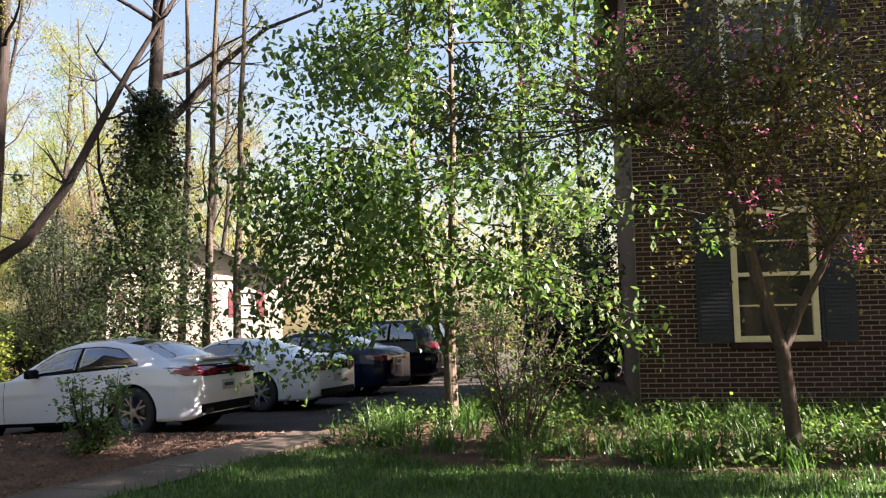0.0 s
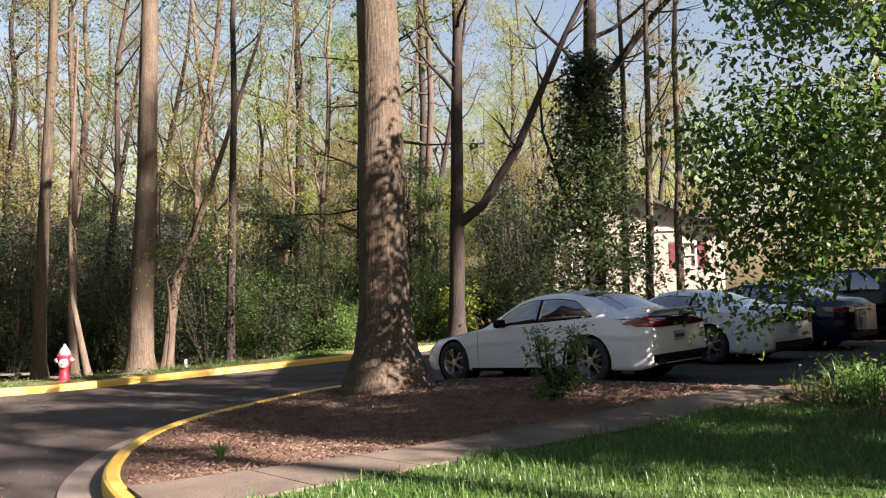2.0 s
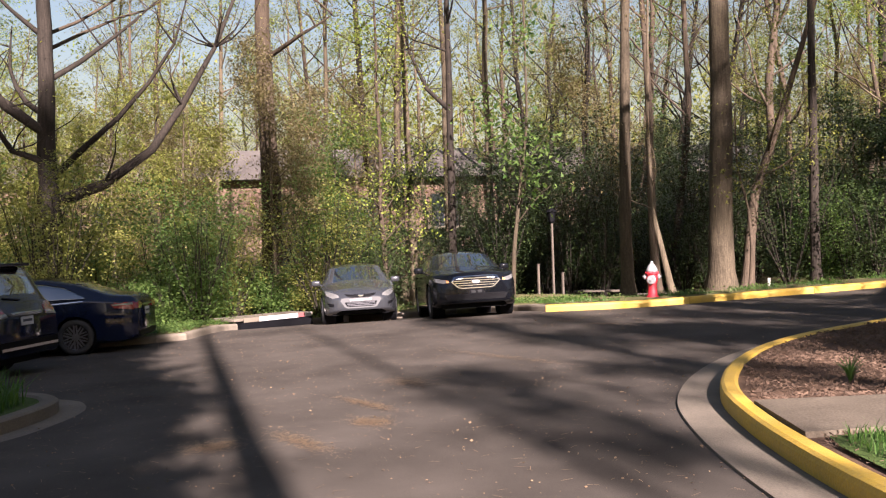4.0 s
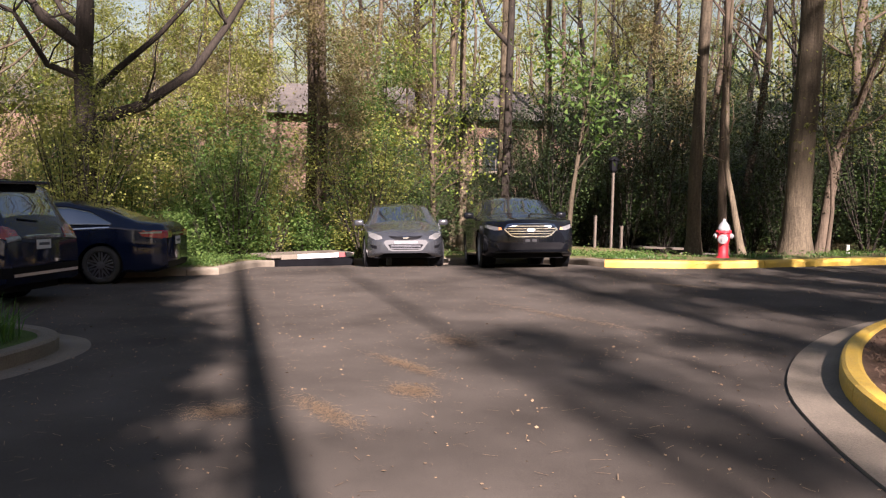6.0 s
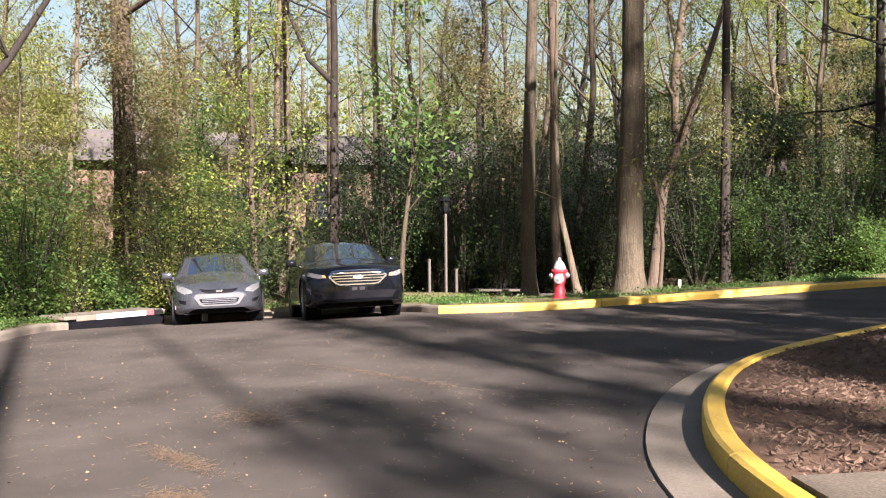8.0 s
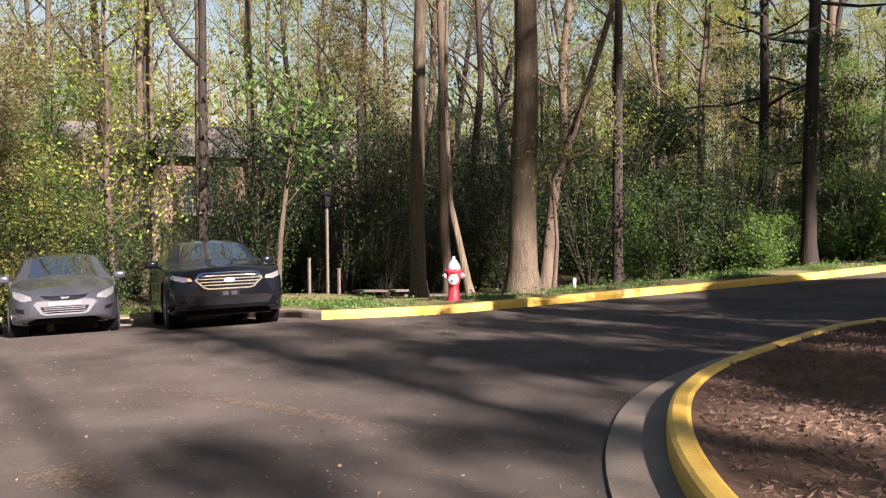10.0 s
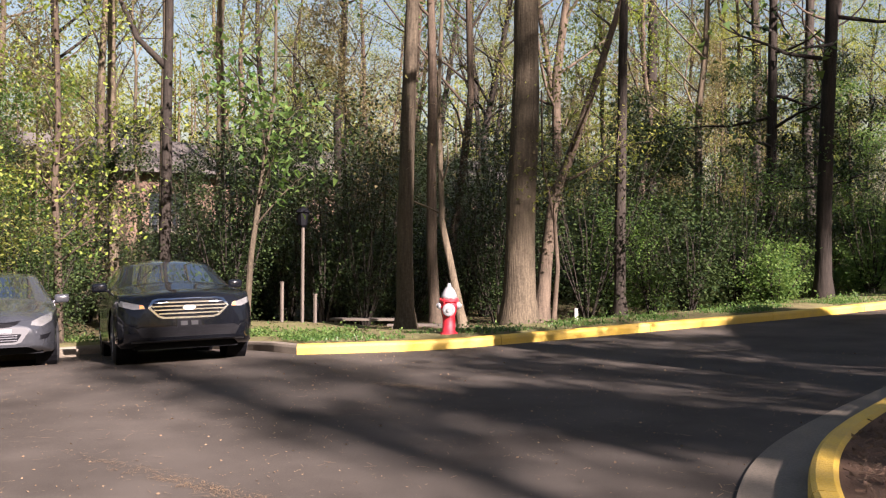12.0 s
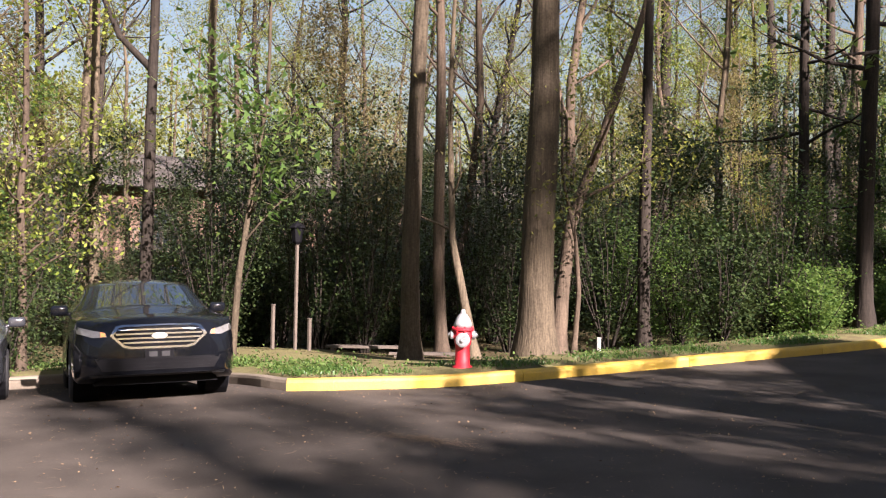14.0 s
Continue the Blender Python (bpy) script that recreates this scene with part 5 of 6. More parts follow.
def shade_spot(u, v):
    """Plan place from a distance down-sun of the origin and a distance across the sun's direction."""
    return -u * SUN_DIR.x - v * SUN_DIR.y, -u * SUN_DIR.y + v * SUN_DIR.x


def unseen_shade_casters():
    """Unseen trees towards the sun, set out so that their shade falls on the asphalt."""
    patch("far_verge", [(8, -14), (36, -18), (36, 3.4), (18, 2.6), (11, 0.6), (8, -4)], 0.1, LAWN, 2.0, "grassy verge added under the unseen shade trees")
    tall, leafy = "tall clear-stemmed tree out of view, placed for its trunk shadow", "leafy spring tree added out of view for its crown shade"
    # added out of view; place and crown height set where each shadow lands
    for u, v, r, h, clear, limbs, spread, leaf, clumps, per, label in (
            (-12, 1.84, 0.27, 22, 0.9, 6, 1.6, 0.2, 3, 10, tall),
            (-20, 6.95, 0.3, 23, 0.64, 14, 0.75, 0.2, 3, 13, tall),
            (-13, 0.1, 0.16, 19, 0.5, 34, 1.25, 0.26, 4, 36, leafy),
            (-16, -1.9, 0.2, 21, 0.45, 33, 1.85, 0.28, 4, 40, leafy),
            (-13, -4.4, 0.2, 19, 0.4, 34, 2.1, 0.3, 4, 42, leafy),
            (-17, -7.5, 0.3, 21, 0.35, 30, 3.0, 0.24, 4, 36, leafy),
            (-24, -5.5, 0.3, 24, 0.35, 20, 3.0, 0.24, 4, 24, leafy),
            (-20, 4.75, 0.16, 17.2, 0.82, 12, 0.7, 0.15, 3, 11, leafy),
            (-26, 8.5, 0.16, 24, 0.78, 12, 1.0, 0.18, 3, 12, leafy),
            (-9, 9.3, 0.17, 12.6, 0.38, 30, 1.25, 0.2, 4, 28, leafy),
            (-8, 13.6, 0.12, 5.5, 0.1, 18, 1.6, 0.17, 4, 18, leafy),
            (-7, 11.0, 0.2, 13.8, 0.2, 22, 1.2, 0.18, 4, 15, leafy)):
        x, y = shade_spot(u, v)
        plant_tree("shade_tree", x, y, BARK, LEAF_SPRING, label, z=plane_z(x, y) + 0.1, r=r, h=h, clear=clear, limbs=limbs, spread=spread, leaf=leaf, clumps=clumps, per=per, clump=0.34, wobble=0.0 if label == tall else 0.004, flare=1.2)
    # unseen high crowns added further along, to throw broken shade on the woods beyond the lot
    rng = random.Random(61)
    for i in range(19):
        # trees left out here let the sun through to the trunks
        if i in (4, 6, 7, 8, 9):
            continue
        x, y = shade_spot(-24 + rng.uniform(-3, 3), -7 + i * 2.15 + rng.uniform(-0.4, 0.4))
        plant_tree("tall_tree", x, y, BARK, LEAF_SPRING, "very tall tree added out of view to shade the woods", z=plane_z(x, y) + 0.1, r=0.11, h=rng.uniform(30, 33), clear=0.83, limbs=13, spread=2.1, leaf=0.26, clumps=4, per=12, clump=0.4, wobble=0.0, flare=1.2)


unseen_shade_casters()


def front_garden():
    # leafy multi-stem tree before the lot
    rng = random.Random(3)
    x, y = -0.4, 14.0
    t = root("maple_tree", x, y, plane_z(x, y) + 0.15, 0, "young two-stemmed tree hung with fresh green leaves", "tree")
    tv, tf, lv, lf = [], [], [], []
    main = [Vector(p) for p in ((0, 0, -0.1), (-0.03, 0, 0.9), (0.02, 0, 2.2), (0.06, 0, 4.0), (0.05, 0.1, 6.2), (0.1, 0.1, 8.5))]
    side = [Vector(p) for p in ((-0.03, 0, 0.85), (-0.2, 0.05, 1.25), (-0.35, 0.1, 2.2), (-0.5, 0.1, 3.8), (-0.6, 0.0, 6.0), (-0.7, 0, 7.6))]
    tube_into(tv, tf, main, [0.11, 0.085, 0.06, 0.045, 0.03, 0.015], 10, 0.04, rng)
    tube_into(tv, tf, side, [0.06, 0.055, 0.05, 0.04, 0.025, 0.012], 8, 0.04, rng)
    for i in range(90):
        stem = main if i % 2 else side
        s = 1.6 + 3.3 * rng.random() ** 0.8
        p = stem[int(s)].lerp(stem[int(s) + 1], s % 1)
        a = rng.uniform(0, 6.283)
        length = rng.uniform(1.1, 2.7) * (0.98 if math.cos(a) < 0 else 1.42) * (1.12 if s > 2.8 else 0.9)
        pts = curve_points(p, (math.cos(a), math.sin(a), rng.uniform(-0.1, 0.6)), length, 6, rng, 0.2, -0.35)
        tube_into(tv, tf, pts, [0.016, 0.013, 0.011, 0.009, 0.006, 0.004, 0.002], 4, 0, rng)
        for q in pts[2:]:
            for _ in range(3):
                c = q + Vector((rng.gauss(0, 0.13), rng.gauss(0, 0.13), rng.gauss(-0.14, 0.16)))
                leaves_into(lv, lf, c, (0.13, 0.13, 0.17), 17, rng.uniform(0.085, 0.13), rng, 0.3, 0.5)
    for i in range(46):
        # low hanging sprays on the lot side
        p = Vector((-rng.uniform(0.5, 2.5), rng.uniform(-0.9, 0.7), rng.uniform(1.5, 3.8)))
        pts = curve_points(p, (-0.4, 0, -0.6), rng.uniform(0.6, 1.4), 5, rng, 0.2, -0.5)
        tube_into(tv, tf, pts, [0.007, 0.006, 0.005, 0.004, 0.003, 0.002], 3, 0, rng)
        for q in pts:
            leaves_into(lv, lf, q, (0.13, 0.13, 0.15), 20, 0.1, rng, 0.3, 0.5)
    raw("trunk", tv, tf, BARK_PALE, t, True)
    raw("crown", lv, lf, LEAF_MAPLE, t)
    # purple-leaved crab apple with a few pink blossoms
    x, y = 2.72, 10.5
    t = root("crab_apple_tree", x, y, plane_z(x, y) + 0.15, 0, "crooked crab apple with bronze leaves and few pink blossoms", "tree")
    tv, tf, lv, lf, bv, bf = [], [], [], [], [], []
    arms = [
        ([(0, 0, -0.1), (-0.06, 0, 0.5), (-0.12, 0, 1.15), (-0.3, 0.1, 1.9), (-0.45, 0.1, 2.6), (-0.5, 0.2, 3.2), (-0.65, 0.3, 3.9), (-0.6, 0.3, 5.0)], 0.09),
        ([(-0.12, 0, 1.1), (0.05, -0.05, 1.5), (0.3, -0.1, 1.95), (0.45, -0.1, 2.3), (0.75, -0.1, 2.9), (1.0, 0, 3.9)], 0.055),
        ([(-0.5, 0.2, 3.2), (-0.8, 0.2, 3.45), (-1.3, 0.2, 3.55), (-1.9, 0.1, 3.5)], 0.04),
        ([(-0.45, 0.1, 2.5), (-0.1, 0, 3.2), (0.2, 0, 4.2)], 0.04)]
    for pts, r in arms:
        pts = [Vector(p) for p in pts]
        tube_into(tv, tf, pts, [r * (1 - 0.7 * i / (len(pts) - 1)) for i in range(len(pts))], 8, 0.1, rng)
        for i in range(46):
            s = rng.uniform(len(pts) * 0.42, len(pts) - 1.01)
            p = pts[int(s)].lerp(pts[int(s) + 1], s % 1)
            a = rng.uniform(0, 6.283)
            tw = curve_points(p, (math.cos(a), math.sin(a) * 0.8, rng.uniform(-0.3, 0.9)), rng.uniform(0.7, 2.1), 5, rng, 0.3, -0.1)
            tube_into(tv, tf, tw, [0.014, 0.011, 0.009, 0.007, 0.005, 0.003], 4, 0, rng)
            for q in tw[1:]:
                leaves_into(lv, lf, q, (0.17, 0.17, 0.14), 15, 0.06, rng, 0.4, 0.2)
                if rng.random() < 0.07:
                    leaves_into(bv, bf, q, (0.05, 0.05, 0.05), 22, 0.045, rng)
    raw("trunk", tv, tf, BARK, t, True)
    raw("crown", lv, lf, LEAF_RED, t)
    raw("blossom", bv, bf, BLOSSOM, t)
    # twiggy shrub beside the maple
    s = root("twiggy_shrub", 0.2, 12.2, plane_z(0.2, 12.2) + 0.15, 0, "twiggy half-bare brown shrub in the bed", "shrub")
    tv, tf, lv, lf = [], [], [], []
    for i in range(34):
        a = rng.uniform(0, 6.283)
        pts = curve_points((math.cos(a) * 0.08, math.sin(a) * 0.08, -0.05), (math.cos(a) * 0.45, math.sin(a) * 0.45, 1.2), rng.uniform(1.2, 2.2), 6, rng, 0.2, 0.1)
        tube_into(tv, tf, pts, [0.016, 0.013, 0.010, 0.008, 0.006, 0.004, 0.003], 5, 0, rng)
        for k in range(8):
            tw = curve_points(pts[rng.randint(2, 5)], (rng.uniform(-1, 1), rng.uniform(-1, 1), rng.uniform(-0.3, 0.7)), rng.uniform(0.2, 0.5), 3, rng, 0.3, 0)
            tube_into(tv, tf, tw, [0.005, 0.004, 0.003, 0.002], 3, 0, rng)
            if rng.random() < 0.6:
                leaves_into(lv, lf, tw[3], (0.08, 0.08, 0.08), 8, 0.06, rng)
    raw("branchwork", tv, tf, BARK_PALE, s, True)
    raw("foliage", lv, lf, LEAF_GREEN, s)
    # dark evergreens beyond the corner of the house
    for x, y, w, h in ((3.72, 21.18, 0.9, 3.6), (3.92, 23.2, 1.2, 4.6), (3.69, 25.31, 1.2, 4.2), (1.3, 30.0, 1.1, 2.6), (-0.4, 33.0, 1.2, 2.8), (2.4, 32.0, 1.2, 3.0)):
        g = shrub_model("evergreen_shrub", rng, w, h, LEAF_HOLLY, "dark evergreen shrub beyond the corner of the house", 0.1, 14, 60)
        g.matrix_basis = pose(x, y, plane_z(x, y))
    for x, y in ((5.4, 29.01), (3.18, 28.47)):
        plant_tree("woodland_tree", x, y, BARK_DARK, LEAF_GREEN, "leafy dark-stemmed tree beyond the house", z=plane_z(x, y), r=0.14, h=15, clear=0.22, limbs=16, spread=2.0, leaf=0.16, clumps=4, per=16)
    # shrub in the mulch before the white sedan
    b = shrub_model("small_shrub", rng, 0.5, 1.05, LEAF_GREEN, "small leafy shrub in the mulch before the white sedan", 0.06, 14, 26)
    b.matrix_basis = pose(-4.85, 13.1, plane_z(-4.85, 13.1) + 0.1)
    for x, y, size in ((-11.6, 29.5, 1.2), (-12.2, 31.2, 1.1)):
        b = shrub_model("lime_shrub", rng, 0.8, 1.9, LEAF_LIME, "bright lime-green leafy shrub by the kerb", 0.13, 12, 26)
        b.matrix_basis = pose(x - 1.2, y, ground_z(x - 1.2, y))
    # evergreen climber and cone-shaped holly by the dark trunk
    h = root("holly_tree", -8.5, 30.2, ground_z(-8.5, 30.2), 0, "dark cone-shaped holly tree before the cream house", "tree")
    tv, tf, lv, lf = [], [], [], []
    tube_into(tv, tf, [(0, 0, -0.3), (0, 0, 4), (0, 0, 8)], [0.16, 0.1, 0.03], 7, 0, rng)
    for i in range(760):
        z = rng.uniform(0.3, 9.2)
        a, q = rng.uniform(0, 6.283), (1.0 - z / 10.5) * 2.7 * rng.uniform(0.4, 1.05)
        leaves_into(lv, lf, (math.cos(a) * q, math.sin(a) * q, z), (0.3, 0.3, 0.16), 26, 0.15, rng, 0.8, 0.4, tri=True)
    raw("trunk", tv, tf, BARK_DARK, h, True)
    raw("crown", lv, lf, LEAF_HOLLY, h)
    # evergreen by the house corner
    b = shrub_model("evergreen_shrub", rng, 0.9, 2.0, LEAF_HOLLY, "dark evergreen shrub with few pink flowers at the house corner", 0.08, 16, 60)
    b.matrix_basis = pose(1.6, 16.2, plane_z(1.6, 16.2) + 0.15)
    # strap-leaved clump in the mulch by the kerb
    v, f = [], []
    for i in range(34):
        a, l = rng.uniform(0, 6.283), rng.uniform(0.18, 0.34)
        blade(v, f, (0, 0, 0), a, l, 0.02, rng)
    c = root("day_lily", -7.1, 9.0, plane_z(-7.1, 9.0) + 0.12, 0, "small clump of strap leaves in the mulch", "plant")
    raw("leaves", v, f, GRASS, c)


def blade(v, f, p, a, l, w, rng, lean=None):
    """One bent strap of grass."""
    lean = rng.uniform(0.2, 0.9) if lean is None else lean
    dx, dy = math.cos(a), math.sin(a)
    i = len(v)
    x, y, z = p
    for t, k in ((0, 1.0), (0.5, 0.8), (1.0, 0.05)):
        o = lean * t * t * l
        h = l * t * (1 - 0.35 * lean * t)
        v += [(x + dx * o - dy * w * k / 2, y + dy * o + dx * w * k / 2, z + h), (x + dx * o + dy * w * k / 2, y + dy * o - dx * w * k / 2, z + h)]
    f += [(i, i + 1, i + 3, i + 2), (i + 2, i + 3, i + 5, i + 4)]


front_garden()


def inside(poly, x, y):
    c = False
    for (ax, ay), (bx, by) in zip(poly, poly[1:] + poly[:1]):
        if (ay > y) != (by > y) and x < (bx - ax) * (y - ay) / (by - ay) + ax:
            c = not c
    return c


def grasses():
    rng = random.Random(41)
    lawn = [(-5.9, 7.1), (-5.45, 7.95), (-4.55, 9.6), (-3.65, 11.1), (-2.85, 12.35), (-1.9, 12.75), (-0.4, 11.3), (1.0, 10.8), (2.8, 9.8), (8, 9.4), (9, 5.25), (4, 5.25), (-1, 5.4), (-3.2, 5.65), (-4.25, 6.0), (-5.1, 6.5), (-5.75, 6.95)]
    v, f = [], []
    n = 0
    while n < 42000:
        x, y = rng.uniform(-6.7, 7), rng.uniform(5.3, 14.3)
        if not inside(lawn, x, y):
            continue
        tuft = 0.6 + 0.8 * max(0, noise.noise((x * 1.1, y * 1.1, 3)) + 0.3)
        blade(v, f, (x, y, plane_z(x, y) + 0.145), rng.uniform(0, 6.283), rng.uniform(0.06, 0.15) * tuft, 0.011, rng)
        n += 1
    tagged(raw("lawn_grass", v, f, GRASS), "unmown green lawn grass", "grass", "", "stuff")
    # strap leaves and weeds of the planting bed
    v, f, lv, lf = [], [], [], []
    bed = [(-2.2, 13.5), (-1.8, 12.75), (-0.4, 11.3), (1.0, 10.8), (2.8, 9.8), (8, 9.4), (8, 12.4), (2.2, 13.6), (1.0, 15.5), (-0.8, 15.2)]
    n = 0
    while n < 330:
        x, y = rng.uniform(-2.5, 8), rng.uniform(9.7, 16.5)
        if not inside(bed, x, y) or math.hypot(x - 0.7, y - 11.1) < 0.4:
            continue
        n += 1
        z = plane_z(x, y) + 0.15
        if rng.random() < 0.6:
            for _ in range(22):
                blade(v, f, (x + rng.gauss(0, 0.08), y + rng.gauss(0, 0.08), z), rng.uniform(0, 6.283), rng.uniform(0.22, 0.48), 0.018, rng, rng.uniform(0.2, 0.95))
        else:
            leaves_into(lv, lf, (x, y, z + 0.12), (0.22, 0.22, 0.1), 90, 0.06, rng)
    tagged(raw("strap_leaves", v, f, GRASS), "green strap leaves of spent daffodils in the bed", "plants", "", "stuff")
    tagged(raw("ground_cover", lv, lf, LEAF_GREEN), "low leafy ground cover in the bed", "plants", "", "stuff")
    # grass and weeds on the verge by the hydrant
    v, f, lv, lf = [], [], [], []
    line = smooth_line(WOOD_KERB_PLAIN[4:-1] + WOOD_KERB_YELLOW[:8], 0.1)
    for i in range(22000):
        j = rng.randrange(len(line) - 1)
        (ax, ay), (bx, by) = line[j], line[j + 1]
        d = math.hypot(bx - ax, by - ay) or 1
        o = 0.2 + abs(rng.gauss(0, 0.8))
        x, y = ax - (by - ay) / d * o + rng.uniform(-0.1, 0.1), ay + (bx - ax) / d * o
        if wood_depth(x, y) < 0.17:
            continue
        z = ground_z(x, y) + 0.03
        if noise.noise((x * 0.9, y * 0.9, 9)) + 0.25 < rng.random() * 0.5:
            continue
        if rng.random() < (0.9 if x > -19 else 0.45):
            blade(v, f, (x, y, z), rng.uniform(0, 6.283), rng.uniform(0.03, 0.085), 0.012, rng)
        else:
            leaves_into(lv, lf, (x, y, z + 0.05), (0.08, 0.08, 0.04), 5, 0.05, rng)
    tagged(raw("verge_grass", v, f, GRASS), "thin bright grass on the verge behind the yellow kerb", "grass", "", "stuff")
    tagged(raw("verge_weeds", lv, lf, LEAF_GREEN), "low weeds and ivy on the verge", "plants", "", "stuff")
    # fallen leaves, twigs and needles on asphalt and mulch
    v, f = [], []
    for i in range(15000):
        x, y = rng.uniform(-22, -4), rng.uniform(1, 18)
        if wood_depth(x, y) > -0.1 or side_of(BED_KERB, x, y) < 0.05:
            continue
        z = plane_z(x, y) + 0.008
        if rng.random() < 0.6:
            leaves_into(v, f, (x, y, z), (0.02, 0.02, 0.001), 1, rng.choice((0.01, 0.014, 0.018, 0.026)), rng, 1.5)
        else:
            a, l = rng.uniform(0, 6.283), rng.uniform(0.02, 0.09)
            k = len(v)
            dx, dy = math.cos(a) * l, math.sin(a) * l
            v += [(x, y, z), (x + dx, y + dy, z + 0.004), (x + dx - dy * 0.05, y + dy + dx * 0.05, z + 0.004), (x - dy * 0.05, y + dx * 0.05, z)]
            f.append((k, k + 1, k + 2, k + 3))
    for cx, cy, sx, sy in ((-9.6, 4.2, 0.12, 0.12), (-9.2, 4.8, 0.3, 0.06), (-11.4, 7.0, 0.25, 0.12), (-14.3, 12.8, 0.3, 0.08), (-12.2, 9.0, 0.9, 0.05), (-9.5, 5.6, 0.15, 0.08), (-10.4, 6.0, 0.3, 0.05)):
        for i in range(900):
            x, y = cx + rng.gauss(0, sx), cy + rng.gauss(0, sy)
            a, l = rng.uniform(0, 6.283), rng.uniform(0.02, 0.07)
            z, k = plane_z(x, y) + rng.uniform(0.006, 0.016), len(v)
            dx, dy = math.cos(a) * l, math.sin(a) * l
            v += [(x, y, z), (x + dx, y + dy, z), (x + dx - dy * 0.05, y + dy + dx * 0.05, z), (x - dy * 0.05, y + dx * 0.05, z)]
            f.append((k, k + 1, k + 2, k + 3))
    tagged(raw("fallen_litter", v, f, DRY), "dry leaves, catkins and twigs strewn on the asphalt", "litter", "", "stuff")
    v, f = [], []
    for i in range(42000):
        x, y = rng.uniform(-9.6, -2.5), rng.uniform(6.5, 16.4)
        if side_of(BED_KERB, x, y) > -0.2 or inside(lawn, x, y):
            continue
        a, l = rng.uniform(0, 6.283), rng.uniform(0.02, 0.075)
        z = plane_z(x, y) + 0.135
        dx, dy = math.cos(a) * l, math.sin(a) * l
        k = len(v)
        v += [(x, y, z), (x + dx, y + dy, z + rng.uniform(0, 0.03)), (x + dx - dy * 0.05, y + dy + dx * 0.05, z + rng.uniform(0, 0.03)), (x - dy * 0.05, y + dx * 0.05, z)]
        f.append((k, k + 1, k + 2, k + 3))
    tagged(raw("mulch_chips", v, f, mat("mulch_chip", (0.10, 0.063, 0.04), 0.95, var=0.4, scale=2, fine=9, bump=0)), "loose bark chips and pine needles on the mulch", "mulch", "", "stuff")


grasses()


# ---- hydrant, lamp post, drain, bench ----
def hydrant(x, y):
    h = root("fire_hydrant", x, y, ground_z(x, y) + 0.02, math.degrees(math.atan2(7 - y, -9 - x)), "red fire hydrant with silver bonnet and caps on the verge", "hydrant")
    part("barrel", bm_lathe([(0.14, -0.1), (0.14, 0.03), (0.105, 0.05), (0.10, 0.3), (0.12, 0.36), (0.125, 0.5), (0.11, 0.53)], 24), RED_IRON, h, "red barrel", True)
    part("flange", bm_lathe([(0.15, 0.52), (0.155, 0.53), (0.155, 0.555), (0.14, 0.565)], 24), RED_IRON, h)
    part("bonnet", bm_lathe([(0.135, 0.565), (0.125, 0.62), (0.095, 0.69), (0.06, 0.74), (0.035, 0.76), (0.03, 0.80), (0.018, 0.815)], 20), SILVER_IRON, h, "silver domed bonnet", True)
    p = part("pumper_nozzle", bm_lathe([(0.08, 0.08), (0.085, 0.13), (0.085, 0.15)], 18, "X", (0, 0, 0.40)), RED_IRON, h)
    part("pumper_cap", bm_lathe([(0.098, 0.145), (0.1, 0.155), (0.1, 0.185), (0.075, 0.2), (0.03, 0.203), (0.028, 0.235)], 18, "X", (0, 0, 0.40)), SILVER_IRON, p, "silver cap")
    for sd in (1, -1):
        n = part("hose_nozzle", bm_lathe([(0.05, 0.08 * sd), (0.052, 0.135 * sd)], 14, "Y", (0, 0, 0.46)), RED_IRON, h)
        part("hose_cap", bm_lathe([(0.062, 0.13 * sd), (0.064, 0.165 * sd), (0.04, 0.18 * sd), (0.02, 0.205 * sd)], 14, "Y", (0, 0, 0.46)), SILVER_IRON, n, "silver cap")
    for k in range(8):
        a = k * math.pi / 4 + 0.2
        part("bolt", bm_lathe([(0.012, 0.50), (0.012, 0.58)], 6, "Z", (0.14 * math.cos(a), 0.14 * math.sin(a), 0)), RED_IRON, h)


hydrant(-16.95, 16.5)


def lamp_post(x, y):
    l = root("lamp_post", x, y, ground_z(x, y), 0, "slim wooden lamp post with a black lantern", "lamp post")
    part("post", bm_box(0, 0, 0.95, 0.055, 0.055, 2.2, 0.008), GREY_WOOD, l)
    c = part("lantern", bm_lathe([(0.05, 2.05), (0.09, 2.1), (0.13, 2.36), (0.15, 2.37)], 6), BLACK, l, "black lantern")
    part("lantern_roof", bm_lathe([(0.17, 2.37), (0.1, 2.44), (0.03, 2.48), (0.02, 2.55)], 6), BLACK, c)
    part("lantern_glass", bm_lathe([(0.08, 2.12), (0.115, 2.34)], 6), PANE, c)


lamp_post(-22.6, 18.2)


def bench(x, y, turn):
    b = root("park_bench", x, y, ground_z(x, y), turn, "low weathered timber rail bench at the wood's edge", "bench")
    for k in range(2):
        part("seat_board", bm_box(0, -0.09 + k * 0.18, 0.16, 1.7, 0.13, 0.05, 0.008), GREY_WOOD, b)
    for sx in (-0.7, 0.7):
        part("leg", bm_box(sx, 0, 0.03, 0.1, 0.26, 0.22, 0.008), GREY_WOOD, b)


bench(-22.0, 19.6, 40)
bench(-21.0, 20.4, 40)


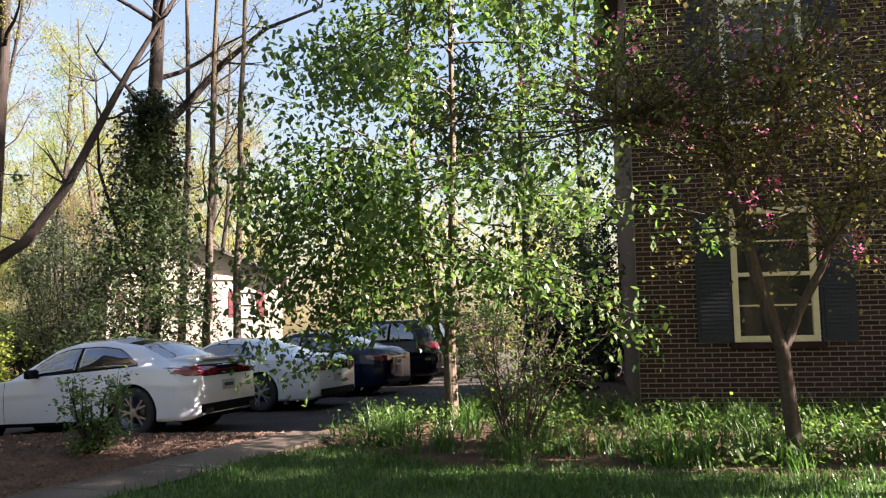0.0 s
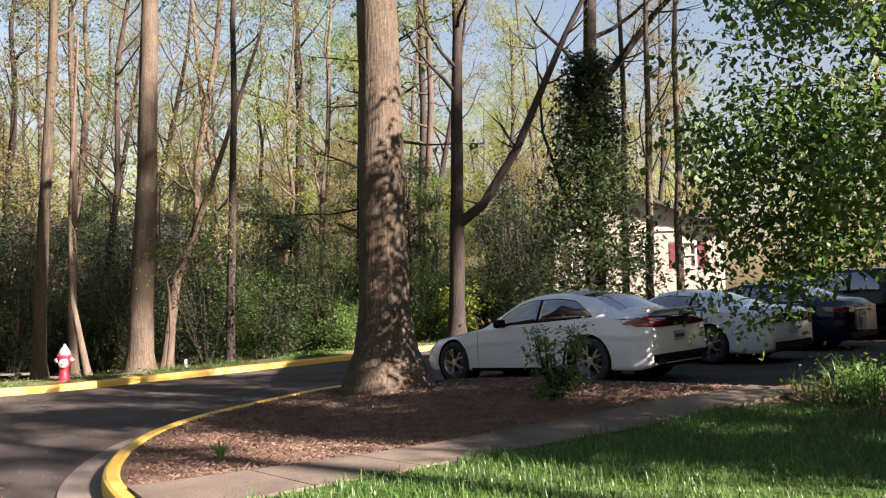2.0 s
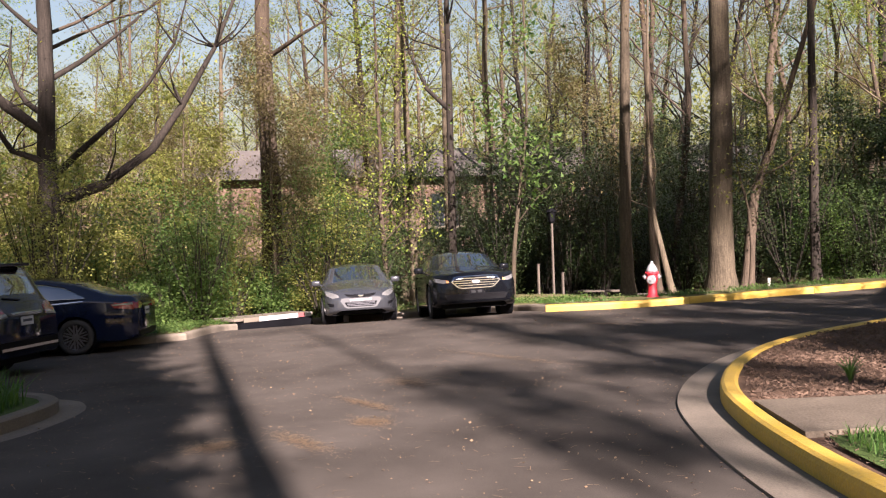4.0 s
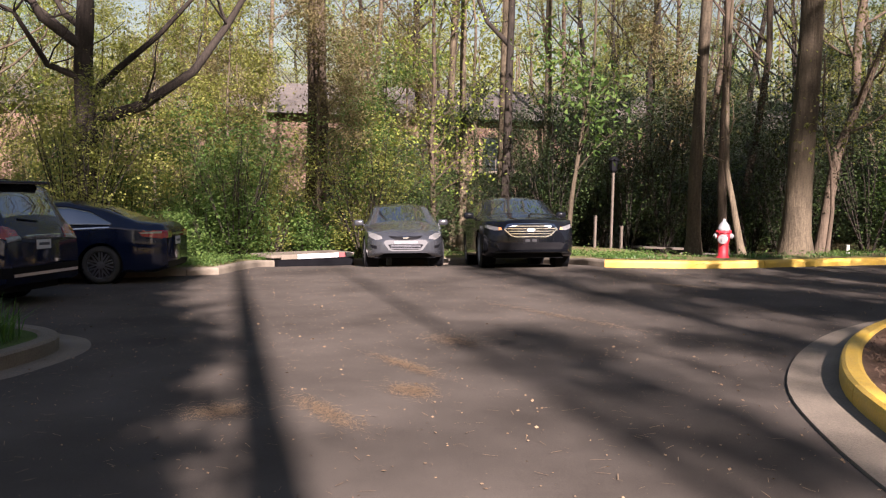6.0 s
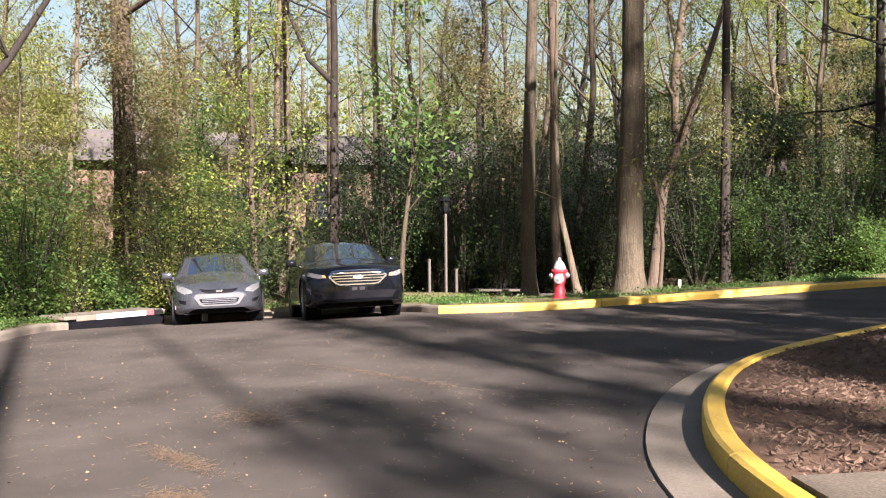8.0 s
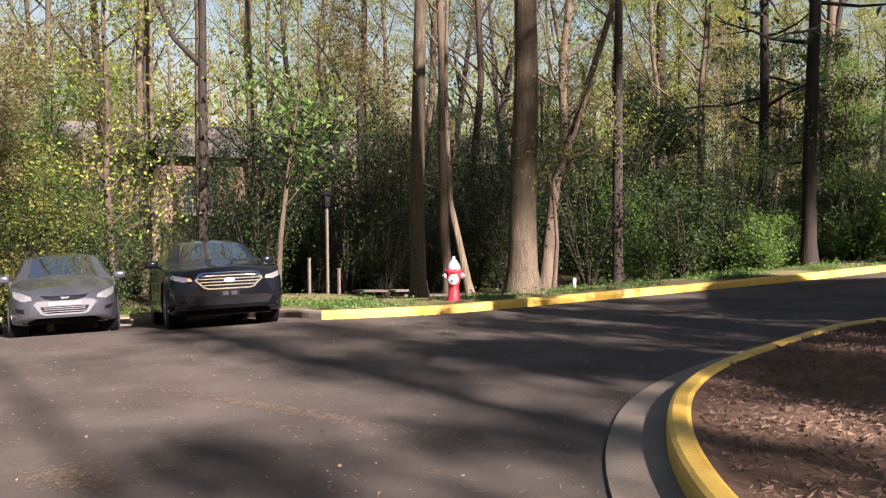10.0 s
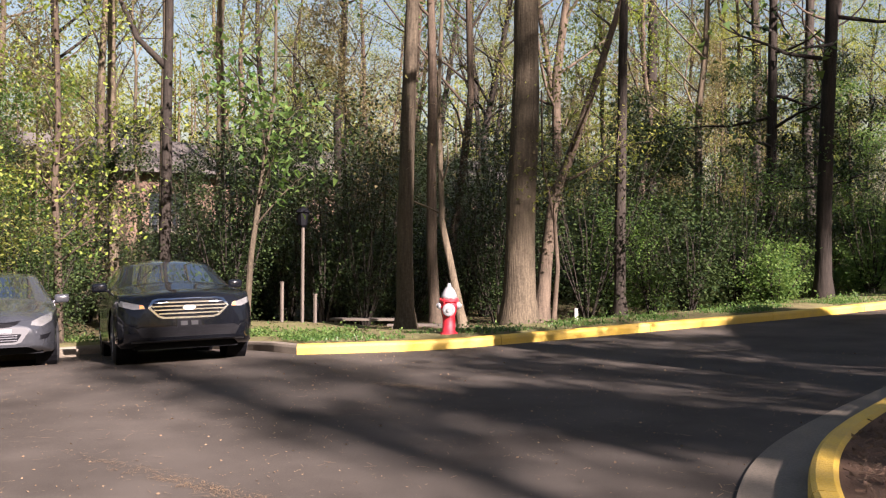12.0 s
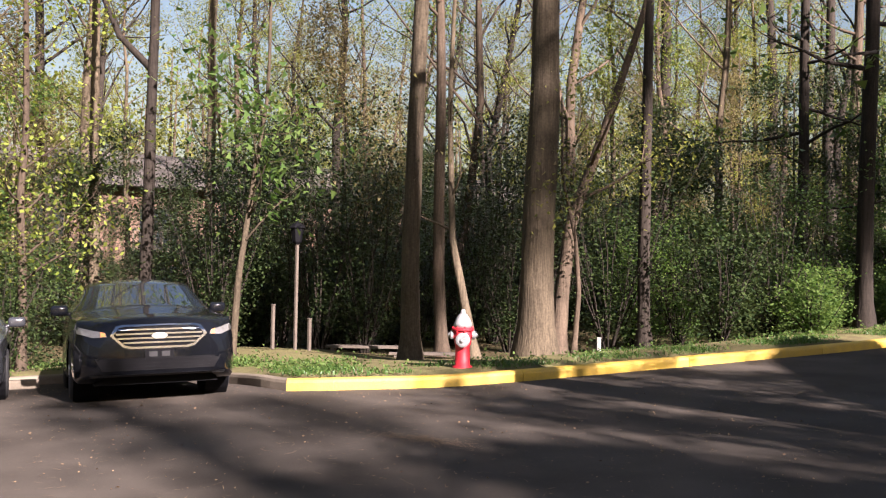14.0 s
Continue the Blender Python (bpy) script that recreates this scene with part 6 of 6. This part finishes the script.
def posts():
    for x, y, h in ((-23.3, 18.2, 0.85), (-22.3, 18.3, 0.6)):
        p = root("marker_post", x, y, ground_z(x, y), 0, "short grey timber marker post at the wood's edge", "post", "marker posts")
        part("post", bm_box(0, 0, h / 2 - 0.1, 0.06, 0.06, h + 0.2, 0.008), GREY_WOOD, p)
        part("cap", bm_box(0, 0, h + 0.012, 0.075, 0.075, 0.025, 0.006), GREY_WOOD, p)
    x, y = -17.9, 21.7
    p = root("white_marker", x, y, ground_z(x, y), 0, "small white utility marker by the oak", "marker")
    part("stake", bm_box(0, 0, 0.1, 0.07, 0.03, 0.4, 0.006), WHITE_TRIM, p)
    part("tag", bm_box(0, 0.02, 0.24, 0.06, 0.012, 0.1, 0.004), GREY_WOOD, p)


posts()


def storm_drain():
    ax, ay, bx, by = -23.35, 9.0, -24.0, 11.15
    turn = math.degrees(math.atan2(by - ay, bx - ax))
    x, y = (ax + bx) / 2, (ay + by) / 2
    d = root("storm_drain", x, y, plane_z(x, y), turn, "concrete storm drain inlet with white-striped lintel", "drain")
    length = math.hypot(bx - ax, by - ay)
    part("lid", bm_box(0, 0.4, 0.26, length + 0.2, 0.9, 0.07, 0.02), CONCRETE, d, "brown-stained concrete lid")
    # solid black box gives the shade inside the inlet's throat
    part("opening", bm_box(0, -0.06, 0.09, length, 0.16, 0.2, 0.0), BLACK, d, "black block in place of the shaded throat")
    for u, w, m in ((-0.78, 0.45, CONCRETE), (0.06, 1.2, WHITE_TRIM), (0.78, 0.22, SHUTTER_RED), (1.0, 0.2, WHITE_TRIM)):
        part("lintel_stripe", bm_box(u, -0.115, 0.25, w, 0.03, 0.11, 0.01), m, d)


storm_drain()


def wheel_stop(x, y, turn):
    s = root("wheel_stop", x, y, plane_z(x, y), turn, "white-ended concrete wheel stop between the parked cars", "wheel stop")
    part("block", bm_box(0, 0, 0.07, 1.5, 0.16, 0.15, 0.03), CONCRETE, s)
    part("painted_end", bm_box(-0.78, 0, 0.075, 0.12, 0.17, 0.17, 0.02), WHITE_TRIM, s)


wheel_stop(-23.0, 12.6, 74)


def lot_island():
    pts = [(-15.2, -6), (-14.2, -1), (-11.2, 1.4), (-11.6, 2.5), (-12.0, 3.0), (-12.9, 3.5), (-13.9, 3.3), (-15.2, 2.2), (-17.5, -1.0), (-18.5, -6)]
    line = smooth_line(pts, 0.2)
    holder = tagged(new("island_kerb"), "white-washed concrete kerb round a grassy parking island", "kerb", "", "structure")
    sec = [(0, -0.1), (0.0, 0.13), (-0.03, 0.15), (-0.16, 0.15), (-0.2, 0.12), (-0.2, -0.1)]
    for k in range(0, len(line) - 1, 12):
        v, f = sweep(line[k:k + 13], [(-o, h) for o, h in sec][::-1], True)
        raw("kerb_stone", v, f, CONCRETE, holder)
    patch("island_grass", pts, 0.13, LAWN, 0.6, "grassy parking island")
    v, f = sweep(line, [(0.0, 0.012), (-0.35, 0.006)])
    tagged(raw("island_gutter", v, f, CONCRETE), "pale concrete gutter round the island", "gutter", "", "structure")
    rng = random.Random(8)
    v, f = [], []
    n = 0
    while n < 7000:
        x, y = rng.uniform(-17, -11.2), rng.uniform(-3, 3.4)
        if not inside(pts, x, y) or side_of(pts, x, y) > -0.3 and side_of(pts, x, y) < 0.3:
            continue
        blade(v, f, (x, y, plane_z(x, y) + 0.12), rng.uniform(0, 6.283), rng.uniform(0.25, 0.5), 0.016, rng)
        n += 1
    tagged(raw("island_grass_blades", v, f, GRASS), "long green grass on the island", "grass", "", "stuff")


lot_island()


# ---- buildings ----
def window(parent, x, z, w, h, frame_mat, shutter=None, sw=0.0, depth=0.0, lights=(1, 2)):
    """A sash window in a wall whose face is y = 0 and whose outside is -y."""
    win = new("window")
    win.parent = parent
    win.matrix_basis = pose(x, 0, z)
    fr = 0.085
    for nm, cx, cz, sx, sz in (("frame_side", -w / 2 + fr / 2, h / 2, fr, h), ("frame_side", w / 2 - fr / 2, h / 2, fr, h), ("frame_head", 0, h - fr / 2, w - 2 * fr, fr), ("frame_sill", 0, fr / 2, w - 2 * fr, fr), ("meeting_rail", 0, h / 2, w - 2 * fr, 0.055)):
        part(nm, bm_box(cx, -0.01 + depth, cz, sx, 0.09, sz, 0.006), frame_mat, win)
    for k in range(2):
        part("pane", bm_box(0, 0.02 + depth, h * (0.26 + 0.48 * k), w - 2 * fr, 0.012, h / 2 - fr), PANE, win)
        for i in range(1, lights[1]):
            part("glazing_bar", bm_box(0, 0.008 + depth, h * (0.02 + 0.48 * k) + h / 2 * i / lights[1], w - 2 * fr, 0.02, 0.022), frame_mat, win)
    if shutter:
        for sd in (-1, 1):
            sh = new("shutter")
            sh.parent = parent
            sh.matrix_basis = pose(x + sd * (w / 2 + sw / 2 + 0.02), -0.03, z)
            part("shutter_frame", bm_box(0, 0.012, h / 2, sw, 0.025, h, 0.004), shutter, sh)
            n = max(6, int(h / 0.06)) if sw > 0.4 and h > 1 else 8
            bm = bmesh.new()
            for i in range(n):
                bm_box(0, -0.008, 0.06 + (h - 0.12) * (i + 0.5) / n, sw - 0.09, 0.02, (h - 0.12) / n * 0.62, 0.0, bm)
            part("louvres", bm, shutter, sh)
    return win


def brick_house():
    X, Y = 2.22, 14.0
    turn = math.degrees(math.atan2(-0.25, 0.968))
    z0 = plane_z(X, Y) - 0.1
    b = root("brick_house", X, Y, z0, turn, "dark red brick house with black shutters and cream windows", "house")
    W, H, Dp, T = 11.0, 7.4, 9.0, 0.25
    holes = [(1.28, 1.22, 1.12, 1.85), (1.28, 4.25, 1.12, 1.85), (6.6, 1.22, 1.12, 1.85), (6.6, 4.25, 1.12, 1.85)]
    # backing wall with real openings
    xs = sorted({0, W, *[h[0] for h in holes], *[h[0] + h[2] for h in holes]})
    zs = sorted({0, H, *[h[1] for h in holes], *[h[1] + h[3] for h in holes]})
    for xa, xb in zip(xs, xs[1:]):
        for za, zb in zip(zs, zs[1:]):
            if any(h[0] <= xa < h[0] + h[2] and h[1] <= za < h[1] + h[3] for h in holes):
                continue
            part("front_wall", bm_box((xa + xb) / 2, T / 2, (za + zb) / 2, xb - xa, T, zb - za), MORTAR, b)
    for x in (T / 2, W - T / 2):
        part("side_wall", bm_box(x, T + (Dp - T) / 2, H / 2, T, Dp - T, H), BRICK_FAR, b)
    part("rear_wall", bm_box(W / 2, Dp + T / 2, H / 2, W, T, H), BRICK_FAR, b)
    part("floor_slab", bm_box(W / 2, Dp / 2 + 0.1, 2.9, W - 2 * T, Dp - T, 0.2), MORTAR, b)
    bm = bmesh.new()
    vs = [bm.verts.new(p) for p in ((-0.4, -0.5, H), (W + 0.4, -0.5, H), (W + 0.4, Dp + 0.7, H), (-0.4, Dp + 0.7, H), (-0.4, Dp / 2, H + 2.6), (W + 0.4, Dp / 2, H + 2.6))]
    for f in ((0, 1, 5, 4), (2, 3, 4, 5), (1, 2, 5), (3, 0, 4), (3, 2, 1, 0)):
        bm.faces.new([vs[i] for i in f])
    part("roof", bm, ROOFING, b)
    for i, (x, z, w, h) in enumerate(holes):
        window(b, x + w / 2, z, w, h, CREAM if z < 2 else WHITE_TRIM, SHUTTER, 0.46, 0.03)
        part("window_ledge", bm_box(x + w / 2, -0.045, z - 0.05, w + 0.1, 0.09, 0.09, 0.008), BRICK, b)
        # dark-coloured sheet behind the window stands in for the unlit room
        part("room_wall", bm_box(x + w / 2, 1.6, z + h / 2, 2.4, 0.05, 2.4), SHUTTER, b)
    # bricks: running bond, each with its own edges
    course, lng, gap = 0.0677, 0.203, 0.015
    meshes = {}

    def brick_mesh(l):
        key = round(l, 3)
        if key not in meshes:
            bm = bm_box(0, 0, 0, l, 0.03, course - gap, 0)
            me = bpy.data.meshes.new("brick")
            bm.to_mesh(me)
            bm.free()
            me.materials.append(BRICK)
            meshes[key] = me
        return meshes[key]
    rng, made = random.Random(2), 0
    rv, rf = [], []
    for c in range(int(6.9 / course)):
        z = (c + 0.5) * course
        x = 0.0 if c % 2 == 0 else -lng / 2 - gap / 2
        while x < 6.0:
            a, e = max(0.0, x), min(x + lng, W)
            x += lng + gap
            if e - a < 0.03:
                continue
            if any(a < h[0] + h[2] and e > h[0] and h[1] < z < h[1] + h[3] for h in holes):
                hh = next(h for h in holes if a < h[0] + h[2] and e > h[0] and h[1] < z < h[1] + h[3])
                if a < hh[0]:
                    e = hh[0]
                elif e > hh[0] + hh[2]:
                    a = hh[0] + hh[2]
                else:
                    continue
                if e - a < 0.03:
                    continue
            yy = 0.007 + rng.uniform(-0.002, 0.002)
            if a < 1.28 and 0.3 < z < 3.2 and made < 300:
                o = new("brick", brick_mesh(e - a))
                o.parent = b
                o.matrix_basis = pose((a + e) / 2, yy, z)
                made += 1
            else:
                k = len(rv)
                for dx in (a, e):
                    for dy in (yy - 0.015, yy + 0.015):
                        for dz in (-1, 1):
                            rv.append((dx, dy, z + dz * (course - gap) / 2))
                rf += [(k, k + 1, k + 3, k + 2), (k + 4, k + 6, k + 7, k + 5), (k, k + 4, k + 5, k + 1), (k + 2, k + 3, k + 7, k + 6), (k + 1, k + 5, k + 7, k + 3), (k, k + 2, k + 6, k + 4)]
    tagged(raw("brick_courses", rv, rf, BRICK_ISLAND, b), kind="stuff")


def brick_island():
    m = mat("brick_courses", (0.043, 0.022, 0.020), 0.9, var=0.4, scale=5, fine=90, bump=0.4, spec=0.2, dist=0.01)
    n, l = m.node_tree.nodes, m.node_tree.links
    b = n["Principled BSDF"]
    was = b.inputs["Base Color"].links[0].from_socket
    geo, hsv, mr = n.new("ShaderNodeNewGeometry"), n.new("ShaderNodeHueSaturation"), n.new("ShaderNodeMapRange")
    mr.inputs["To Min"].default_value, mr.inputs["To Max"].default_value = 0.6, 1.35
    l.new(geo.outputs["Random Per Island"], mr.inputs["Value"])
    l.new(mr.outputs["Result"], hsv.inputs["Value"])
    l.new(was, hsv.inputs["Color"])
    l.new(hsv.outputs["Color"], b.inputs["Base Color"])
    return m


BRICK_ISLAND = brick_island()
brick_house()


def cream_house():
    X, Y, z0 = -14.2, 46.0, 1.2
    h = root("cream_house", X, Y, z0, math.degrees(math.atan2(0.08, 0.99)), "cream lap-sided house with maroon shutters beyond the lot", "house")
    W, H, Dp = 8.2, 4.0, 10.0
    part("wall", bm_box(W / 2, Dp / 2, H / 2, W, Dp, H), SIDING, h)
    bm = bmesh.new()
    vs = [bm.verts.new(p) for p in ((0, -0.0, H), (W, -0.0, H), (W / 2, -0.0, H + 1.75), (0, 0.2, H), (W, 0.2, H), (W / 2, 0.2, H + 1.75))]
    for f in ((0, 1, 2), (5, 4, 3), (0, 2, 5, 3), (2, 1, 4, 5), (1, 0, 3, 4)):
        bm.faces.new([vs[i] for i in f])
    part("gable", bm, SIDING, h)
    for i in range(int(H / 0.2)):
        part("lap_board", bm_box(W / 2, -0.015, 0.1 + i * 0.2, W, 0.03, 0.185, 0.0), SIDING, h)
    for i in range(8):
        z = H + 0.1 + i * 0.2
        ww = W * (1 - (z - H + 0.1) / 1.75)
        if ww > 0.4:
            part("lap_board", bm_box(W / 2, -0.015, z, ww, 0.03, 0.185, 0.0), SIDING, h)
    for sd in (-1, 1):
        bm = bmesh.new()
        a = math.atan2(1.75, W / 2)
        m = Matrix.Translation((W / 2 + sd * W / 4 * 1.06, Dp / 2, H + 0.92)) @ Matrix.Rotation(sd * a, 4, "Y") @ Matrix.Diagonal((W / 2 / math.cos(a) * 1.13, Dp + 0.9, 0.14, 1))
        bmesh.ops.create_cube(bm, size=1, matrix=m)
        part("roof_slope", bm, ROOFING, h)
    part("gable_vent", bm_lathe([(0.3, -0.05), (0.3, 0.0)], 16, "Y", (W / 2, -0.01, H + 0.75)), GREY_WOOD, h)
    part("eave_board", bm_box(W / 2, -0.06, H, W + 0.3, 0.06, 0.2), CREAM, h)
    for x in (1.3, 4.1, 6.6):
        window(h, x, 2.0, 0.9, 1.35, WHITE_TRIM, SHUTTER_RED, 0.42, -0.04)


cream_house()


def brick_flats():
    """The long low brick flats beyond the woods."""
    d = root("brick_flats", -70, -19, -1.0, 69, "long two-storey red brick flats behind the trees", "building")
    W, H, Dp = 78.0, 6.6, 10.0
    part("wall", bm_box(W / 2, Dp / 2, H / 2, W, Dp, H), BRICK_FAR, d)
    bm = bmesh.new()
    vs = [bm.verts.new(p) for p in ((-0.6, -0.9, H), (W + 0.6, -0.9, H), (W + 0.6, Dp + 0.9, H), (-0.6, Dp + 0.9, H), (-0.6, Dp / 2, H + 2.4), (W + 0.6, Dp / 2, H + 2.4))]
    for f in ((0, 1, 5, 4), (2, 3, 4, 5), (1, 2, 5), (3, 0, 4), (3, 2, 1, 0)):
        bm.faces.new([vs[i] for i in f])
    part("roof", bm, ROOFING, d)
    for i in range(15):
        for z in (0.9, 3.9):
            x = 2.6 + i * 5.2
            if i % 3 == 1:
                w = new("balcony")
                w.parent = d
                w.matrix_basis = pose(x, -0.6, z - 0.6)
                part("slab", bm_box(0, 0, 0.08, 3.0, 1.2, 0.16), CONCRETE, w)
                part("rail", bm_box(0, -0.56, 1.05, 3.0, 0.06, 0.08), GREY_WOOD, w)
                part("door_glass", bm_box(0, 0.58, 1.2, 1.9, 0.05, 2.1), PANE, w)
                for k in range(9):
                    part("baluster", bm_box(-1.4 + k * 0.35, -0.56, 0.58, 0.05, 0.05, 0.86), GREY_WOOD, w)
            else:
                window(d, x, z, 1.4, 1.5, GREY_WOOD, None, 0, -0.03)


brick_flats()
